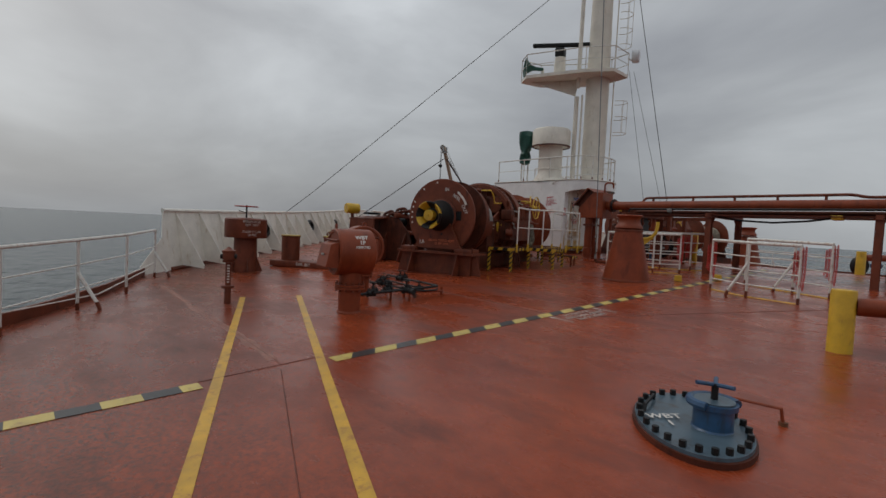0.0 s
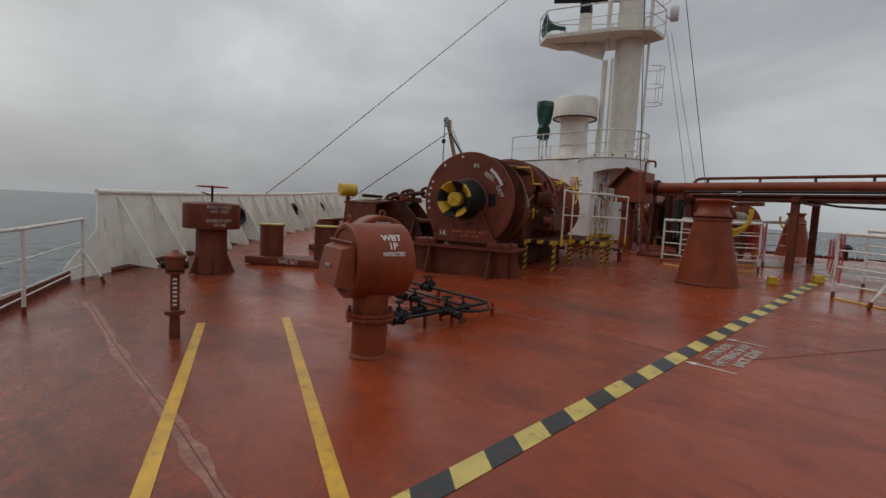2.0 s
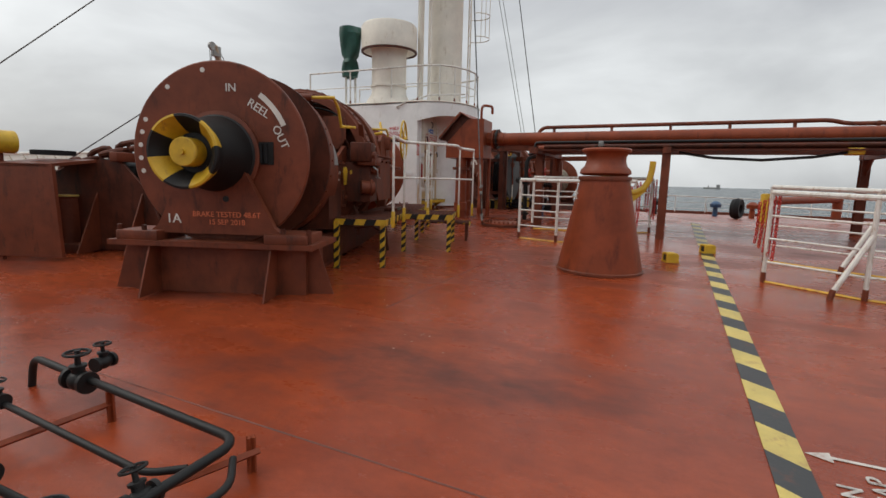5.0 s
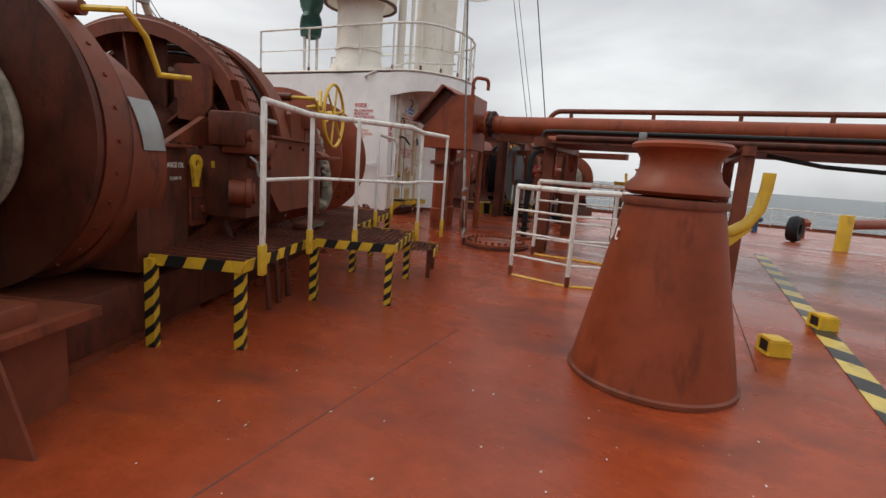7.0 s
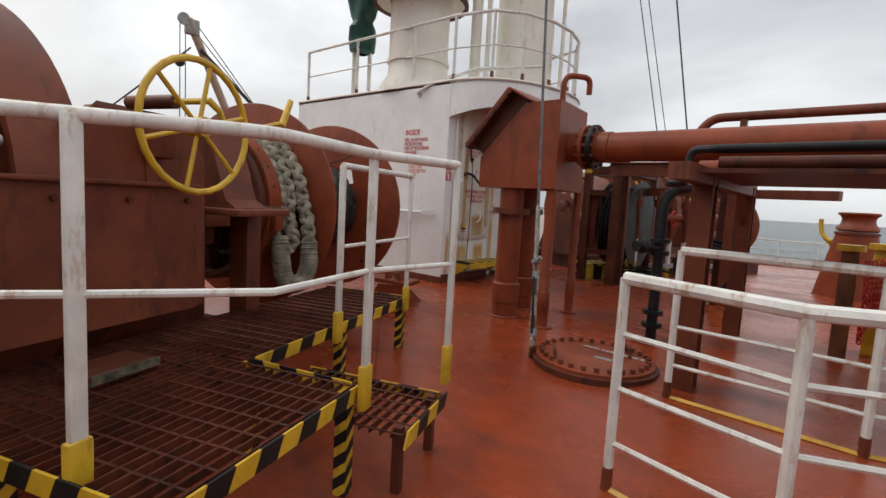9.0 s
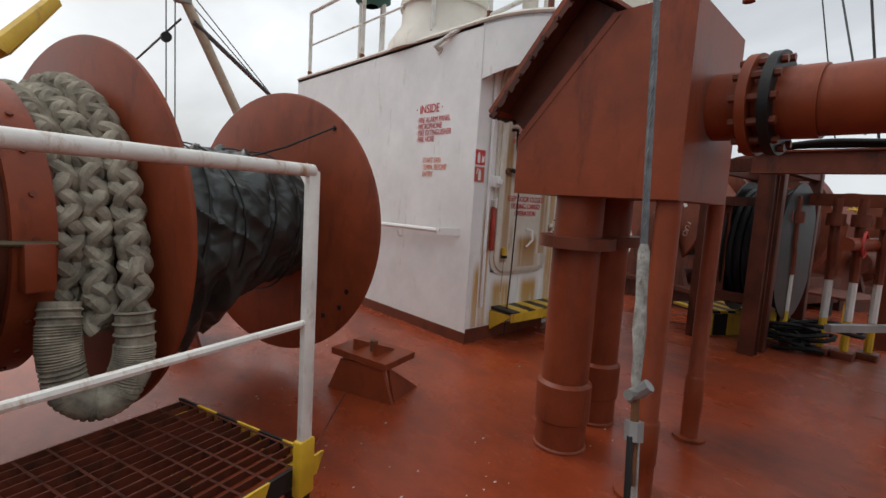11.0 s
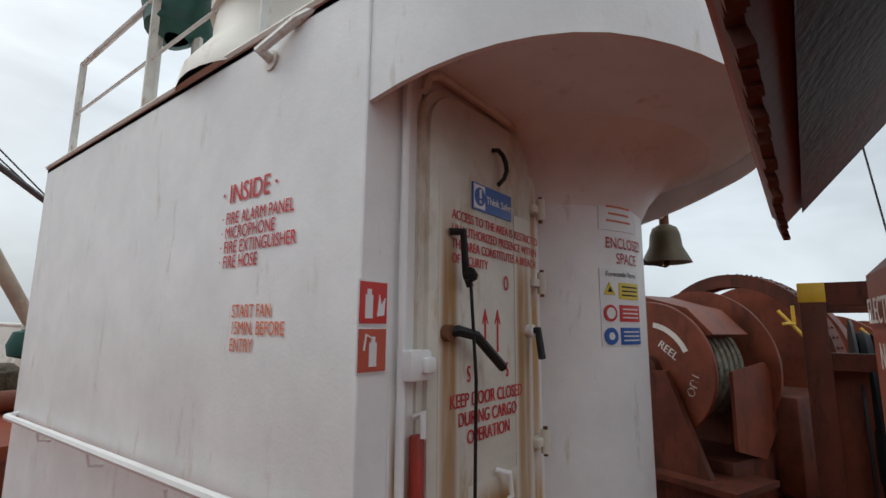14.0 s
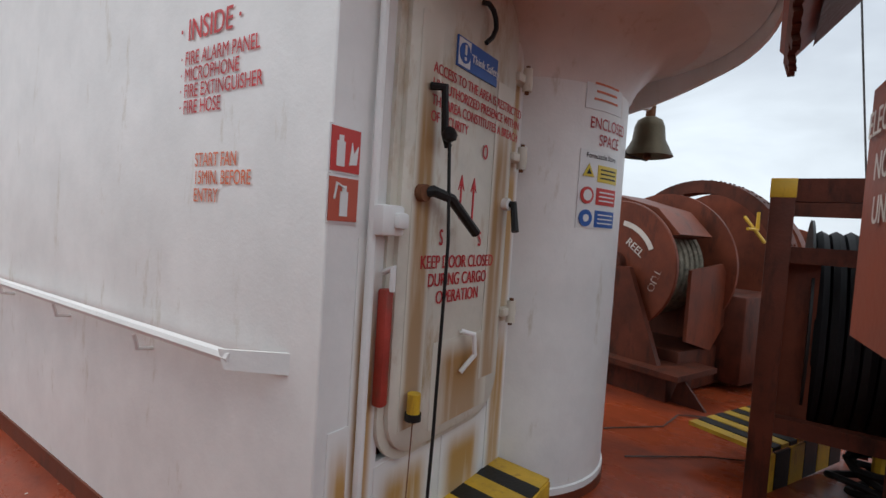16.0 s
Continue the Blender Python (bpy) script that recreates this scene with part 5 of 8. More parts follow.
def oval(k, h, n=44):
    return [HT0 + ha * (0.64 * k * math.cos(2 * math.pi * i / n)) + hb_ * (0.425 * k * math.sin(2 * math.pi * i / n)) + Vector((0, 0, h + 0.045 * (ha.x * 0.64 * k * math.cos(2 * math.pi * i / n) + hb_.x * 0.425 * k * math.sin(2 * math.pi * i / n)))) for i in range(n)]


part("coaming", B().prism(oval(1.02, 0.0), (0, 0, 0.045)), MACH_DARK, hp)
part("cover", B().prism(oval(0.98, 0.045), (0, 0, 0.028)), BLUEGREY, hp)
for q in oval(0.90, 0.07, 24):
    part("bolt", B().cyl(q, q + UPZ * 0.05, 0.026, seg=6), BLACK, hp)
TC = HT0 - ha * 0.09 - hb_ * 0.13
part("trunk", B().lathe(TC + UPZ * 0.06, UPZ, [(0.165, 0), (0.145, 0.02), (0.145, 0.17), (0.172, 0.18), (0.172, 0.22), (0, 0.225)], 28), BLUE, hp)
part("lid", B().lathe(TC + UPZ * 0.282, UPZ, [(0.15, 0), (0.15, 0.012), (0, 0.014)], 28), BLUEGREY, hp)
ban = [TC + Vector((0.172 * math.cos(a), 0.172 * math.sin(a), 0.27)) for a in [i * math.pi / 10 - 0.9 for i in range(14)]]
part("clamp_band", B().tube(ban, 0.035, 8), BLUE, hp)
part("screw", B().cyl(TC + UPZ * 0.28, TC + UPZ * 0.42, 0.026, seg=10), BLACK, hp)
for a in (0.3, 2.4, 4.5):
    d = Vector((math.cos(a), math.sin(a), 0.10))
    part("screw_arm", B().tube([TC + UPZ * 0.41, TC + UPZ * 0.41 + d * 0.15], 0.017, 8), BLUE, hp)
part("grip", B().tube([HT0 + ha * 0.10 + hb_ * 0.34 + UPZ * 0.06, HT0 + ha * 0.13 + hb_ * 0.33 + UPZ * 0.12, HT0 + ha * 0.39 + hb_ * 0.21 + UPZ * 0.13, HT0 + ha * 0.42 + hb_ * 0.20 + UPZ * 0.07], 0.015, 6), BLACK, hp)
part("grip", B().tube([HT0 + ha * 0.1 - hb_ * 0.36 + UPZ * 0.06, HT0 + ha * 0.15 - hb_ * 0.36 + UPZ * 0.11, HT0 + ha * 0.4 - hb_ * 0.2 + UPZ * 0.12], 0.015, 6), BLACK, hp)
lettering("letters", "WBT\n1", 0.13, HT0 - ha * 0.04 + hb_ * 0.20 + UPZ * 0.078, Vector((0.75, -0.66, 0.034)), Vector((0.66, 0.75, 0.03)), STENCILW, hp)
hg = thing("hand_grip", on(4.45, 0.97), "bent rusty red grab bar beside the hatch", "grab bar")
part("bar", B().tube([on(4.42, 1.32), on(4.42, 1.31, 0.14), on(4.47, 0.95, 0.14), on(4.48, 0.93, 0.0)], 0.015, 8), RED, hg)
part("foot", B().cyl(on(4.48, 0.93, -0.01), on(4.48, 0.93, 0.03), 0.035, seg=10).cyl(on(4.42, 1.32, -0.01), on(4.42, 1.32, 0.03), 0.035, seg=10), RUST, hg)

# yellow-ended pipe barrier
yp = thing("pipe_barrier", on(7.75, 1.12), "thick yellow post carrying a red horizontal pipe", "barrier")
part("post", B().lathe(on(7.75, 1.12, -0.02), UPZ, [(0.145, 0), (0.14, 0.03), (0.14, 0.80), (0.13, 0.83), (0, 0.84)], 28), YELLOW, yp, "yellow painted post")
part("pipe", B().tube([on(7.8, 1.0, 0.60), on(9.2, -2.6, 0.60)], 0.115, 20), RED, yp)
part("far_post", B().lathe(on(9.2, -2.6, -0.02), UPZ, [(0.14, 0), (0.14, 0.83), (0, 0.84)], 24), RED, yp)
yp2 = copy_thing(yp, Matrix.Translation(on(21.6, 2.9)) @ Matrix.Rotation(radians(30), 4, "Z"))

# ---------------------------------------------------------------- barrier frames with chains


def chain(name_parent, pts, link=0.042, wire=0.008, mat=CHAINRED):
    """A hanging run of welded links joined as one part."""
    b = B()
    pts = [Vector(q) for q in pts]
    acc = []
    for p, q in zip(pts, pts[1:]):
        n = max(1, int((q - p).length / link))
        acc += [p + (q - p) * (i / n) for i in range(n)]
    acc.append(pts[-1])
    for i, (p, q) in enumerate(zip(acc, acc[1:])):
        d = (q - p).normalized()
        s = d.orthogonal().normalized()
        if i % 2:
            s = d.cross(s)
        c = (p + q) / 2
        hl, hw_ = link * 0.72, link * 0.36
        b.tube([c + d * hl * 0.6 + s * hw_, c + d * hl, c + d * hl * 0.6 - s * hw_, c - d * hl * 0.6 - s * hw_, c - d * hl, c - d * hl * 0.6 + s * hw_], wire, 4, closed=True)
    return part("chain", b, mat, name_parent, "red plastic chain")


def barrier(pts, label, chains=(), braces=(), mid=2):
    t = thing("barrier_frame", on(*pts[0]), label, "barrier", "deck barriers")
    part("top_rail", B().tube([on(x, y, 1.18) for x, y in pts], 0.035, 8), RAILW, t)
    for h in (0.88, 0.58, 0.27)[3 - 3:]:
        part("course_rail", B().tube([on(x, y, h) for x, y in pts], 0.016, 6), RAILW, t)
    for i, (x, y) in enumerate(pts):
        part("post", B().tube([on(x, y, 0.12), on(x, y, 1.18)], 0.028, 8), RAILW, t)
        part("post_foot", B().tube([on(x, y, -0.02), on(x, y, 0.13)], 0.031, 8), MACH, t)
        if i in braces:
            part("brace", B().tube([on(x, y, 0.75), on(x - 0.12, y + 0.33, 0.10)], 0.03, 8), RAILW, t)
            part("brace_foot", B().tube([on(x - 0.12, y + 0.33, 0.12), on(x - 0.13, y + 0.36, -0.02)], 0.033, 8), MACH, t)
    for i in chains:
        x, y = pts[i]
        for k in range(5):
            o = 0.05 * k - 0.08
            chain(t, [on(x + o * 0.4, y + o, 1.16 - 0.03 * k), on(x + o * 0.4 + 0.02, y + o, 0.66), on(x + o * 0.5, y + o + 0.015, 0.30 + 0.05 * k)])
    ln = [on(x, y, 0.004) for x, y in pts]
    part("floor_line", B().tube(ln, 0.02, 4), LINEY, t, "yellow line painted under the frame")
    return t


barrier([(12.16, 4.30), (11.62, 3.38), (11.42, 2.40)], "white pipe barrier frame with red chain at its ends", (0, 2), (1,))
barrier([(13.75, 4.05), (13.2, 2.9), (12.85, 2.15)], "white pipe barrier frame with red chain, standing behind", (2,), (1,))
barrier([(14.25, 8.24), (14.08, 7.45), (14.35, 6.75), (14.7, 6.1)], "white bent pipe barrier frame with red chain on post", (3,), ())
barrier([(15.75, 8.35), (15.7, 7.15), (15.95, 6.3), (16.2, 5.85)], "white bent pipe barrier frame beside the pipe rack", (3,), ())
cp = thing("chain_post", on(17.9, 7.35), "yellow flanged post hung with red plastic chain", "post")
for dx in (0, 0.42):
    part("post", B().box(on(17.9 + dx, 7.35 - dx * 0.6, 0.55), (0.14, 0.14, 1.1), bevel=0.015), (RUST, YELLOW)[dx > 0], cp)
    part("cap", B().cyl(on(17.9 + dx, 7.35 - dx * 0.6, 1.1), on(17.9 + dx, 7.35 - dx * 0.6, 1.16), 0.12, seg=14), YELLOW, cp)
for k in range(7):
    chain(cp, [on(17.80 + 0.07 * k, 7.22 - 0.03 * k, 1.02), on(17.80 + 0.07 * k, 7.20 - 0.03 * k, 0.7), on(17.82 + 0.06 * k, 7.20, 0.22 + 0.06 * (k % 3))], 0.05, 0.010)

for x, y in ((13.03, 5.42), (14.15, 4.83)):
    ck = thing("yellow_deck_socket", on(x, y), "small yellow steel socket block welded on deck", "deck socket", "deck sockets")
    part("base", B().box(on(x, y, 0.01), (0.21, 0.20, 0.02), rz=20), YELLOW, ck)
    part("block", B().box(on(x, y, 0.13), (0.19, 0.16, 0.035), rz=20, bevel=0.01).box(on(x - 0.08, y - 0.03, 0.07), (0.04, 0.18, 0.12), rz=20).box(on(x + 0.08, y + 0.03, 0.07), (0.04, 0.18, 0.12), rz=20), YELLOW, ck)
    part("socket_hole", B().box(on(x, y, 0.07), (0.13, 0.165, 0.09), rz=20), BLACK, ck)

# ---------------------------------------------------------------- valve pipes beside the vents
vp = thing("valve_manifold", on(5.6, 7.8), "low black pipe loop with handwheel valves on stands", "pipework")


def vpt(x, y, h=0.35):
    """Point on the low pipe loop: spread from the vent side, close over the deck."""
    return on(2.48 + 1.09 * (x - 2.48), 4.69 + 1.09 * (y - 4.69), max(h - 0.16, 0.0))


def bendy(pts, r=0.07):
    """Rounds the corners of a pipe run."""
    pts = [Vector(q) for q in pts]
    out = [pts[0]]
    for a, b, c in zip(pts, pts[1:], pts[2:]):
        d1, d2 = (a - b).normalized(), (c - b).normalized()
        k = min(r, (a - b).length * 0.45, (c - b).length * 0.45)
        for i in range(6):
            t = i / 5
            out.append((b + d1 * k) * (1 - t) ** 2 + b * 2 * t * (1 - t) + (b + d2 * k) * t ** 2)
    return out + [pts[-1]]


part("pipe", B().tube(bendy([vpt(6.05, 9.1, 0.05), vpt(6.05, 9.05, 0.38), vpt(6.02, 8.5, 0.37), vpt(5.93, 7.15, 0.37), vpt(4.35, 7.2, 0.37), vpt(4.15, 7.15, 0.37)], 0.12), 0.024, 10), BLACK, vp)
part("pipe", B().tube(bendy([vpt(5.70, 9.0, 0.05), vpt(5.70, 8.85, 0.34), vpt(5.62, 7.35, 0.34), vpt(5.72, 7.22, 0.34)], 0.1), 0.018, 10), BLACK, vp)
part("pipe", B().tube(bendy([vpt(5.30, 8.75, 0.34), vpt(5.32, 7.45, 0.34), vpt(5.42, 7.02, 0.34), vpt(5.7, 6.95, 0.34), vpt(5.85, 7.1, 0.34)], 0.1), 0.018, 10), BLACK, vp)
part("pipe", B().tube(bendy([vpt(4.20, 7.35, 0.34), vpt(4.9, 7.42, 0.34), vpt(5.35, 7.32, 0.34)], 0.1), 0.021, 10), BLACK, vp)


def valve(x, y, along, h=0.36, s=1.0, tilt=(0, 0, 1)):
    a = Vector(along).normalized()
    u = Vector(tilt).normalized()
    c = vpt(x, y, h)
    b = B().lathe(c - a * 0.12 * s, a, [(0, 0), (0.085 * s, 0), (0.085 * s, 0.035 * s), (0.05 * s, 0.04 * s), (0.075 * s, 0.09 * s), (0.08 * s, 0.12 * s), (0.075 * s, 0.15 * s), (0.05 * s, 0.2 * s), (0.085 * s, 0.205 * s), (0.085 * s, 0.24 * s), (0, 0.24 * s)], 16)
    b.lathe(c, u, [(0.045 * s, 0), (0.045 * s, 0.1 * s), (0.06 * s, 0.105 * s), (0.06 * s, 0.125 * s), (0.022 * s, 0.13 * s), (0.018 * s, 0.24 * s), (0, 0.24 * s)], 12)
    v = part("valve", b, BLACK, vp)
    o = u.orthogonal().normalized()
    p = u.cross(o)
    w = B().tube([c + u * 0.22 * s + (o * math.cos(i * math.pi / 8) + p * math.sin(i * math.pi / 8)) * 0.085 * s for i in range(16)], 0.011 * s, 6, closed=True)
    for k in range(2):
        d = o if k else p
        w.tube([c + u * 0.22 * s + d * 0.085 * s, c + u * 0.22 * s - d * 0.085 * s], 0.008 * s, 5)
    part("handwheel", w, BLACK, v)


for x, y, al, ti, s in ((6.0, 8.48, (0, 1, 0), (0, 0, 1), 1.1), (6.22, 8.62, (1, 0.2, 0), (0, 0, 1), 0.8), (5.31, 8.2, (0, 1, 0), (0, 0, 1), 0.9), (5.33, 7.95, (0, 1, 0), (0, 0, 1), 0.9), (5.68, 8.62, (0, 1, 0), (0, 0, 1), 0.7), (4.95, 7.42, (1, 0, 0), (0, 0, 1), 1.0), (4.62, 7.4, (1, 0, 0), (0, 0, 1), 1.0), (4.45, 7.2, (1, 0, 0), (0.2, -0.6, 0.6), 0.9), (5.2, 7.2, (1, 0, 0), (0, 0, 1), 1.1), (5.15, 6.98, (0, 1, 0), (0, -0.5, -0.3), 0.8), (5.5, 7.19, (1, 0, 0), (0, 0.3, 1), 0.8)):
    valve(x, y, al, s=s * 0.74, tilt=ti)
for x, y in ((6.0, 8.2), (6.0, 7.15), (5.35, 8.05), (5.32, 7.42), (4.9, 7.25), (5.2, 7.1)):
    part("stand", B().box(vpt(x, y, 0.25), (0.05, 0.012, 0.20), rz=10).box(vpt(x, y, 0.25), (0.012, 0.05, 0.20), rz=10), RED, vp)
part("cross_bar", B().tube([vpt(5.35, 8.3, 0.27), vpt(6.02, 8.2, 0.27)], 0.02, 4), RED, vp)
part("cross_bar", B().tube([vpt(5.32, 7.42, 0.27), vpt(6.02, 7.12, 0.27)], 0.02, 4), RED, vp)

# ---------------------------------------------------------------- windlass
ZC = 1.98


def windlass():
    t = thing("mooring_winch", W(0.2, 0, dz(8.7)), "large brown mooring winch and windlass with yellow handles", "winch", "deck winches")
    d0 = dz(8.7)
    # foundation under the outer bearing
    f = B()
    f.prism([W(0.12, -1.05, d0), W(0.12, 1.05, d0), W(0.12, 1.05, 0.93), W(0.12, -1.05, 0.93)], AX * 0.62)
    part("foundation", f, MACH, t)
    part("foundation_top", B().prism([W(-0.08, -1.2, 0.93), W(-0.08, 1.22, 0.93), W(0.84, 1.22, 0.93), W(0.84, -1.2, 0.93)], (0, 0, 0.06)), MACH, t)
    for v in (-0.72, 0.0 + 0.72):
        part("gusset", B().prism([W(0.12, v, d0), W(-0.28, v, d0), W(-0.05, v, 0.93), W(0.12, v, 0.93)], AV * 0.02), MACH, t)
    for s in (-1, 1):
        part("gusset", B().prism([W(0.2, s * 1.05, d0), W(0.2, s * 1.36, d0), W(0.2, s * 1.18, 0.93), W(0.2, s * 1.05, 0.93)], AX * 0.02), MACH, t)
        part("pad", B().box(W(0.22, s * 0.88, 1.04), (0.55, 0.5, 0.12), m=AXR, bevel=0.015), MACH, t)
        for k in (-0.15, 0.15):
            part("bolt", B().cyl(W(0.02, s * 0.98 + k, 1.0), W(0.02, s * 0.98 + k, 1.16), 0.03, seg=6), MACH_DARK, t)
    pl = part("bearing_plate", B().prism([W(0.08, -0.82, 1.07), W(0.08, 0.82, 1.07), W(0.08, 0.70, 1.16), W(0.08, 0.34, 1.85), W(0.08, -0.34, 1.85), W(0.08, -0.70, 1.16)], AX * 0.09), MACH, t)
    lettering("letters", "1A", 0.155, W(0.076, 0.50, 1.19), -AV, UPZ, STENCILW, pl)
    lettering("letters", "BRAKE TESTED 48.6T\n15 SEP 2018", 0.088, W(0.076, -0.14, 1.27), -AV, UPZ, STENCILOR, pl)
    part("drain_plug", B().cyl(W(0.07, -0.14, 1.48), W(0.10, -0.14, 1.48), 0.035), BLACK, pl)
    # drum end flange
    fl = part("drum_flange", B().lathe(W(0.24, 0, ZC), AX, [(0, 0), (1.05, 0), (1.065, 0.012), (1.065, 0.048), (1.05, 0.06), (0, 0.06)], 96), MACH, t)
    R = 1.0
    lettering("letters", "IN", 0.13, W(0.236, -0.16, ZC + 0.72), -AV, UPZ, STENCILW, fl)
    rv = (-AV * 0.84 - UPZ * 0.54)
    lettering("letters", "REEL", 0.135, W(0.236, -0.46, ZC + 0.50), rv, UPZ * 0.84 - AV * 0.54, STENCILW, fl)
    rv = (-AV * 0.45 - UPZ * 0.89)
    lettering("letters", "OUT", 0.13, W(0.236, -0.70, ZC + 0.20), rv, UPZ * 0.45 - AV * 0.89, STENCILW, fl)
    arc_ = B()
    pts_o, pts_i = [], []
    for i in range(13):
        a = radians(62 - 30 * i / 12 - 8)
        pts_o.append(W(0.232, -0.88 * math.cos(a) + 0.0, ZC + 0.88 * math.sin(a)))
        pts_i.append(W(0.232, -0.82 * math.cos(a), ZC + 0.82 * math.sin(a)))
    arc_.prism(pts_o + pts_i[::-1], AX * 0.005)
    part("painted_arc", arc_, STENCILW, fl)
    for i in range(7):
        a = radians(100 + i * 28 if i < 3 else 165 + (i - 3) * 9)
        p = W(0.235, -0.97 * math.cos(a), ZC + 0.97 * math.sin(a))
        part("flange_hole", B().cyl(p, p + AX * 0.004, 0.028, seg=12), STENCILW, fl)
    part("slot", B().box(W(0.24, -0.52, ZC + 0.03), (0.02, 0.26, 0.26), m=AXR), BLACK, fl)
    part("slot_rope", B().cyl(W(0.228, -0.44, ZC - 0.08), W(0.228, -0.44, ZC + 0.14), 0.03).cyl(W(0.228, -0.5, ZC - 0.08), W(0.228, -0.5, ZC + 0.14), 0.03).cyl(W(0.228, -0.56, ZC - 0.08), W(0.228, -0.56, ZC + 0.14), 0.03), RUBBER, fl)
    # warping head
    wh = part("warping_head", B().lathe(W(0.22, 0, ZC), -AX, [(0.455, 0), (0.455, 0.05), (0.435, 0.06), (0.41, 0.18), (0.35, 0.36), (0.325, 0.48), (0.32, 0.54)], 48), BLACK, t, "black warping head with yellow painted rim")
    part("hub_ring", B().lathe(W(0.24, 0, ZC), -AX, [(0.50, 0), (0.50, 0.05), (0.455, 0.06)], 48), MACH, wh)
    for i in range(8):
        part("rim_sector", B().lathe(W(0.22, 0, ZC), -AX, [(0.318, 0.50), (0.345, 0.58), (0.372, 0.65), (0.385, 0.69), (0.378, 0.715), (0.355, 0.72), (0.30, 0.66), (0.235, 0.57), (0.20, 0.48)], 8, i * 45 + 10, i * 45 + 55), (YELLOW, BLACK)[i % 2], wh)
    part("end_disc", B().lathe(W(0.22, 0, ZC), -AX, [(0.15, 0.46), (0.15, 0.69), (0.14, 0.70), (0.028, 0.70), (0.028, 0.73), (0, 0.73)], 32), YELLOW, wh, "yellow end disc")
    part("head_hollow", B().lathe(W(0.22, 0, ZC), -AX, [(0.28, 0.50), (0, 0.51)], 32), BLACK, wh)
    # rope drum, second flange, brake band
    part("barrel", B().lathe(W(0.3, 0, ZC), AX, [(0.5, 0), (0.5, 0.75)], 40), MACH_DARK, t)
    for i in range(5):
        part("rope_turn", B().lathe(W(0.36 + i * 0.13, 0, ZC), AX, [(0.50, 0), (0.62, 0.03), (0.64, 0.065), (0.62, 0.1), (0.50, 0.13)], 40), ROPE, t)
    part("drum_flange", B().lathe(W(1.02, 0, ZC), AX, [(0.5, 0), (1.065, 0), (1.065, 0.05), (0.5, 0.05)], 80), MACH_DARK, t)
    part("brake_rim", B().lathe(W(1.10, 0, ZC), AX, [(0.6, 0), (0.98, 0), (0.98, 0.34), (0.6, 0.34)], 72), MACH_DARK, t)
    band = part("brake_band", B().ring(W(1.15, 0, ZC), AX, 1.02, 0.985, 0.22, 72), MACH, t)
    for i in range(30):
        a = radians(i * 12)
        d = AV * math.cos(a) + UPZ * math.sin(a)
        p = W(1.26, 0, ZC) + d * 1.015
        part("rivet", B().cyl(p, p + d * 0.018, 0.016, seg=6), MACH, band)
    # gear cover and change-oil box
    part("gear_cover", B().lathe(W(1.44, 0, ZC - 0.15), AX, [(0, 0), (0.90, 0), (0.93, 0.03), (0.93, 0.42), (0.90, 0.45), (0, 0.45)], 56), MACH, t)
    part("patch_plate", B().lathe(W(1.60, 0, ZC - 0.15), AX, [(0.936, 0), (0.942, 0.0), (0.942, 0.24), (0.936, 0.24)], 10, 60, 84), GREYM, t, "bare grey patch")
    bx = part("gear_box", B().prism([W(1.60, -0.86, 1.0), W(2.10, -0.86, 1.0), W(2.22, -0.86, 1.16), W(2.22, -0.86, 1.96), W(1.60, -0.86, 1.96)], AV * 0.9), MACH_DARK, t)
    lettering("letters", "CHANGE OIL", 0.062, W(2.02, -0.864, 1.80), AX, UPZ, STENCILW, bx, stretch=0.8)
    lettering("letters", "22 JUNE 18", 0.038, W(2.05, -0.864, 1.70), AX, UPZ, STENCILW, bx, stretch=0.8)
    part("box_flange", B().box(W(1.91, -0.42, 1.975), (0.70, 0.98, 0.03), m=AXR, bevel=0.008), MACH, t)
    for i in range(6):
        part("flange_bolt", B().cyl(W(1.64 + i * 0.11, -0.89, 1.985), W(1.64 + i * 0.11, -0.89, 2.01), 0.016, seg=6), MACH_DARK, t)
    part("wedge_bracket", B().prism([W(1.98, -0.84, 1.99), W(2.62, -0.84, 1.99), W(2.62, -0.84, 2.26), W(2.54, -0.84, 2.26)], AV * 0.06), MACH, t)
    part("side_panel", B().box(W(2.40, -0.82, 1.56), (0.26, 0.06, 0.56), m=AXR, bevel=0.01), MACH, t)
    part("panel_cover", B().box(W(2.40, -0.86, 1.44), (0.21, 0.03, 0.22), m=AXR, bevel=0.008), MACH_DARK, t)
    part("panel_bolt", B().cyl(W(2.41, -0.87, 1.43), W(2.41, -0.90, 1.43), 0.036, seg=6), MACH, t)
    for u, v in ((2.29, -0.93), (2.55, -0.97)):
        e = B().ring(W(u - 0.02, v, 1.84), AV, 0.075, 0.034, 0.03, 20)
        e.prism([W(u - 0.085, v, 1.82), W(u + 0.045, v, 1.82), W(u - 0.01, v, 1.64), W(u - 0.06, v, 1.64)], AV * 0.03)
        part("lifting_lug", e, YELLOW, t, "yellow lifting lug")
    # spoked brake wheel: open towards the shaft's outer end, sky shows between the spokes
    part("big_ring", B().lathe(W(2.74, 0, ZC), AX, [(1.03, 0), (1.15, 0), (1.165, 0.015), (1.165, 0.04), (1.20, 0.05), (1.20, 0.28), (1.165, 0.29), (1.165, 0.31), (1.03, 0.32), (1.08, 0.28), (1.08, 0.04), (1.03, 0)], 88), MACH, t)
    rv_ = B()
    for i in range(60):
        a = radians(i * 6)
        d = AV * math.cos(a) + UPZ * math.sin(a)
        for k in (0.08, 0.14, 0.20, 0.25):
            p = W(2.74 + k, 0, ZC) + d * 1.198
            rv_.cyl(p, p + d * 0.013, 0.015, seg=5)
    tagged(part("lining_rivets", rv_, MACH_DARK, t), kind="stuff")
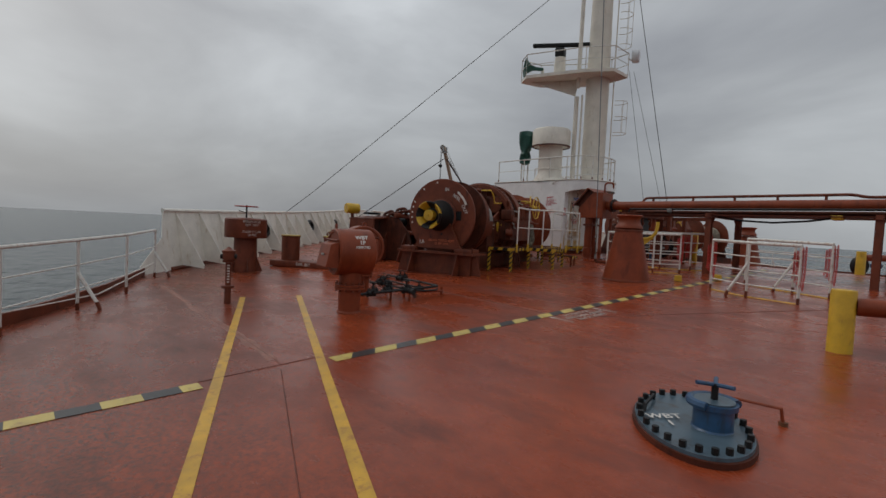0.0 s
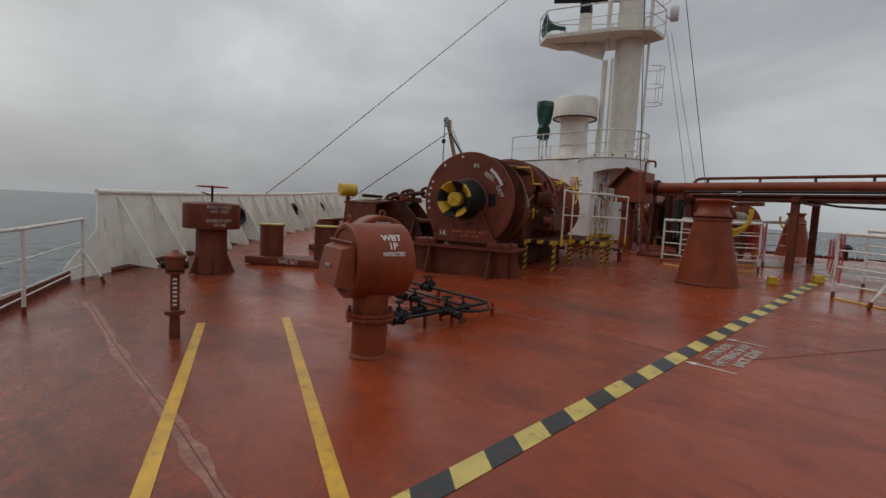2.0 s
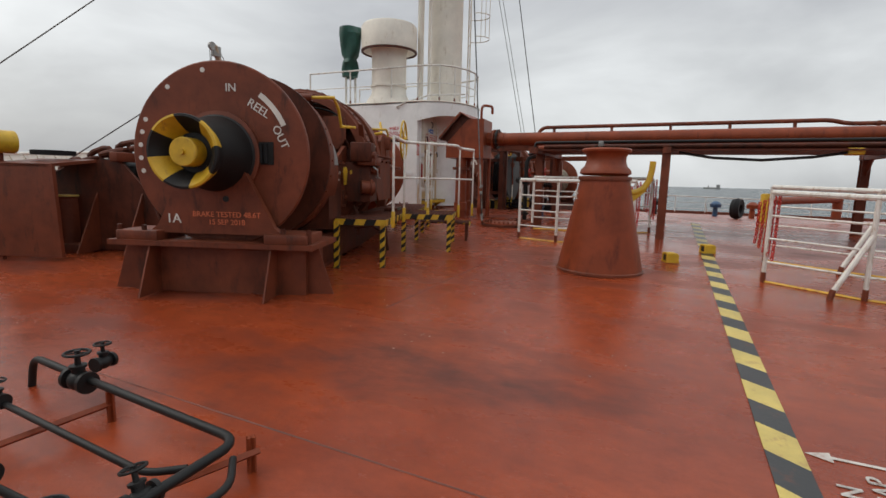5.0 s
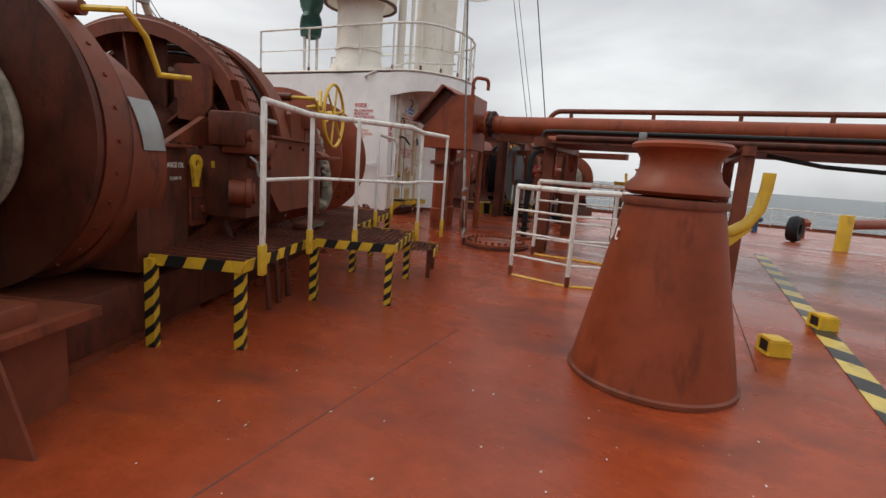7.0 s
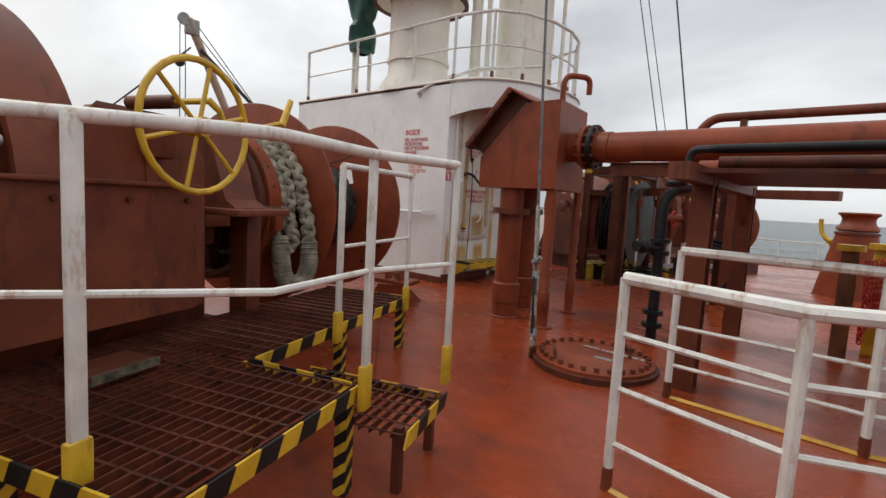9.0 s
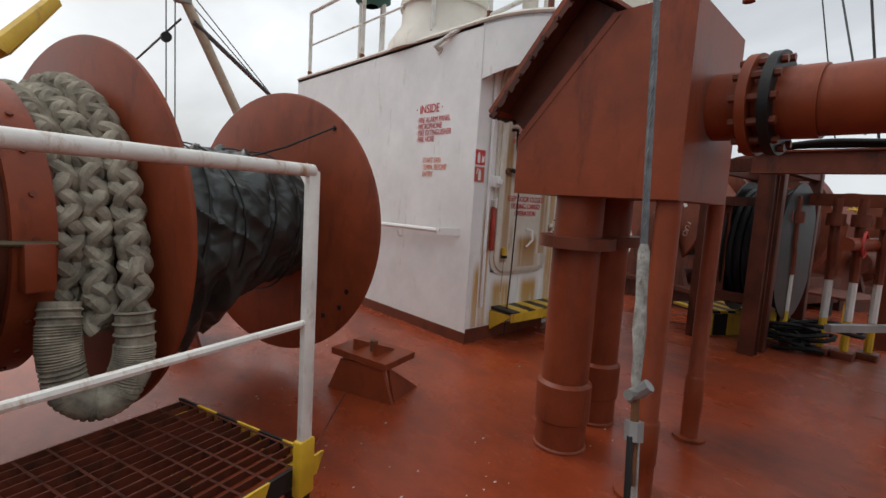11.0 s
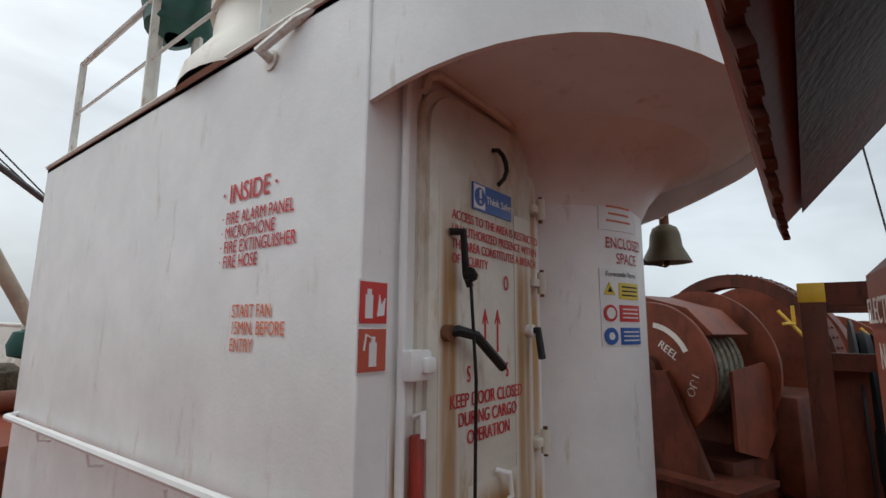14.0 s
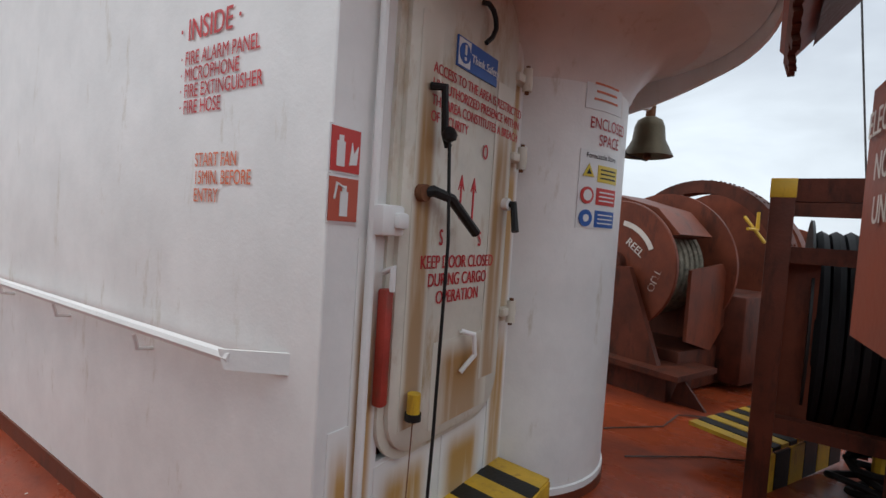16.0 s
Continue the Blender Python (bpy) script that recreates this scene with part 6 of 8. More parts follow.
    for a in range(22, 382, 60):
        d = AV * math.cos(radians(a)) + UPZ * math.sin(radians(a))
        o = AX.cross(d)
        c = W(3.00, 0, ZC)
        part("ring_spoke", B().prism([c + d * 0.36 - o * 0.20, c + d * 0.36 + o * 0.20, c + d * 1.06 + o * 0.30, c + d * 1.06 - o * 0.30], AX * 0.03), MACH_DARK, t)
        part("spoke_rib", B().prism([c + d * 0.36 - o * 0.012, c + d * 0.36 + o * 0.012, c + d * 1.06 + o * 0.012, c + d * 1.06 - o * 0.012], -AX * 0.20), MACH, t)
    part("wheel_hub", B().lathe(W(2.71, 0, ZC), AX, [(0.16, 0), (0.30, 0), (0.32, 0.03), (0.40, 0.26), (0.40, 0.34), (0.16, 0.34)], 36), MACH_DARK, t)
    part("shaft", B().cyl(W(0.2, 0, ZC), WI(8.1, 0, ZC), 0.16, seg=20), MACH_DARK, t)
    part("cable_lifter", B().lathe(W(3.08, 0, ZC), AX, [(0.3, 0), (0.75, 0), (0.8, 0.04), (0.52, 0.1), (0.48, 0.15), (0.52, 0.2), (0.8, 0.26), (0.75, 0.3), (0.3, 0.3)], 40), MACH_DARK, t)
    part("gear_wheel", B().lathe(W(3.40, 0, ZC), AX, [(0.3, 0), (0.80, 0), (0.82, 0.03), (1.02, 0.03), (1.03, 0), (1.14, 0), (1.16, 0.02), (1.16, 0.22), (1.14, 0.24), (0.3, 0.24)], 90), MACH, t)
    part("gear_guard", B().ring(W(3.36, 0, ZC), AX, 1.21, 1.17, 0.32, 80), MACH, t)
    for r_ in (0.98, 1.05, 1.11):
        part("grease_hose", B().tube([W(3.35, 0, ZC) + (-AV * math.cos(radians(a)) + UPZ * math.sin(radians(a))) * r_ for a in range(18, 118, 5)], 0.018, 6), BLACK, t)
    # lever box with its end plate over the platform
    part("lever_box", B().prism([W(2.75, -0.74, 2.73), W(2.75, -0.74, 2.53), W(2.74, -0.70, 2.44), W(2.72, -0.42, 2.44), W(2.72, -0.42, 2.73)], AX * 0.42), MACH, t)
    part("box_shield", B().prism([W(2.71, -0.80, 2.67), W(2.70, -0.76, 2.74), W(2.68, -0.48, 2.74), W(2.68, -0.48, 2.24), W(2.70, -0.68, 2.22), W(2.71, -0.80, 2.38)], AX * 0.03), MACH, t)
    part("lever", B().tube([W(2.81, -0.72, 2.47), W(2.80, -0.80, 2.33), W(2.87, -0.82, 2.24)], 0.014, 6), MACH_DARK, t)
    part("brass_plate", B().box(W(2.96, -0.62, 2.76), (0.30, 0.14, 0.02), m=AXR, bevel=0.004), NET, t, "dull greased wear plate")
    part("valve_block", B().box(W(2.50, -1.14, 2.16), (0.30, 0.34, 0.30), m=AXR, bevel=0.025), MACH_DARK, t)
    part("valve_cap", B().cyl(W(2.43, -1.30, 2.11), W(2.42, -1.37, 2.11), 0.06, seg=14), MACH, t)
    part("valve_step", B().box(W(2.62, -1.22, 2.02), (0.46, 0.30, 0.14), m=AXR, bevel=0.02), MACH, t)
    for u, r_ in ((2.58, 0.062), (2.78, 0.07)):
        part("cover_cap", B().lathe(W(u, -1.27, 1.88), -AV, [(0, 0), (r_, 0), (r_, 0.05), (r_ * 0.7, 0.06), (r_ * 0.7, 0.10), (0, 0.10)], 18), MACH, t)
        for k in range(6):
            q = W(u, -1.315, 1.88) + (AX * math.cos(k * 1.047) + UPZ * math.sin(k * 1.047)) * r_ * 0.85
            part("cap_bolt", B().cyl(q, q - AV * 0.02, 0.010, seg=6), MACH_DARK, t)
    part("housing", B().prism([W(2.48, -1.26, 1.37), W(2.98, -1.26, 1.37), W(2.98, -1.26, 2.00), W(2.50, -1.26, 2.00), W(2.46, -1.26, 1.91)], AV * 0.6), MACH_DARK, t)
    part("pump", B().lathe(W(2.44, -1.12, 1.60), (-AV * 0.9 + AX * 0.43), [(0, 0), (0.11, 0), (0.11, 0.14), (0.135, 0.145), (0.135, 0.19), (0.10, 0.195), (0.10, 0.22), (0, 0.22)], 20), MACH, t)
    part("oil_pipe", B().tube([W(2.42, -1.33, 1.93), W(2.40, -1.40, 1.88), W(2.43, -1.40, 1.77), W(2.58, -1.40, 1.75), W(2.60, -1.33, 1.77)], 0.012, 6), GREYM, t)
    part("drain_pipe", B().tube([W(2.66, -0.95, 1.30), W(2.66, -1.02, 1.12), W(2.66, -1.02, 0.80)], 0.03, 8), MACH_DARK, t)
    for u in (2.5, 2.72, 2.95):
        part("bent_pipe", B().tube([W(u, -1.0, 0.95), W(u + 0.04, -1.28, 0.98), W(u + 0.07, -1.42, 0.90), W(u + 0.08, -1.45, dz(11) + 0.0)], 0.026, 8), MACH_DARK, t)
    part("side_plate", B().prism([W(2.95, -1.24, 1.65), W(3.25, -1.24, 1.36), W(4.32, -1.24, 1.36), W(4.32, -1.24, 2.13), W(2.95, -1.24, 2.13)], AV * 0.05), MACH, t)
    part("case_cheek", B().prism([W(3.62, -1.20, 2.12), W(3.58, -1.20, 2.42), W(3.70, -1.20, 2.53), W(4.28, -1.20, 2.53), W(4.42, -1.20, 2.30), W(4.42, -1.20, 1.36), W(3.62, -1.20, 1.36)], AV * 0.05), MACH, t)
    part("plate_rim", B().box(W(3.64, -1.22, 2.14), (1.38, 0.12, 0.025), m=AXR, bevel=0.005), MACH, t)
    part("spindle_bar", B().cyl(W(2.89, -1.14, 2.30), W(3.33, -1.14, 2.30), 0.026, seg=12), GREYM, t)
    part("arm_plate", B().prism([W(2.94, -1.10, 2.13), W(3.09, -1.10, 2.13), W(2.72, -1.10, 2.61), W(2.63, -1.10, 2.61)], AV * 0.08), MACH, t)
    for k in range(4):
        part("plate_bolt", B().cyl(W(3.10 + k * 0.38, -1.24, 2.05), W(3.10 + k * 0.38, -1.265, 2.05), 0.018, seg=6), MACH_DARK, t)
    part("motor_housing", B().lathe(W(3.75, -0.3, 1.4), AX, [(0, 0), (0.5, 0), (0.52, 0.04), (0.52, 0.75), (0.4, 0.85), (0, 0.86)], 32), MACH_DARK, t)
    fb_ = part("foot_box", B().box(W(3.62, -1.42, 1.20), (0.36, 0.24, 0.06), m=AXR, bevel=0.01), MACH_DARK, t)
    part("box_edge", B().box(W(3.62, -1.545, 1.21), (0.36, 0.012, 0.045), m=AXR), NET, fb_, "worn yellow edge")
    case = part("gear_case_two", B().prism([W(4.72, 0.95, 1.95), W(4.72, -1.18, 1.95), W(4.72, -1.18, 2.0), W(4.72, -1.08, 2.06), W(4.72, -0.90, 2.60), W(4.72, 0.25, 2.78), W(4.72, 0.95, 2.4)], AX * 0.32), MACH, t)
    part("case_flange", B().box(W(4.90, -0.55, 1.97), (0.56, 1.50, 0.05), m=AXR, bevel=0.01), MACH, t)
    part("case_lower", B().box(W(4.88, 0.10, 1.20), (0.46, 1.2, 1.46), m=AXR, bevel=0.02), MACH_DARK, t)
    part("case_leg", B().box(W(5.13, -0.90, 1.36), (0.16, 0.18, 1.2), m=AXR, bevel=0.01), MACH, t)
    part("case_foot", B().box(W(5.18, -0.88, 0.80), (0.44, 0.40, 0.10), m=AXR, bevel=0.015), MACH_DARK, t)
    for z, v in ((2.42, -0.74), (2.12, -0.86)):
        part("case_handle", B().tube([W(5.04, v - 0.1, z), W(5.09, v - 0.1, z), W(5.09, v + 0.14, z + 0.02), W(5.04, v + 0.14, z + 0.02)], 0.012, 6), BLACK, case)
    for i in range(6):
        p = W(5.03, -1.02 + i * 0.028, 2.14 + i * 0.085)
        part("case_bolt", B().cyl(p, p + AX * 0.03, 0.02, seg=6), MACH_DARK, case)
    part("bearing_arm", B().box(W(5.45, -0.25, ZC - 0.12), (0.75, 0.18, 0.16), m=AXR, bevel=0.02), MACH, t)
    part("bearing_block", B().box(W(5.3, 0, ZC - 0.1), (0.35, 0.5, 0.55), m=AXR, bevel=0.05), MACH_DARK, t)
    # pedestal below
    part("bed", B().box(W(3.2, 0.0, 0.72), (4.6, 1.7, 0.42), m=AXR, bevel=0.03), MACH_DARK, t)
    part("bed", B().box(W(1.7, 0.05, 0.52), (1.6, 1.7, 0.24), m=AXR, bevel=0.02), MACH, t)
    # handwheel and crank handles
    hwc = Vector((12.88, 10.18, 2.47))
    hwp = part("handwheel", B().tube([hwc + (AX * math.cos(i * math.pi / 14) + UPZ * math.sin(i * math.pi / 14)) * 0.36 for i in range(28)], 0.019, 8, closed=True), YELLOW, t, "yellow spoked handwheel")
    for k in range(3):
        a = k * math.pi / 3 + 0.3
        d = AX * math.cos(a) + UPZ * math.sin(a)
        part("spoke", B().tube([hwc + d * 0.355, hwc + d * 0.05], 0.013, 6).tube([hwc - d * 0.05, hwc - d * 0.355], 0.013, 6), YELLOW, hwp)
    part("wheel_boss", B().cyl(hwc - AV * 0.05, hwc + AV * 0.07, 0.055, seg=14), YELLOW, hwp)
    part("wheel_shaft", B().tube([hwc - AV * 0.08, hwc + AV * 0.62], 0.028, 8), MACH_DARK, t)
    part("wheel_bearing", B().box(hwc + AV * 0.36 - UPZ * 0.06, (0.16, 0.22, 0.24), m=AXR, bevel=0.02), MACH, t)
    part("bearing_stand", B().box(hwc + AV * 0.38 - UPZ * 0.20, (0.10, 0.10, 0.30), m=AXR), MACH, t)
    part("brake_lever", B().tube([W(5.72, -0.56, 2.72), W(5.72, -0.77, 2.75), W(5.93, -0.69, 3.0)], 0.030, 8), YELLOW, t, "yellow brake lever")
    for c, r2 in ((W(1.35, -0.72, 2.82), 0.32), (W(4.55, -0.80, 2.72), 0.14)):
        cr = part("crank_screw", B().cyl(c + AV * 0.45, c, 0.05, seg=12), MACH, t)
        part("crank", B().tube([c + AV * 0.05, c - AV * 0.30, c - AV * 0.32 - UPZ * r2 * 0.4 + AX * r2 * 0.5, c - AV * 0.32 - UPZ * r2 * 1.1 + AX * r2 * 0.9, c - AV * 0.50 - UPZ * r2 * 1.1 + AX * (r2 * 0.9 + 0.1)], 0.022, 8), YELLOW, cr, "yellow crank handle")
    # rope drum near the platform's end
    part("brake_dish", B().lathe(WI(5.70, 0, ZC), AX, [(0.70, 0), (0.745, 0), (0.76, 0.015), (0.76, 0.05), (0.745, 0.06), (0.745, 0.30), (0.2, 0.32), (0.2, 0.28), (0.69, 0.26), (0.70, 0)], 72), MACH_DARK, t, "open dark brake drum")
    part("dish_hub", B().lathe(WI(5.62, 0, ZC), AX, [(0.16, 0), (0.24, 0), (0.26, 0.04), (0.30, 0.34), (0.16, 0.36)], 32), MACH_DARK, t)
    for a in range(30, 390, 60):
        d = AV * math.cos(radians(a)) + UPZ * math.sin(radians(a))
        part("dish_rib", B().prism([WI(5.96, 0, ZC) + d * 0.26, WI(5.96, 0, ZC) + d * 0.69, WI(5.86, 0, ZC) + d * 0.69, WI(5.74, 0, ZC) + d * 0.26], AX.cross(d) * 0.02), MACH_DARK, t)
    part("brake_band", B().ring(WI(5.80, 0, ZC), AX, 0.785, 0.75, 0.17, 72), RED, t)
    for i in range(24):
        a = radians(i * 15)
        d = AV * math.cos(a) + UPZ * math.sin(a)
        p = WI(5.885, 0, ZC) + d * 0.783
        part("band_rivet", B().cyl(p, p + d * 0.014, 0.015, seg=6), MACH, t)
    part("band_lug", B().box(WI(5.88, -0.80, ZC - 0.12), (0.12, 0.08, 0.22), m=AXR, bevel=0.01), RED, t)
    part("band_rod", B().cyl(WI(5.30, -0.80, ZC + 0.02), WI(5.95, -0.82, ZC - 0.02), 0.016, seg=8), BRASS, t)
    part("drum_flange", B().lathe(WI(6.39, 0, ZC - 0.02), AX, [(0.3, 0), (1.12, 0), (1.135, 0.01), (1.135, 0.035), (1.12, 0.045), (0.3, 0.045)], 96), RED, t)
    part("barrel", B().lathe(WI(6.1, 0, ZC), AX, [(0.34, 0), (0.34, 1.93)], 40), MACH_DARK, t)
    # outer flange with a four-cornered lightening hole beside the barrel
    na = 96
    vs, fs = [], []

    def fp_(r, i, s):
        a_ = 2 * math.pi * i / na
        vs.append(WI(7.96 + 0.045 * s, -r * math.cos(a_), ZC - 0.02 + r * math.sin(a_)))
        return len(vs) - 1

    radii = (0.15, 0.36, 0.70, 1.12, 1.135)
    h0, h1, hm = 10, 20, 15
    for s in (0, 1):
        grid = [[fp_(r, i, s if r < 1.13 else s * 0.5 + 0.25) for i in range(na)] for r in radii]
        dia = [fp_(0.40, hm, s), fp_(0.53, h0 + 0.5, s), fp_(0.66, hm, s), fp_(0.52, h1 - 0.5, s)]
        for q in range(4):
            for i in range(na):
                if q == 1 and h0 <= i < h1:
                    continue
                k = (i + 1) % na
                fs.append((grid[q][i], grid[q][k], grid[q + 1][k], grid[q + 1][i]))
        fs.append(tuple(grid[1][h0:hm + 1]) + (dia[0], dia[1], dia[2]) + tuple(grid[2][hm:h0 - 1:-1]))
        fs.append(tuple(grid[1][hm:h1 + 1]) + tuple(grid[2][h1:hm - 1:-1]) + (dia[2], dia[3], dia[0]))
        if s == 0:
            g0, d0_ = grid, dia
    for i in range(na):
        fs.append((g0[4][i], g0[4][(i + 1) % na], grid[4][(i + 1) % na], grid[4][i]))
    for i in range(4):
        fs.append((d0_[i], d0_[(i + 1) % 4], dia[(i + 1) % 4], dia[i]))
    part("drum_flange", B().add(vs, fs), RED, t)
    for a, z in ((51, 1.03), (148, 0.98), (-32, 0.99), (-41, 1.02), (-52, 0.97)):
        p = WI(7.956, -z * math.cos(radians(a)), ZC + z * math.sin(radians(a)))
        part("flange_hole", B().cyl(p, p + AX * 0.003, 0.022, seg=14), BLACK, t)
    for v in (-0.15, 0.05, 0.25):
        pp = WI(6.387, v, ZC - 1.03)
        part("flange_hole", B().cyl(pp, pp - AX * 0.003, 0.03, seg=12), PAPER, t)
    # end support under the inner flange
    def E_(u, v, z):
        return WI(u - 0.35, v + math.copysign(0.45, v), z)

    for s in (-1, 1):
        d1 = dz(15.8)
        part("end_foot", B().prism([E_(8.12, s * 0.95, d1 + 0.28), E_(8.12, s * 0.42, d1 + 0.31), E_(8.52, s * 0.42, d1 + 0.31), E_(8.52, s * 0.95, d1 + 0.28)], (0, 0, 0.05)), RED, t)
        part("end_leg", B().prism([E_(8.14, s * 0.9, d1 + 0.28), E_(8.14, s * 1.02, d1 - 0.02), E_(8.14, s * 0.36, d1 - 0.02), E_(8.14, s * 0.5, d1 + 0.28)], AX * 0.03), RED, t)
        part("end_leg", B().prism([E_(8.2, s * 0.92, d1 + 0.28), E_(8.62, s * 1.0, d1 - 0.02), E_(8.2, s * 1.0, d1 - 0.02)], AV * 0.025), RED, t)
        part("foot_lug", B().prism([E_(8.2, s * 0.6, d1 + 0.33), E_(8.48, s * 0.6, d1 + 0.33), E_(8.2, s * 0.6, d1 + 0.44)], AV * 0.03).prism([E_(8.2, s * 0.8, d1 + 0.33), E_(8.48, s * 0.8, d1 + 0.33), E_(8.2, s * 0.8, d1 + 0.44)], AV * 0.03), RED, t)
        part("foot_bolt", B().cyl(E_(8.3, s * 0.7, d1 + 0.30), E_(8.3, s * 0.7, d1 + 0.43), 0.035, seg=6), RUST, t)
    return t


windlass()

# ---------------------------------------------------------------- mooring rope and tarpaulin on the inner drum


def braided(name, path, r, parent_t, strands=4, pitch=0.27):
    """Thick plaited rope: strands crossing each other along a path."""
    path = [Vector(q) for q in path]
    acc = []
    for p, q in zip(path, path[1:]):
        n = max(2, int((q - p).length / 0.014))
        acc += [p + (q - p) * (i / n) for i in range(n)]
    acc.append(path[-1])
    for k in range(strands):
        hand = 1 if k % 2 else -1
        ph = 2 * math.pi * (k // 2) / (strands / 2) + (0.6 if k % 2 else 0)
        pts, s = [], 0.0
        for i, q in enumerate(acc):
            d = (acc[min(i + 1, len(acc) - 1)] - acc[max(i - 1, 0)]).normalized()
            x = d.cross(Vector((0.31, 0.2, 0.93)))
            x = x.normalized() if x.length > 1e-3 else d.orthogonal()
            y = d.cross(x)
            a = hand * 2 * math.pi * s / pitch + ph
            w = 1 + 0.17 * hand * math.cos(2 * a)
            pts.append(q + (x * math.cos(a) + y * math.sin(a)) * r * 0.55 * w)
            if i < len(acc) - 1:
                s += (acc[i + 1] - q).length
        part("strand", B().tube(pts, r * 0.47, 8), ROPE, parent_t)


rope = thing("mooring_rope", WI(6.12, -0.6, ZC), "thick plaited white mooring rope looped on the drum", "rope")


def loop(u0, u1, a0, a1, R, n=18):
    return [WI(u0 + (u1 - u0) * i / n, -R * math.cos(radians(a0 + (a1 - a0) * i / n)), ZC + R * math.sin(radians(a0 + (a1 - a0) * i / n))) for i in range(n + 1)]


braided("rope", loop(6.02, 6.04, 150, -28, 0.70), 0.078, rope)
braided("rope", loop(6.20, 6.16, 140, -10, 0.72) + [WI(6.14, -0.80, ZC - 0.30), WI(6.12, -0.78, ZC - 0.46)], 0.075, rope)
braided("rope", loop(6.28, 6.28, 130, 5, 0.80) + [WI(6.25, -0.90, ZC - 0.15), WI(6.22, -0.94, ZC - 0.38)], 0.075, rope)
eye = [WI(6.22, -0.94, ZC - 0.36), WI(6.21, -0.96, ZC - 0.60), WI(6.15, -0.93, ZC - 0.76), WI(6.06, -0.88, ZC - 0.80), WI(5.97, -0.83, ZC - 0.72), WI(5.95, -0.80, ZC - 0.5), WI(5.98, -0.76, ZC - 0.3)]
part("served_eye", B().tube(bendy(eye, 0.1), 0.085, 14), ROPE, rope, "whipped rope eye")
wr_ = B()
ev = bendy(eye, 0.1)
for i in range(len(ev) - 1):
    for k in range(3):
        p = ev[i] + (ev[i + 1] - ev[i]) * (k / 3)
        d = (ev[i + 1] - ev[i])
        if d.length < 1e-4:
            continue
        d.normalize()
        o = d.orthogonal().normalized()
        q = d.cross(o)
        wr_.tube([p + (o * math.cos(j * math.pi / 6) + q * math.sin(j * math.pi / 6)) * 0.087 for j in range(12)], 0.009, 4, closed=True)
tagged(part("whipping", wr_, ROPE, rope), kind="stuff")
for k in range(6):
    part("rope_turn", B().lathe(WI(5.96 + k * 0.06, 0, ZC), AX, [(0.5, 0), (0.62, 0.015), (0.635, 0.03), (0.62, 0.045), (0.5, 0.06)], 40), ROPE, rope)

tp = thing("tarpaulin", WI(7.2, 0, ZC), "wrinkled black tarpaulin wrapped round the rope drum", "tarpaulin")
nu, na = 140, 220
vs, fs = [], []
for i in range(nu + 1):
    u = 6.44 + 1.51 * i / nu
    for j in range(na):
        a = 2 * math.pi * j / na
        p = Vector((u * 2.2, math.cos(a) * 1.6, math.sin(a) * 1.6))
        n1 = noise.noise(p * 1.6)
        n2 = noise.noise(Vector((u * 7.5 + 0.8 * math.sin(3 * a), math.cos(a) * 2.0, math.sin(a) * 2.0)))
        n3 = abs(noise.noise(Vector((u * 5, math.cos(a) * 6 + u, math.sin(a) * 6))))
        n4 = noise.noise(Vector((u * 11 + 2.2 * a, math.cos(a) * 3, math.sin(a) * 3 + u * 4)))
        r = 0.555 + 0.035 * n1 + 0.03 * n2 + 0.02 * n3 + 0.008 * n4
        w1 = 1 - abs(noise.noise(Vector((u * 3.4 + 0.9 * math.sin(2 * a), math.cos(a) * 1.3, math.sin(a) * 1.3 + 0.6 * u))))
        w2 = 1 - abs(noise.noise(Vector((u * 6.0 - 1.3 * math.cos(3 * a), math.cos(a) * 2.0 + 3, math.sin(a) * 2.0))))
        r += 0.045 * w1 ** 4 + 0.020 * w2 ** 4 - 0.03
        r -= 0.07 * max(0.0, (u - 7.55) / 0.4)
        for c in (6.66, 6.95, 7.12, 7.42, 7.72):
            r -= 0.020 * math.exp(-((u - c - 0.03 * math.sin(2 * a)) / 0.022) ** 2)
        sag = 0.0
        if math.sin(a) < -0.3 and u < 7.5:
            sag = (-(math.sin(a)) - 0.3) * 0.72 * (0.6 + 0.8 * noise.noise(Vector((u * 6, 3, a * 0.7)))) * min(1, (7.5 - u) * 3)
        q = WI(u, -r * math.cos(a), ZC + r * math.sin(a) - max(0, sag))
        vs.append(q)
for i in range(nu):
    for j in range(na):
        k = (j + 1) % na
        fs.append((i * na + j, i * na + k, (i + 1) * na + k, (i + 1) * na + j))
part("sheet", B().add(vs, fs), TARP, tp)
for c, sk_ in ((6.66, 0.05), (6.95, -0.07), (7.12, 0.09), (7.42, -0.05), (7.72, 0.04)):
    part("lashing", B().tube([WI(c + sk_ * math.sin(a + c * 3) + 0.03 * math.sin(2 * a), -0.578 * math.cos(a), ZC + 0.578 * math.sin(a)) for a in [i * math.pi / 24 for i in range(48)]], 0.007, 5, closed=True), BLACK, tp)
part("tie_line", B().tube([WI(7.50, -0.2, ZC + 0.52), WI(7.70, -0.38, ZC + 0.62), WI(7.94, -0.65, ZC + 0.80), WI(8.02, -0.66, ZC + 0.82)], 0.008, 5), BLACK, tp)
part("tie_tail", B().tube([WI(8.02, -0.65, ZC + 0.82), WI(8.03, -0.69, ZC + 0.76), WI(8.03, -0.68, ZC + 0.68)], 0.010, 5), BLACK, tp)
part("tie_end", B().tube([WI(8.03, -0.68, ZC + 0.68), WI(8.03, -0.66, ZC + 0.62), WI(8.03, -0.64, ZC + 0.56)], 0.014, 6), NET, tp)

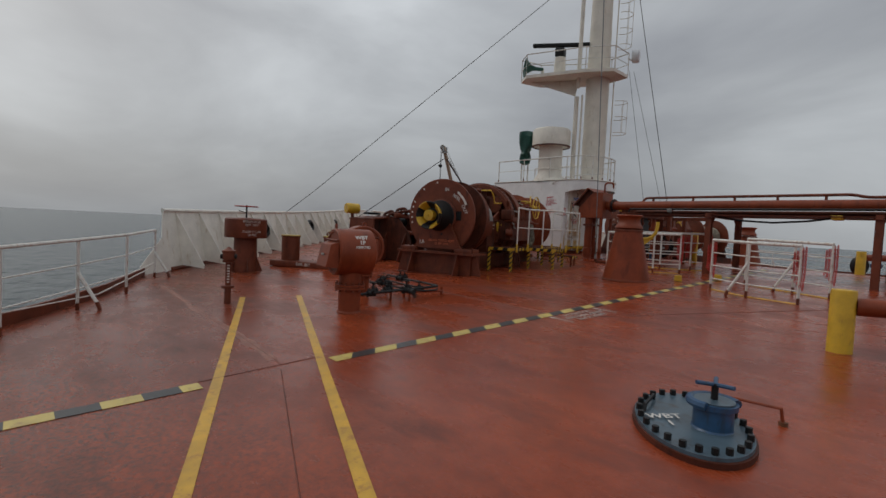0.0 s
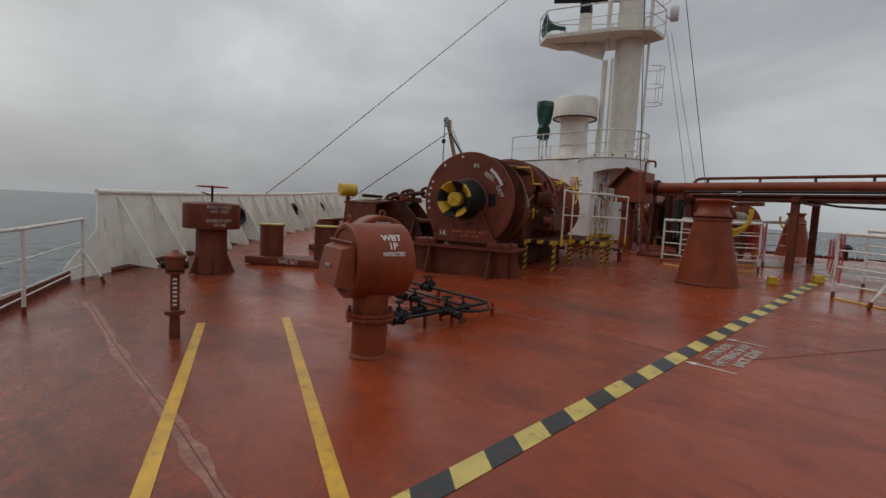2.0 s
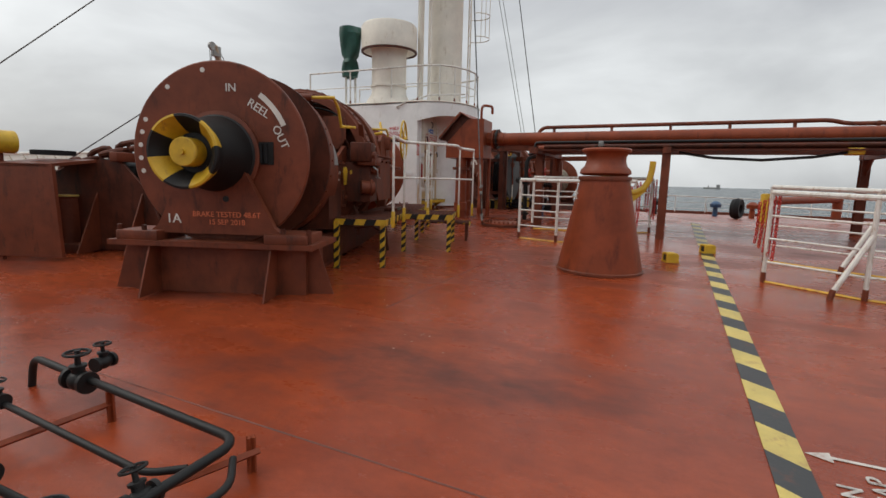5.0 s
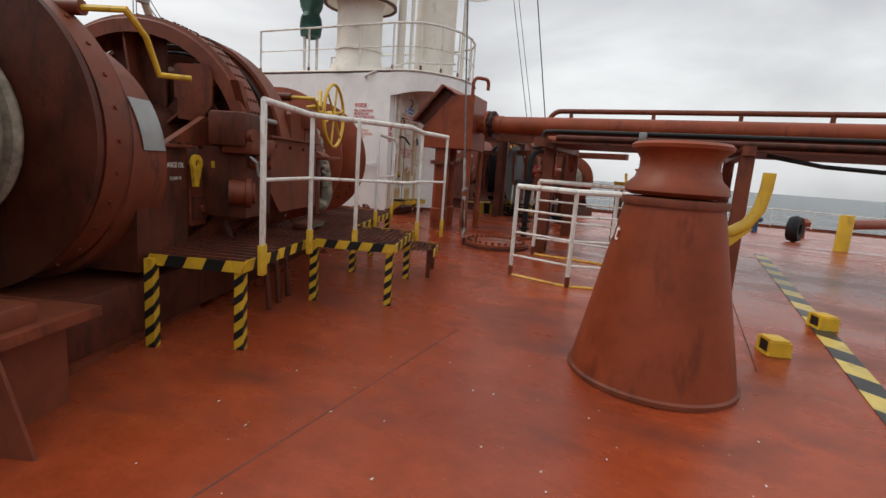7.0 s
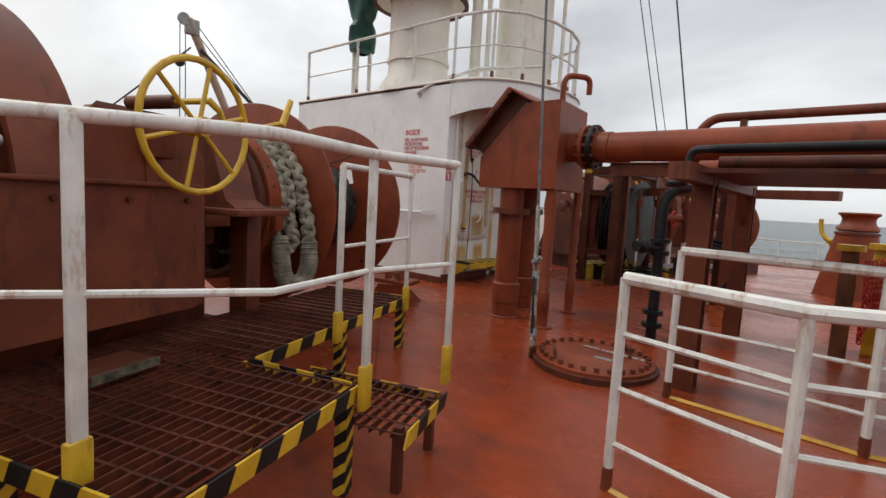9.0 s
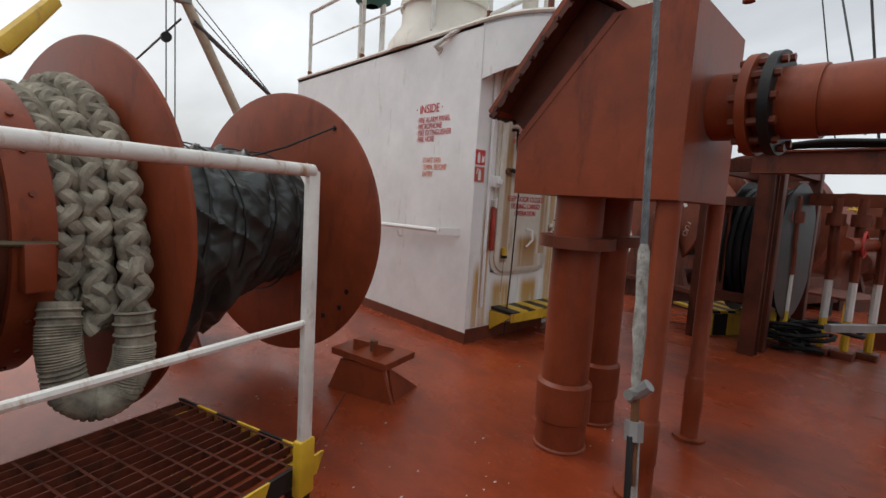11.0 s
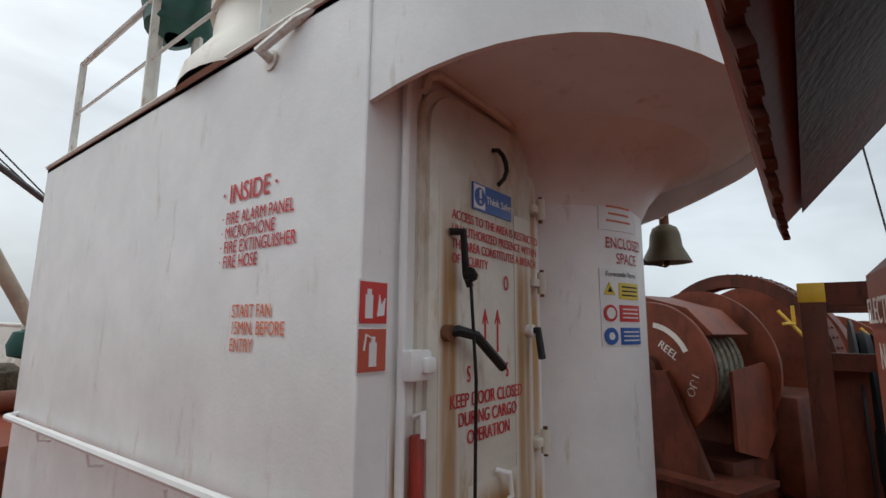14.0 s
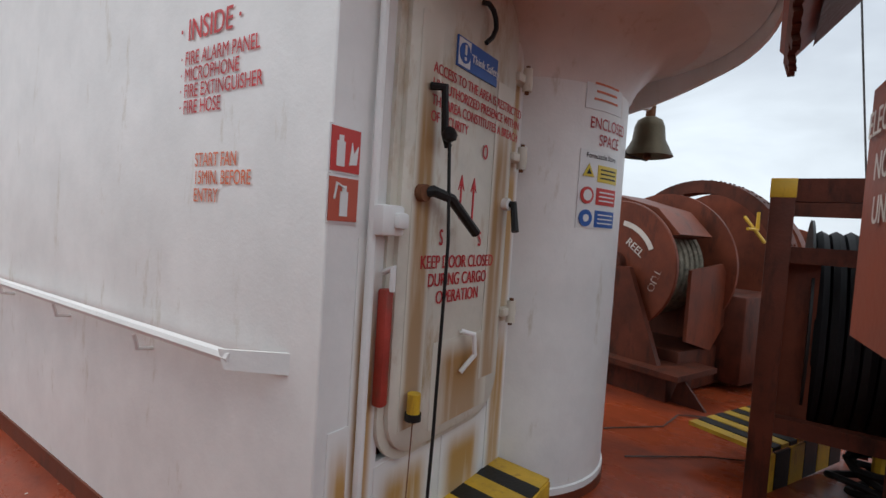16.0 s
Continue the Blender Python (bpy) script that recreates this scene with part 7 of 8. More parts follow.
# ---------------------------------------------------------------- grating platform beside the winch
PH = 0.60
pfm = thing("grating_platform", W(3.0, -1.7, dz(11.8)), "rusty grating platform edged in yellow and black stripes", "platform")


def pz(u, v, h=PH):
    q = W(u, v, 0)
    return Vector((q.x, q.y, dz(q.x) + h if h < 0.05 else 1.16 + h - PH))


bays = [(1.60, 4.15, -1.68, -0.92, PH), (2.95, 4.10, -2.55, -1.72, PH), (4.15, 6.35, -1.82, -0.92, PH), (4.13, 4.72, -2.83, -1.88, 0.38)]
barm = {}
for u0, u1, v0, v1, ph in bays:
    nb = int((v1 - v0) / 0.062)
    for i in range(nb + 1):
        v = v0 + (v1 - v0) * i / nb
        a, b = pz(u0, v, ph - 0.02), pz(u1, v, ph - 0.02)
        d = b - a
        key = round(d.length, 3)
        if key not in barm:
            barm[key] = B().box((0, 0, 0), (d.length, 0.007, 0.035)).mesh("bearing_bar", Vector((0, 0, 0)))
            barm[key].materials.append(MACH_DARK)
        ob = new("bearing_bar", barm[key])
        ob.parent = pfm
        ob.matrix_local = Matrix.Translation((a + b) / 2 - ORIGIN[pfm.name]) @ d.to_track_quat("X", "Z").to_matrix().to_4x4()
    nc = int((u1 - u0) / 0.115)
    for i in range(nc + 1):
        u = u0 + (u1 - u0) * i / nc
        part("cross_bar", B().tube([pz(u, v0, ph - 0.006), pz(u, v1, ph - 0.006)], 0.006, 4), MACH_DARK, pfm)


def striped(a, b, w, h, n, out):
    """Edge band of alternating yellow and black blocks from a to b."""
    for i in range(n):
        p, q = a + (b - a) * (i / n), a + (b - a) * ((i + 1) / n)
        sk = (b - a).normalized() * 0.04
        part("edge_block", B().prism([p - UPZ * h, q - UPZ * h, q + sk, p + sk], out * w), (YELLOW, BLACK)[i % 2], pfm)


for a, b, n in (((1.60, -0.92), (1.60, -1.68), 5), ((1.60, -1.69), (2.95, -1.71), 10), ((2.95, -1.72), (2.95, -2.56), 7), ((2.95, -2.57), (4.12, -2.57), 9), ((4.12, -2.56), (4.16, -1.84), 6), ((4.16, -1.83), (6.36, -1.83), 15), ((6.36, -1.82), (6.36, -0.92), 6)):
    pa, pb = pz(*a), pz(*b)
    d = (pb - pa).normalized()
    striped(pa, pb, 0.012, 0.085, n, Vector((d.y, -d.x, 0)))
for a, b, n in (((4.13, -2.84), (4.72, -2.84), 4), ((4.73, -2.84), (4.73, -1.88), 7)):
    pa, pb = pz(*a, 0.38), pz(*b, 0.38)
    d = (pb - pa).normalized()
    striped(pa, pb, 0.012, 0.085, n, Vector((d.y, -d.x, 0)))
for u, v in ((4.2, -2.78), (4.66, -2.78)):
    part("leg", B().box(pz(u, v, 0.17), (0.05, 0.05, 0.42), m=AXR), MACH_DARK, pfm)
for u, v in ((1.58, -0.98), (1.67, -1.64), (2.98, -1.74), (3.0, -2.52), (4.08, -2.52), (4.2, -1.8), (5.2, -1.79), (6.3, -1.79), (6.3, -1.0)):
    top, bot = pz(u, v, PH - 0.03), pz(u, v, -0.02)
    n = 5
    lg = part("leg", B().box((top + bot) / 2, (0.07, 0.07, (top - bot).length), m=AXR), YELLOW, pfm)
    for i in range(n):
        z = top.z - 0.10 - i * (top.z - bot.z) / n
        c = Vector((top.x, top.y, z))
        hx, hy = AX * 0.0365, AV * 0.0365
        bb = B()
        cs = [c - hx - hy, c + hx - hy, c + hx + hy, c - hx + hy]
        lo_ = [0.0, 0.06, 0.0, -0.06]
        bb.add([q + UPZ * (l_ - 0.032) for q, l_ in zip(cs, lo_)] + [q + UPZ * (l_ + 0.032) for q, l_ in zip(cs, lo_)], [(0, 1, 5, 4), (1, 2, 6, 5), (2, 3, 7, 6), (3, 0, 4, 7)])
        part("black_band", bb, BLACK, lg)


def plat_rail(pts, posts, h=1.19, mid=0.61, r=0.026):
    part("hand_rail", B().tube(bendy([pz(u, v, PH + h) for u, v in pts], 0.12), r, 12), RAILW, pfm, "white chipped handrail")
    part("mid_rail", B().tube([pz(u, v, PH + mid) for u, v in pts], 0.015, 8), RAILW, pfm)
    for u, v in posts:
        k = part("rail_post", B().box(pz(u, v, PH + h / 2 - 0.01), (0.06, 0.028, h + 0.02), m=AXR, bevel=0.006), RAILW, pfm)
        part("post_foot", B().box(pz(u, v, PH - 0.0), (0.085, 0.045, 0.24), m=AXR, bevel=0.01), YELLOW, k)


plat_rail([(1.73, -1.78), (2.72, -1.78), (2.99, -2.12), (3.4, -2.60), (4.1, -2.62), (4.65, -2.87)], [(1.73, -1.78), (2.72, -1.78), (2.99, -2.15), (4.1, -2.62), (4.65, -2.87)])
plat_rail([(5.01, -1.88), (6.26, -1.86)], [(5.01, -1.88), (6.26, -1.86)], 1.19, 0.60, 0.024)

# ---------------------------------------------------------------- chain stopper and anchor chain
cs_ = thing("chain_stopper", W(2.9, 3.3, dz(10.2)), "brown steel chain stopper frame with thick plates", "chain stopper")
d2 = dz(10.2)
for s in (-0.42, 0.36):
    part("side_plate", B().prism([W(2.9 + s, 2.2, d2), W(2.9 + s, 4.6, d2), W(2.9 + s, 4.5, 1.55), W(2.9 + s, 3.7, 1.95), W(2.9 + s, 3.0, 1.95), W(2.9 + s, 2.5, 1.4)], AX * 0.06), MACH_DARK, cs_)
part("bed_plate", B().prism([W(2.5, 2.4, 1.35), W(2.5, 4.4, 1.55), W(3.25, 4.4, 1.55), W(3.25, 2.4, 1.35)], (0, 0, 0.08)), MACH, cs_)
part("roller", B().cyl(W(2.5, 3.3, 1.75), W(3.25, 3.3, 1.75), 0.22, seg=24), BLACK, cs_)
part("stop_bar", B().box(W(2.9, 3.0, 2.0), (1.1, 0.14, 0.16), m=AXR, bevel=0.02), MACH, cs_)
for v in (2.6, 3.4, 4.2):
    part("gusset", B().prism([W(2.46, v, d2), W(1.95, v, d2), W(2.46, v, 1.4)], AV * 0.025), MACH, cs_)
part("outer_plate", B().prism([W(1.55, 4.5, d2), W(1.55, 3.3, d2), W(1.55, 3.35, 1.85), W(1.55, 4.35, 1.85)], AX * 0.06).prism([W(1.55, 4.4, 1.80), W(1.55, 3.4, 1.80), W(2.5, 3.4, 1.9), W(2.5, 4.4, 1.9)], (0, 0, 0.05)), MACH, cs_)
part("hose_coil", B().ring(W(2.2, 3.9, 2.0), UPZ, 0.3, 0.16, 0.07, 24), RUBBER, cs_)
ac = thing("anchor_chain", W(2.9, 1.8, 2.3), "heavy dark studded anchor chain running to stopper", "chain")
cpath = [W(3.17, 0.35, ZC + 0.72), W(3.17, 0.75, ZC + 0.52), W(3.1, 1.5, 2.36), W(3.0, 2.3, 2.26), W(2.92, 3.0, 2.16), W(2.9, 3.5, 2.06), W(2.9, 4.1, 1.85), W(2.9, 4.8, 1.5), W(2.9, 5.4, 1.0), W(2.9, 5.8, 0.55)]
acc = []
for p, q in zip(cpath, cpath[1:]):
    n = max(1, round((q - p).length / 0.29))
    acc += [p + (q - p) * (i / n) for i in range(n)]
acc.append(cpath[-1])
for i, (p, q) in enumerate(zip(acc, acc[1:])):
    d = (q - p).normalized()
    s = AX if i % 2 else AX.cross(d).normalized()
    c = (p + q) / 2
    L, w = 0.225, 0.125
    ring_ = [c + d * (L - w) * k1 + (d * math.cos(a) + s * math.sin(a)) * w for k1, a in [(1, -1.57), (1, -0.8), (1, 0), (1, 0.8), (1, 1.57), (-1, 1.57), (-1, 2.35), (-1, 3.14), (-1, 3.93), (-1, 4.71)]]
    lk = part("link", B().tube(ring_, 0.05, 8, closed=True), MACH_DARK, ac)
    part("stud", B().cyl(c - s * w, c + s * w, 0.035, seg=8), MACH_DARK, lk)
yl = thing("yellow_drum_lamp", W(1.9, 4.55, d2), "yellow drum-shaped deck float on its stand", "deck light")
part("stand", B().tube([W(1.9, 4.55, d2), W(1.9, 4.55, 2.0)], 0.06, 8), MACH, yl)
part("drum", B().lathe(W(1.62, 4.62, 2.18), AX - AV * 0.5, [(0, 0), (0.17, 0), (0.18, 0.02), (0.18, 0.46), (0.17, 0.48), (0, 0.48)], 24), YELLOW, yl)
ht = thing("pipe_guard_hoop", W(0.6, 4.6, d2), "brown pipe rail frame beside the chain stopper", "railing")
part("rail", B().tube(bendy([on(7.4, 14.4), on(7.4, 14.4, 1.0), on(8.6, 14.9, 1.0), on(8.6, 14.9, 0.0)], 0.1), 0.026, 8), MACH, ht)
part("mid_rail", B().tube([on(7.4, 14.4, 0.55), on(8.6, 14.9, 0.55)], 0.02, 6), MACH, ht)

# ---------------------------------------------------------------- ventilation box on pipes and the pipe rack
bxn = thing("duct_box", (17.0, 10.4, 2.3), "red steel duct box with hood, carried on pipes", "duct box")
y0, y1 = 9.955, 11.005
prof = [(y0, 2.335), (y1, 2.335), (y1, 2.70), (10.40, 3.32), (y0, 3.32)]
x0 = 16.66
skew = Vector((0.86, 0.078, 0.0))
part("body", B().prism([(x0, y, z) for y, z in prof], skew), RED, bxn)
# bent hood sheet standing off the sloped side, with a bolted lip
L0, L1, R0, R1 = Vector((16.56, 11.17, 2.835)), Vector((17.77, 11.19, 2.835)), Vector((16.56, 10.58, 3.475)), Vector((17.77, 10.60, 3.475))
hood = B()
hn = Vector((0, 0.02, 0.024))
hood.add([L0, L1, R1, R0, L0 + hn, L1 + hn, R1 + hn, R0 + hn], [(0, 1, 2, 3), (4, 5, 6, 7), (0, 1, 5, 4), (1, 2, 6, 5), (2, 3, 7, 6), (3, 0, 4, 7)])
hood.prism([R0, R1, Vector((17.77, 10.37, 3.345)), Vector((16.58, 10.34, 3.335))], (0, 0, 0.022))
part("hood", hood, RED, bxn, "red hood, rusty at the edge, underside coloured dark as shade")
# dark plate added across the open gap under the hood, for its shade
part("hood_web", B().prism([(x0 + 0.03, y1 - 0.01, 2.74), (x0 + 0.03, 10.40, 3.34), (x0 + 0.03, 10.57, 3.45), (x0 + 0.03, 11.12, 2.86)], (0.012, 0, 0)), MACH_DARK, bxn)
gh = random.Random(8)
lip = B()
for k in range(26):
    a, b = L0.lerp(R0, k / 26), L0.lerp(R0, (k + 1) / 26)
    w = 0.05 + gh.uniform(-0.007, 0.007)
    lip.prism([a, b, b + Vector((0.008, -0.6, -0.6)) * w, a + Vector((0.008, -0.6, -0.6)) * w], (0.012, 0, 0))
part("hood_lip", lip, MACH_DARK, bxn)
low = B()
for k in range(52):
    a, b = L0.lerp(L1, k / 52), L0.lerp(L1, (k + 1) / 52)
    w = 0.024 + gh.uniform(-0.011, 0.011)
    low.prism([a, b, b + Vector((0, -0.3, -1)) * w, a + Vector((0, -0.3, -1)) * w], (0, 0.012, 0.0))
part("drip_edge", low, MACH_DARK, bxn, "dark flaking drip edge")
# dark face below the hood sheet: the underside's shade is put into its colour
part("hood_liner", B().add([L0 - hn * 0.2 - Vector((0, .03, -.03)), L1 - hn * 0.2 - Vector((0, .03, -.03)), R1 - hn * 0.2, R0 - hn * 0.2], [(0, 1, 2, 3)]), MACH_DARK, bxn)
for i in range(7):
    p = L0.lerp(R0, (i + 0.5) / 7) + Vector((-0.002, -0.018, -0.018))
    part("bolt", B().cyl(p, p + Vector((-0.02, 0, 0)), 0.018, seg=6), MACH_DARK, bxn)
part("seam", B().tube([(x0 - 0.001, y1 - 0.02, 2.66), (x0 - 0.001, 10.36, 3.30)], 0.002, 4), MACH, bxn)
for body, z, ofs_ in (("ELECTRICAL", 2.625, 0.0), ("NOT T", 2.56, 0.05), ("UNLE", 2.50, 0.06)):
    lettering("letters", body, 0.054, (x0 + skew.x - 0.012 - ofs_, y1 + skew.y - 0.001 - ofs_ * 0.09, z), (-skew.x, -skew.y, 0), (0, 0, 1), STENCILW, bxn, align="LEFT", stretch=0.8)
part("gooseneck", B().tube(bendy([(17.25, 10.25, 3.30), (17.25, 10.25, 3.75), (17.55, 10.05, 3.75), (17.55, 10.05, 3.55)], 0.14), 0.035, 10), RED, bxn)
PX = 17.05
for (x, y, r, cup) in ((16.86, 10.63, 0.16, True), (17.34, 10.68, 0.14, True), (16.755, 10.035, 0.068, False), (17.62, 10.12, 0.055, False)):
    z0_ = dz(x)
    part("pipe_leg", B().lathe((x, y, z0_ - 0.02), UPZ, [(r * 1.06, 0), (r * 1.06, 0.03), (r, 0.04), (r * 1.0, 0.2), (r * 1.08, 0.21), (r * 1.08, 0.44), (r, 0.45), (r * 0.92, 0.46), (r * 0.92, 2.335 - z0_ + 0.02)], 28), RED, bxn)
    if cup:
        part("pipe_flange", B().ring((x, y, 2.02), UPZ, r * 1.45, r * 0.9, 0.07, 28), MACH, bxn)
    else:
        part("foot_plate", B().cyl((x, y, z0_ - 0.01), (x, y, z0_ + 0.015), r * 1.9, seg=18), RED, bxn)

rack = thing("pipe_rack", on(17.0, 5.6), "red pipe rack with large and small pipes on posts", "pipe rack")
part("main_pipe", B().tube([(PX, 9.97, 2.84), (PX, 9.5, 2.83)], 0.172, 28), RED, rack)
part("main_pipe", B().tube([(PX, 9.5, 2.83), (PX, -6.0, 2.87)], 0.16, 28), RED, rack)
for y in (9.76, 9.665):
    part("pipe_flange", B().lathe((PX, y, 2.835), (0, 1, 0), [(0.15, 0), (0.25, 0), (0.25, 0.045), (0.15, 0.045)], 32), RED if y > 9.7 else BLACK, rack)
for i in range(12):
    a = math.pi * i / 6
    part("flange_bolt", B().cyl((PX + 0.215 * math.cos(a), 9.64, 2.835 + 0.215 * math.sin(a)), (PX + 0.215 * math.cos(a), 9.84, 2.835 + 0.215 * math.sin(a)), 0.02, seg=6), MACH, rack)
for x, z, r, mt in ((16.45, 2.55, 0.07, RED), (16.2, 2.56, 0.055, MACH), (15.95, 2.55, 0.05, MACH_DARK), (17.45, 2.56, 0.10, MACH), (17.75, 2.58, 0.07, RED), (15.75, 2.63, 0.03, BLACK), (15.68, 2.63, 0.03, BLACK)):
    part("small_pipe", B().tube([(x, 8.45 if r > 0.06 else 8.2, z), (x, -6.0, z + 0.03)], r, 12), mt, rack)
part("hose_bend", B().tube(bendy([(15.70, 8.2, 2.63), (15.72, 8.36, 2.63), (15.72, 8.36, 2.38), (15.72, 8.5, 2.38), (16.3, 8.5, 2.38)], 0.08), 0.03, 8), BLACK, rack)
part("rail_pipe", B().tube(bendy([(17.35, 8.75, 2.92), (17.35, 8.6, 3.14), (17.35, 2.6, 3.17), (17.35, 2.3, 3.09), (17.35, 0.4, 3.09), (17.35, 0.2, 3.17), (17.35, -6, 3.18)], 0.15), 0.045, 10), MACH, rack)
for y in (8.3, 6.9, 5.6, 4.4, 3.2, 1.8, 0.6, -1.0, -2.6):
    part("rail_stand", B().box((17.35, y, 3.03), (0.06, 0.06, 0.22)), MACH, rack)
for y in (5.62, 1.75, -2.5, 8.30):
    for x in ((15.42, 17.95) if y < 8 else (16.05, 18.0)):
        zz = dz(x)
        h = B()
        hh = 2.48 - zz
        h.box((x, y, zz + hh / 2 - 0.01), (0.16, 0.012, hh)).box((x - 0.08, y, zz + hh / 2 - 0.01), (0.014, 0.16, hh)).box((x + 0.08, y, zz + hh / 2 - 0.01), (0.014, 0.16, hh))
        part("post", h, MACH, rack)
        part("knee", B().tube([(x, y, 2.0), (x + (0.4 if x < 17 else -0.4), y, 2.44)], 0.04, 4), MACH, rack)
    part("cross_beam", B().box((16.7, y, 2.44), (2.9, 0.14, 0.12)), MACH, rack)
part("tray", B().box((16.2, 1.2, 2.45), (1.6, 14.0, 0.03)), MACH_DARK, rack)
part("work_lamp", B().box((15.6, 2.6, 2.42), (0.3, 0.25, 0.12), bevel=0.03), YELLOW, rack, "yellow lamp housing under the pipes")
part("lamp_bracket", B().box((15.55, 6.9, 2.58), (0.16, 0.1, 0.12), bevel=0.02), GREYM, rack)
part("slack_cable", B().tube([(15.5, 5.4, 2.40), (15.5, 4.8, 2.30), (15.5, 4.0, 2.26), (15.5, 3.2, 2.32), (15.5, 2.6, 2.42)], 0.03, 6), BLACK, rack)

mh = thing("void_space_hatch", on(16.07, 9.10), "round red bolted manhole cover with white stencil", "hatch")
part("coaming", B().lathe(on(16.07, 9.10, -0.03), UPZ, [(0.575, 0), (0.575, 0.06), (0.56, 0.065), (0, 0.065)], 56), MACH_DARK, mh)
part("cover", B().lathe(on(16.07, 9.10, 0.03), UPZ, [(0.54, 0), (0.54, 0.03), (0.525, 0.035), (0, 0.035)], 56), RED, mh)
for i in range(28):
    a = 2 * math.pi * i / 28
    p = on(16.07, 9.10, 0.06) + Vector((0.486 * math.cos(a), 0.486 * math.sin(a), 0))
    part("bolt", B().cyl(p, p + UPZ * 0.045, 0.024, seg=6), MACH, mh)
lettering("letters", "FWD VOID SPACE", 0.075, on(16.26, 9.00, 0.062), (0, -1, 0), (1, 0, 0.045), STENCILW, mh)
part("plate", B().box(on(16.05, 9.0, 0.068), (0.16, 0.06, 0.006), rz=90), GREYM, mh)
for s in (-1, 1):
    c = on(16.07 + s * 0.28, 9.10 + (0.26 if s < 0 else -0.22), 0.06)
    part("grip", B().tube([c + Vector((-0.09, -0.05, 0)), c + Vector((-0.07, -0.03, 0.07)), c + Vector((0.07, 0.05, 0.07)), c + Vector((0.10, 0.04, 0.0))], 0.014, 6), MACH_DARK, mh)

# black pipe riser near the manhole
bp = thing("black_pipe_riser", on(17.15, 8.92), "black flanged pipe riser with a bent top", "pipe")
BP = on(17.15, 8.92)
part("pad", B().cyl(BP - UPZ * 0.02, BP + UPZ * 0.02, 0.2, seg=24), RED, bp)
part("pipe", B().tube(bendy([BP, BP + UPZ * 1.62, BP + Vector((0.45, -0.25, 1.72)), BP + Vector((1.1, -0.6, 1.70))], 0.2), 0.055, 14), BLACK, bp)
for h in (0.16, 0.30, 0.95, 1.08):
    part("flange", B().cyl(BP + UPZ * h, BP + UPZ * (h + 0.045), 0.105, seg=10), BLACK, bp)
part("branch", B().cyl(BP + Vector((0, 0, 1.02)), BP + Vector((-0.28, 0.12, 1.04)), 0.045, seg=10), BLACK, bp)
part("branch_valve", B().lathe(BP + Vector((-0.22, 0.1, 1.04)), (-0.9, 0.4, 0), [(0, 0), (0.08, 0), (0.08, 0.03), (0.05, 0.04), (0.06, 0.1), (0, 0.1)], 12), BLACK, bp)
rp2 = thing("red_pipe_riser", on(19.0, 9.02), "red pipe riser with flanged foot and elbow", "pipe")
RP = on(19.0, 9.02)
part("pipe", B().tube(bendy([RP, RP + UPZ * 1.9, RP + Vector((0.8, -0.4, 1.9))], 0.2), 0.085, 16), RED, rp2)
for h in (0.03, 0.16, 1.62):
    part("flange", B().cyl(RP + UPZ * h, RP + UPZ * (h + 0.05), 0.17, seg=18), RED, rp2)
bs = thing("blue_pipe_stub", on(18.35, 8.75), "short blue capped pipe stub on the deck", "pipe stub")
part("stub", B().lathe(on(18.35, 8.75, -0.02), UPZ, [(0.09, 0), (0.05, 0.03), (0.05, 0.26), (0.075, 0.27), (0.075, 0.31), (0, 0.32)], 16), BLUE, bs)

# hydraulic risers with yellow feet, valve wheels and hose reel on the far side
for x, y in ((20.80, 10.51), (20.98, 10.44), (21.01, 10.08), (21.03, 9.87), (21.3, 9.7)):
    r_ = thing("hydraulic_riser", on(x, y), "brown hydraulic pipe riser, white and yellow below", "pipe", "hydraulic risers")
    b0 = on(x, y)
    part("lower_pipe", B().tube([b0 + UPZ * 0.05, b0 + UPZ * 0.42], 0.04, 8), YELLOW, r_)
    part("middle_pipe", B().tube([b0 + UPZ * 0.42, b0 + UPZ * 0.85], 0.04, 8), STENCILW, r_)
    part("upper_pipe", B().tube(bendy([b0 + UPZ * 0.85, b0 + UPZ * 1.0, b0 + Vector((-0.08, 0, 1.25)), b0 + Vector((-0.08, 0, 1.75))], 0.08), 0.045, 8), MACH, r_)
    part("foot", B().box(b0 + UPZ * 0.04, (0.2, 0.2, 0.1), bevel=0.02), MACH, r_)
    part("coupling", B().cyl(b0 + Vector((-0.08, 0, 1.45)), b0 + Vector((-0.08, 0, 1.58)), 0.09, seg=12), MACH, r_)
vf = thing("valve_station", on(20.7, 9.6), "brown pipe frame with red handwheel valves", "pipework")
part("beam", B().box((21.1, 9.1, 2.52), (0.16, 3.2, 0.14), rz=-14), MACH, vf)
part("beam", B().box((20.9, 9.4, 1.25), (1.9, 0.07, 0.07), rz=-30), GREYM, vf)
for c in ((20.85, 9.75, 2.05), (21.4, 9.35, 2.1)):
    c = Vector(c)
    wv = part("valve_wheel", B().tube([c + Vector((0.13 * math.cos(i * math.pi / 8), 0.05, 0.13 * math.sin(i * math.pi / 8))) for i in range(16)], 0.014, 6, closed=True), CHAINRED, vf, "red valve wheel")
    for k in range(2):
        a = k * math.pi / 2 + 0.4
        part("spoke", B().tube([c + Vector((0.13 * math.cos(a), 0.05, 0.13 * math.sin(a))), c + Vector((-0.13 * math.cos(a), 0.05, -0.13 * math.sin(a)))], 0.01, 5), CHAINRED, wv)
    part("valve_body", B().cyl(c + Vector((-0.3, 0.15, 0)), c + Vector((0.5, 0.0, 0)), 0.07, seg=12), RED, vf)
for x, y in ((19.75, 8.72), (22.3, 9.7), (21.9, 9.0)):
    part("post", B().box(on(x, y, 0.9), (0.14, 0.14, 1.84)), MACH, vf)

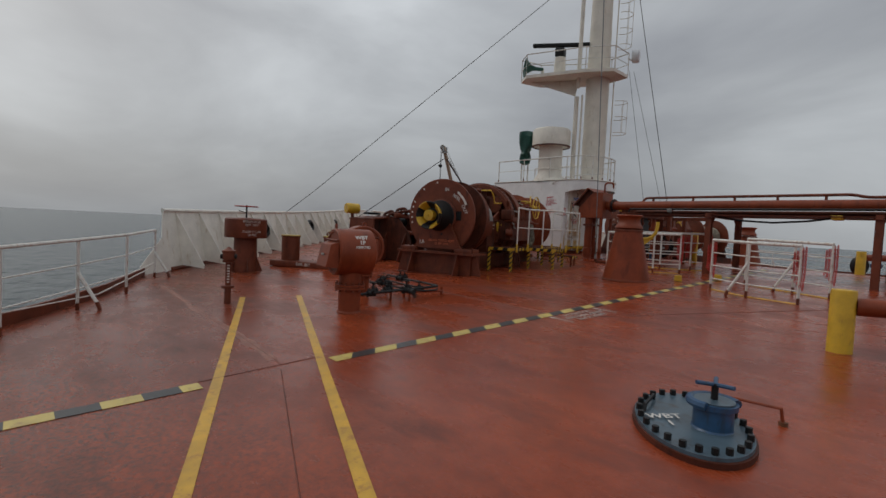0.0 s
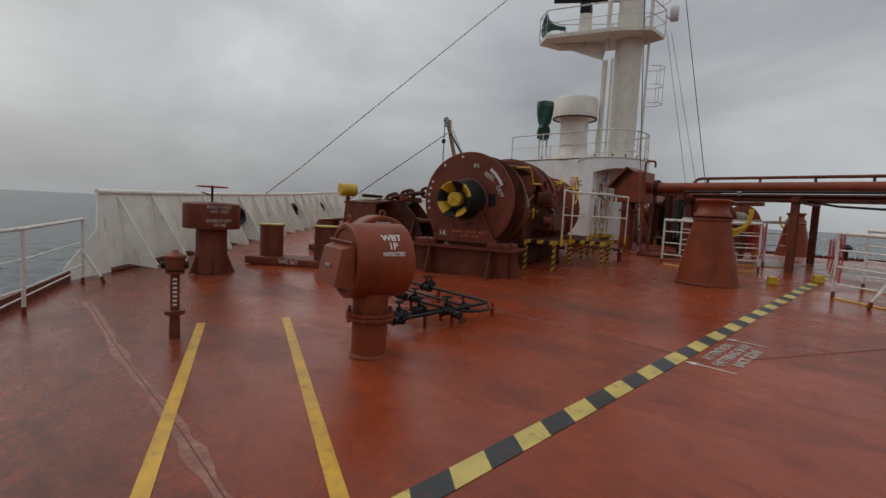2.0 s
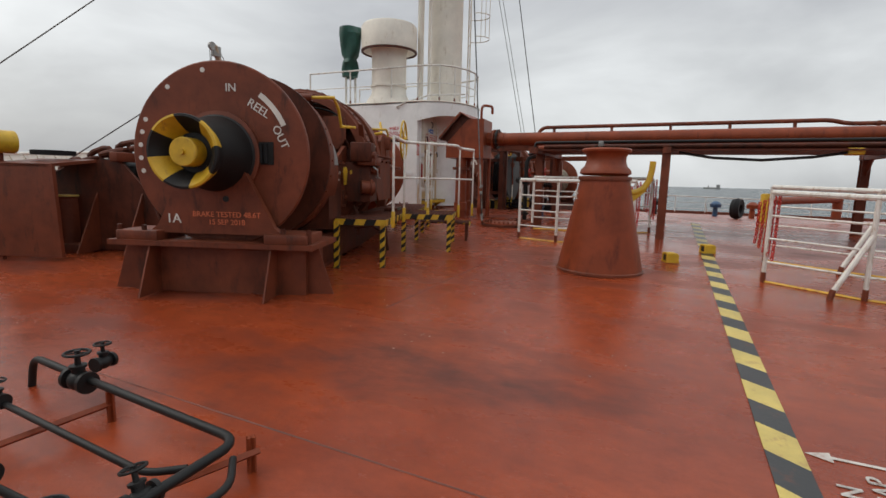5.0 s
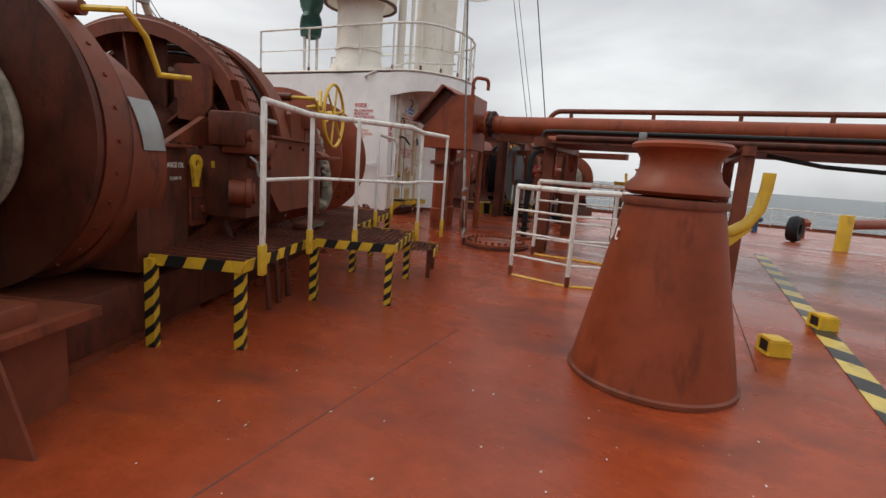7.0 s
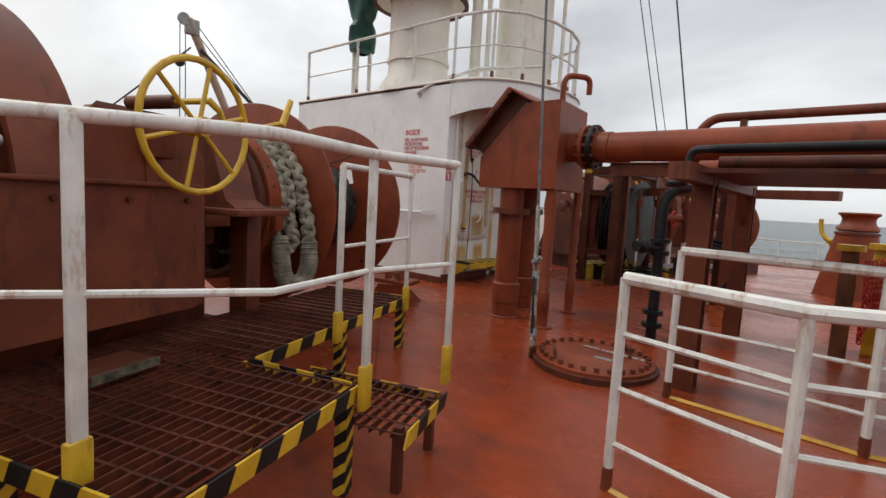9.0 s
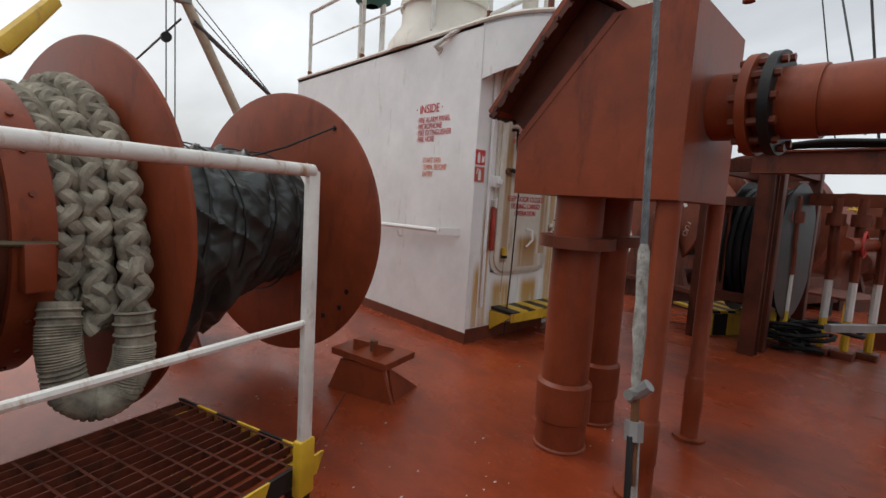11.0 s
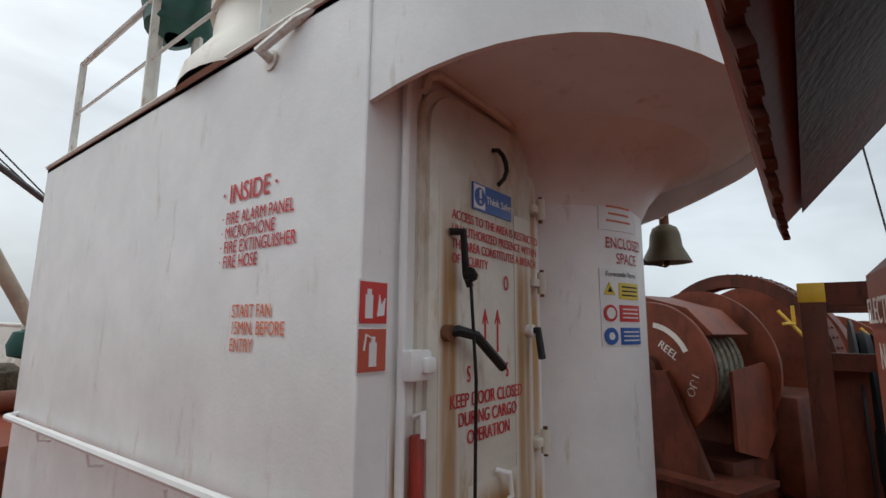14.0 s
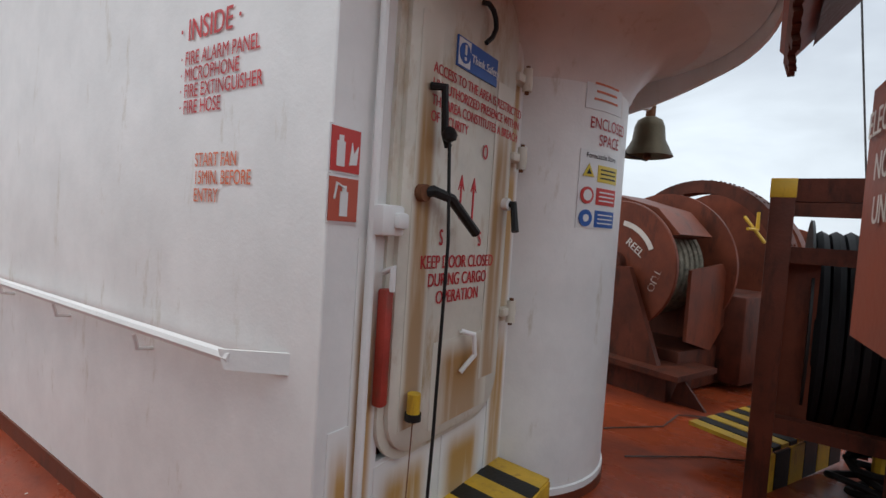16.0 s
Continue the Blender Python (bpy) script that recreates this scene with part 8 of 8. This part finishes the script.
rl = thing("hose_reel", on(20.9, 10.83), "large black hose reel in a brown steel frame", "hose reel")
zr = dz(20.3)
RC_ = Vector((21.08, 10.98, zr + 1.08))
ay = Vector((0, -1, 0))
part("hose_drum", B().lathe(RC_, ay, [(0, 0), (0.80, 0), (0.80, 0.015), (0.42, 0.02), (0.42, 0.53), (0.80, 0.535), (0.80, 0.55), (0, 0.55)], 48), BLACK, rl)
for k in range(6):
    part("hose_turn", B().lathe(RC_ + ay * (0.025 + k * 0.083), ay, [(0.5, 0), (0.705, 0.008), (0.725, 0.0415), (0.705, 0.075), (0.5, 0.083)], 48), RUBBER, rl)
for x in (20.3, 21.85):
    for y in (11.17, 10.49):
        part("frame_post", B().box((x, y, zr + 1.03), (0.13, 0.13, 2.1), bevel=0.006), MACH_DARK, rl)
for y in (11.17, 10.49):
    part("frame_beam", B().box((21.08, y, zr + 2.02), (1.42, 0.10, 0.14)), MACH_DARK, rl)
for x, z in ((20.3, 2.02), (20.3, 1.62), (20.3, 0.55), (21.85, 2.02)):
    part("frame_beam", B().box((x, 10.83, zr + z), (0.09, 0.55, 0.10 if z < 2 else 0.14)), MACH_DARK, rl)
part("side_sheet", B().box((20.40, 11.03, zr + 1.08), (0.02, 0.18, 1.02)), MACH, rl)
part("frame_cap", B().box((20.3, 11.17, zr + 2.03), (0.137, 0.137, 0.12), bevel=0.006), YELLOW, rl)
hc_ = thing("hose_coil", on(19.79, 8.85), "black hose coil hung on a brown post", "hose")
CC = on(19.72, 8.95, 0.50)
ca = Vector((-0.93, -0.10, 0.1)).normalized()
for k, r_ in enumerate((0.30, 0.35, 0.40, 0.44, 0.38, 0.33)):
    part("coil_turn", B().lathe(CC + ca * (0.03 * k - 0.08), ca, [(r_ - 0.028, 0), (r_ - 0.02, 0.02), (r_, 0.028), (r_ + 0.02, 0.02), (r_ + 0.028, 0), (r_ + 0.02, -0.02), (r_, -0.028), (r_ - 0.02, -0.02), (r_ - 0.028, 0)], 40), RUBBER, hc_)
lc = thing("hose_heap", on(21.0, 10.6), "loose heap of black hoses lying on the deck", "hose")
gl = random.Random(3)
for k in range(9):
    cx, cy = 20.9 + gl.uniform(-0.12, 0.15), 10.25 + gl.uniform(-0.25, 0.25)
    r_ = gl.uniform(0.2, 0.34)
    part("hose_loop", B().tube([on(cx + r_ * math.cos(a * 0.5) * 0.8, cy + r_ * math.sin(a * 0.5), 0.05 + 0.035 * k + 0.03 * math.sin(a + k)) for a in range(13)], 0.024, 6, closed=True), RUBBER, lc)

sb = thing("striped_step", on(21.3, 10.9), "yellow and black striped steel step platform", "step")
SB = on(21.15, 11.14)
for i in range(9):
    part("tread_slat", B().box(SB + Vector((-0.45 + i * 0.11, 0.22 - i * 0.05, 0.30)), (0.10, 0.55, 0.03), rz=-25), (YELLOW, BLACK)[i % 2], sb)
for i in range(6):
    part("side_block", B().box(SB + Vector((-0.62 + i * 0.2, -0.02 - i * 0.09, 0.15)), (0.2, 0.02, 0.27), rz=-25), (YELLOW, BLACK)[i % 2], sb)

# starboard winch, seen past the mast
SU = Vector((0.940, -0.342, 0))
SV = Vector((0.342, 0.940, 0))
SO = Vector((22.61, 12.89, 0))


def S(u, v, z):
    return SO + SU * u + SV * v + UPZ * z


sw = thing("mooring_winch", S(0.3, 0, dz(22.5)), "brown starboard mooring winch with white rope on drum", "winch", "deck winches")
zs = 2.14
ds_ = dz(22.5)
sfl = part("drum_flange", B().lathe(S(0.2, 0, zs), SU, [(0, 0), (0.79, 0), (0.80, 0.012), (0.80, 0.05), (0, 0.06)], 80), MACH, sw)
lettering("letters", "REEL", 0.13, S(0.196, -0.24, zs + 0.20), -SV * 0.80 - UPZ * 0.60, UPZ * 0.80 - SV * 0.60, STENCILW, sfl)
lettering("letters", "OUT", 0.13, S(0.196, -0.50, zs - 0.12), -SV * 0.35 + UPZ * 0.94, -UPZ * 0.35 - SV * 0.94, STENCILW, sfl)
lettering("letters", "IN", 0.13, S(0.196, 0.10, zs + 0.32), -SV, UPZ, STENCILW, sfl)
pts_o = [S(0.19, -0.56 * math.cos(radians(80 - 55 * i / 10)), zs + 0.56 * math.sin(radians(80 - 55 * i / 10))) for i in range(11)]
pts_i = [S(0.19, -0.50 * math.cos(radians(80 - 55 * i / 10)), zs + 0.50 * math.sin(radians(80 - 55 * i / 10))) for i in range(11)]
part("painted_arc", B().prism(pts_o + pts_i[::-1], SU * 0.005), STENCILW, sfl)
part("hub", B().lathe(S(0.2, 0, zs), -SU, [(0.17, 0), (0.16, 0.1), (0.1, 0.16), (0, 0.17)], 24), MACH_DARK, sw)
part("bearing_plate", B().prism([S(0.06, -0.75, ds_ + 0.35), S(0.06, 0.75, ds_ + 0.35), S(0.06, 0.3, zs), S(0.06, -0.3, zs)], SU * 0.08), MACH_DARK, sw)
part("foundation", B().prism([S(-0.15, -1.1, ds_ + 0.3), S(-0.15, 1.1, ds_ + 0.3), S(0.7, 1.1, ds_ + 0.3), S(0.7, -1.1, ds_ + 0.3)], (0, 0, 0.06)).prism([S(0.0, -0.9, ds_), S(0.0, 0.9, ds_), S(0.0, 0.9, ds_ + 0.3), S(0.0, -0.9, ds_ + 0.3)], SU * 0.55), MACH_DARK, sw)
for s in (-1, 1):
    part("gusset", B().prism([S(0.1, s * 0.9, ds_), S(0.1, s * 1.3, ds_), S(0.1, s * 1.0, ds_ + 0.32)], SU * 0.03), MACH_DARK, sw)
part("barrel", B().lathe(S(0.25, 0, zs), SU, [(0.5, 0), (0.5, 1.2)], 32), MACH_DARK, sw)
for k in range(7):
    part("rope_turn", B().lathe(S(0.35 + k * 0.12, 0, zs), SU, [(0.5, 0), (0.62, 0.03), (0.64, 0.06), (0.62, 0.09), (0.5, 0.12)], 36), ROPE, sw)
part("drum_flange", B().lathe(S(1.25, 0, zs), SU, [(0.4, 0), (0.98, 0), (0.98, 0.05), (0.4, 0.05)], 64), MACH, sw)
part("shield_plate", B().prism([S(0.42, -0.86, zs - 0.80), S(0.42, -0.86, zs + 0.02), S(1.15, -0.86, zs + 0.10), S(1.35, -0.86, zs - 0.10), S(1.35, -0.86, zs - 0.62), S(1.0, -0.86, zs - 0.95)], SV * 0.04), MACH, sw)
part("gear_hood", B().prism([S(0.32, -0.74, zs + 0.42), S(0.32, -0.45, zs + 0.72), S(0.32, 0.2, zs + 0.90), S(0.32, 0.6, zs + 0.6), S(0.32, -0.1, zs + 0.3)], SU * 0.75), MACH, sw)
part("brake_ring", B().ring(S(2.1, 0, zs), SU, 1.26, 1.08, 0.3, 72), MACH_DARK, sw)
rv2 = B()
for i in range(60):
    a = radians(i * 6)
    d = SV * math.cos(a) + UPZ * math.sin(a)
    for k in (0.08, 0.2):
        p = S(2.1 + k, 0, zs) + d * 1.258
        rv2.cyl(p, p + d * 0.016, 0.018, seg=5)
tagged(part("lining_rivets", rv2, MACH_DARK, sw), kind="stuff")
part("gear_wheel", B().lathe(S(2.9, 0, zs), SU, [(0.3, 0), (1.15, 0), (1.15, 0.2), (0.3, 0.2)], 64), MACH, sw)
part("gear_box", B().box(S(1.9, -0.6, ds_ + 0.6), (1.2, 1.0, 1.1), rz=-20, bevel=0.04), MACH_DARK, sw)
part("bed", B().box(S(2.2, 0, ds_ + 0.25), (3.6, 1.6, 0.5), rz=-20, bevel=0.03), MACH_DARK, sw)
part("shaft", B().cyl(S(0.2, 0, zs), S(4.5, 0, zs), 0.15, seg=18), MACH_DARK, sw)
for c in (S(1.6, -1.0, zs + 0.55), S(3.2, -1.3, zs + 0.35)):
    part("crank", B().tube([c - SU * 0.22, c + SU * 0.05, c + SU * 0.05 + UPZ * 0.22], 0.02, 6).tube([c - SV * 0.12 - UPZ * 0.16, c + SV * 0.14 + UPZ * 0.16], 0.02, 6), YELLOW, sw, "yellow crank handle")
for k, (u, v) in enumerate(((1.7, -1.5), (2.5, -1.5), (1.7, -2.2), (2.5, -2.2))):
    part("platform_leg", B().box(S(u, v, ds_ + 0.2), (0.07, 0.07, 0.44), rz=-20), (YELLOW, BLACK)[k % 2], sw)
part("platform_tread", B().box(S(2.1, -1.85, ds_ + 0.42), (1.0, 0.9, 0.04), rz=-20), MACH_DARK, sw)


def SD(u, v, h):
    """A point along the winch's shaft, which falls with the deck's camber."""
    return S(u, v, zs - 0.045 * (u - 0.2) + h)


part("shaft", B().cyl(SD(4.4, 0, 0.05), SD(7.6, 0, 0), 0.14, seg=18), MACH_DARK, sw)
part("gear_case", B().prism([SD(4.1, -0.62, -1.2), SD(4.1, 0.62, -1.2), SD(4.1, 0.72, 0.25), SD(4.1, 0.4, 0.72), SD(4.1, -0.4, 0.72), SD(4.1, -0.72, 0.25)], SU * 0.55), MACH, sw)
part("motor", B().lathe(SD(4.2, -0.95, -0.45), SU, [(0, 0), (0.2, 0), (0.22, 0.05), (0.22, 0.6), (0.14, 0.66), (0, 0.66)], 24), MACH_DARK, sw)
for u_ in (5.35, 7.1):
    part("drum_flange", B().lathe(SD(u_, 0, 0), SU, [(0.3, 0), (0.97, 0), (0.98, 0.012), (0.98, 0.05), (0.3, 0.06)], 72), MACH, sw)
part("barrel", B().lathe(SD(5.38, 0, 0), SU, [(0.42, 0), (0.42, 1.75)], 32), MACH_DARK, sw)
for k in range(11):
    part("rope_turn", B().lathe(SD(5.45 + k * 0.145, 0, 0), SU, [(0.42, 0), (0.56, 0.03), (0.585, 0.07), (0.56, 0.115), (0.42, 0.145)], 36), ROPE, sw)
for u_ in (5.05, 7.45):
    part("bearing_plate", B().prism([SD(u_, -0.7, -1.3), SD(u_, 0.7, -1.3), SD(u_, 0.28, 0.12), SD(u_, -0.28, 0.12)], SU * 0.09), MACH_DARK, sw)
part("bed", B().prism([SD(4.05, -0.8, -1.46), SD(4.05, 0.8, -1.46), SD(7.7, 0.8, -1.46), SD(7.7, -0.8, -1.46)], UPZ * 0.4), MACH_DARK, sw)

# portal over the hydraulic risers, carrying hoses
ph = thing("pipe_portal", on(20.0, 9.8), "brown steel portal beam on posts carrying black hoses", "portal")
for y in (10.5, 8.85):
    part("post", B().box((20.0, y, dz(20.0) + 0.92), (0.012, 0.13, 1.90)).box((19.93, y, dz(20.0) + 0.92), (0.014, 0.15, 1.90)).box((20.07, y, dz(20.0) + 0.92), (0.014, 0.15, 1.90)), MACH_DARK, ph)
part("beam", B().box((20.0, 9.7, 2.83), (0.014, 1.95, 0.2)).box((20.0, 9.7, 2.725), (0.14, 1.95, 0.016)).box((20.0, 9.7, 2.935), (0.14, 1.95, 0.016)), MACH, ph)
for k in range(3):
    part("hose", B().tube(bendy([(19.96 + k * 0.05, 8.75, 2.965), (19.96 + k * 0.05, 9.2 + k * 0.1, 2.975), (19.97 + k * 0.05, 10.1 + k * 0.1, 3.03 - k * 0.02), (20.0 + k * 0.06, 10.66, 2.96)], 0.2), 0.022, 8), BLACK, ph)
lh = thing("loose_line", S(-0.3, -1.0, ds_), "thin loose line lying across the red deck", "cord")
part("line", B().tube([on(20.9, 12.3, 0.012), on(21.4, 11.9, 0.012), on(21.9, 11.85, 0.012), on(22.3, 11.3, 0.012)], 0.006, 5).tube([on(20.4, 12.0, 0.012), on(20.9, 11.5, 0.012), on(21.1, 11.2, 0.012), on(21.4, 11.2, 0.012)], 0.006, 5), WIRE, lh)

# ---------------------------------------------------------------- forward part of the deck: derrick, hatch, far fittings
DP = Vector((18.80, 20.2, dz(18.80)))
dk = thing("derrick", DP, "cream stores derrick with boom, stays and blocks", "derrick")
part("post", B().tube([DP, DP + UPZ * 3.45], 0.10, 10), CREAM, dk)
tip = Vector((16.64, 19.35, 5.72))
foot = Vector((18.53, 20.12, 2.63))
part("boom", B().tube([foot, tip + (tip - foot) * 0.05], 0.095, 12), DERRICK, dk, "brown-cream round boom")
part("heel_bracket", B().prism([foot + Vector((-0.12, -0.03, -0.15)), DP + Vector((0, -0.03, 1.75)), DP + Vector((0, -0.03, 2.05)), foot + Vector((-0.05, -0.03, 0.12))], (0, 0.06, 0)), CREAM, dk)
part("boom_head", B().box(tip, (0.3, 0.16, 0.34), bevel=0.03), GREYM, dk)
part("head_sheave", B().cyl(tip + Vector((-0.2, -0.1, 0.12)), tip + Vector((-0.2, -0.02, 0.12)), 0.13, seg=16), GREYM, dk)
top = DP + UPZ * 3.42
part("span_tackle", B().tube([tip + Vector((0.2, 0, -0.45)), top], 0.045, 6), WIRE, dk)
part("span_wire", B().tube([tip + Vector((0.1, 0, 0.1)), top], 0.012, 5), WIRE, dk)
part("span_wire", B().tube([tip + Vector((0.1, 0, -0.1)), top - UPZ * 0.05], 0.012, 5), WIRE, dk)
part("post_band", B().cyl(top - UPZ * 0.12, top + UPZ * 0.02, 0.14, seg=14), GREYM, dk)
for dx, dy in ((-0.28, -0.05), (-0.1, 0.1)):
    a = tip + Vector((dx, dy, 0))
    part("fall_wire", B().tube([a, a - UPZ * 3.4], 0.012, 5), WIRE, dk)
part("block", B().cyl(tip + Vector((-0.28, -0.1, -0.85)), tip + Vector((-0.28, 0.0, -0.85)), 0.09, seg=12), BLACK, dk)
part("guy_wire", B().tube([tip + Vector((-0.02, 0, -0.45)), Vector((13.9, 23.4, 1.9))], 0.02, 5), WIRE, dk)
part("winch_drum", B().cyl(DP + Vector((-0.35, -0.4, 1.05)), DP + Vector((0.35, -0.4, 1.05)), 0.22, seg=16), GREYM, dk)
part("canvas_cover", B().lathe(DP + Vector((-0.32, -0.1, 1.30)), UPZ, [(0, 0), (0.17, 0.05), (0.2, 0.2), (0.14, 0.38), (0, 0.42)], 12), GREEN, dk, "green canvas cover")
sh = thing("store_hatch", on(17.6, 17.7), "red-brown steel store hatch with raised coaming", "hatch")
part("coaming", B().box((17.5, 18.65, 1.0), (3.4, 1.9, 0.56), bevel=0.02), MACH, sh)
part("lid", B().prism([(15.72, 17.62, 1.28), (15.72, 19.66, 1.28), (15.72, 19.66, 1.52), (15.72, 19.0, 1.52), (15.72, 17.62, 1.42)], (3.56, 0, 0)), RED, sh)
part("roll", B().cyl((15.75, 19.2, 1.66), (19.2, 19.2, 1.66), 0.135, seg=18), MACH, sh)
for x in (16.3, 17.4, 18.5):
    part("cleat", B().tube([(x, 17.9, 1.44), (x, 17.84, 1.50), (x + 0.28, 17.84, 1.50), (x + 0.28, 17.9, 1.44)], 0.016, 5), MACH_DARK, sh)
    part("dog_bolt", B().box((x + 0.33, 17.60, 1.25), (0.05, 0.08, 0.3), bevel=0.01), MACH_DARK, sh)
nb_ = thing("net_bundle", on(18.35, 20.5), "brown rope net bundle piled on a low stand", "net")
part("stand", B().box(on(18.35, 20.7, 0.4), (0.5, 0.5, 0.82), bevel=0.02), MACH, nb_)
nv_ = B().lathe(on(18.35, 20.7, 0.80), UPZ, [(0.0, 0), (0.27, 0.02), (0.31, 0.16), (0.28, 0.34), (0.17, 0.44), (0, 0.46)], 22)
nv_.v = [tuple(Vector(q) + Vector((0.05, 0.05, 0.04)) * noise.noise(Vector(q) * 6)) for q in nv_.v]
part("net", nv_, NET, nb_)
# far side fittings near the starboard rail
for x, y, c in ((27.5, 6.0, BLACK), (30.0, 3.5, BLUE), (29.0, 2.2, RED)):
    k = thing("small_deck_vent", on(x, y), "small mushroom vent near the far railing", "vent", "far deck vents")
    part("stem", B().lathe(on(x, y), UPZ, [(0.11, 0), (0.1, 0.4)], 14), c, k)
    part("head", B().lathe(on(x, y, 0.4), UPZ, [(0.1, 0), (0.22, 0.02), (0.24, 0.16), (0.12, 0.28), (0, 0.3)], 18), c, k)
fd = thing("fender_roller", on(24.3, 3.3), "black rubber tyre fender lying by the pipe barrier", "fender")
part("tyre", B().lathe(on(24.3, 3.3, 0.36), (0.4, 0.9, 0), [(0.16, -0.12), (0.32, -0.14), (0.37, 0), (0.32, 0.14), (0.16, 0.12), (0.16, -0.12)], 28), RUBBER, fd)
shp = thing("cargo_ship", (2600, -180, -14), "tiny grey cargo ship far off on the horizon", "ship")
part("hull", B().box((2600, -180, -10), (20, 70, 8)), GREYM, shp)
part("superstructure", B().box((2600, -205, 0), (16, 14, 14)).box((2600, -165, -3), (10, 4, 10)), GREYM, shp)
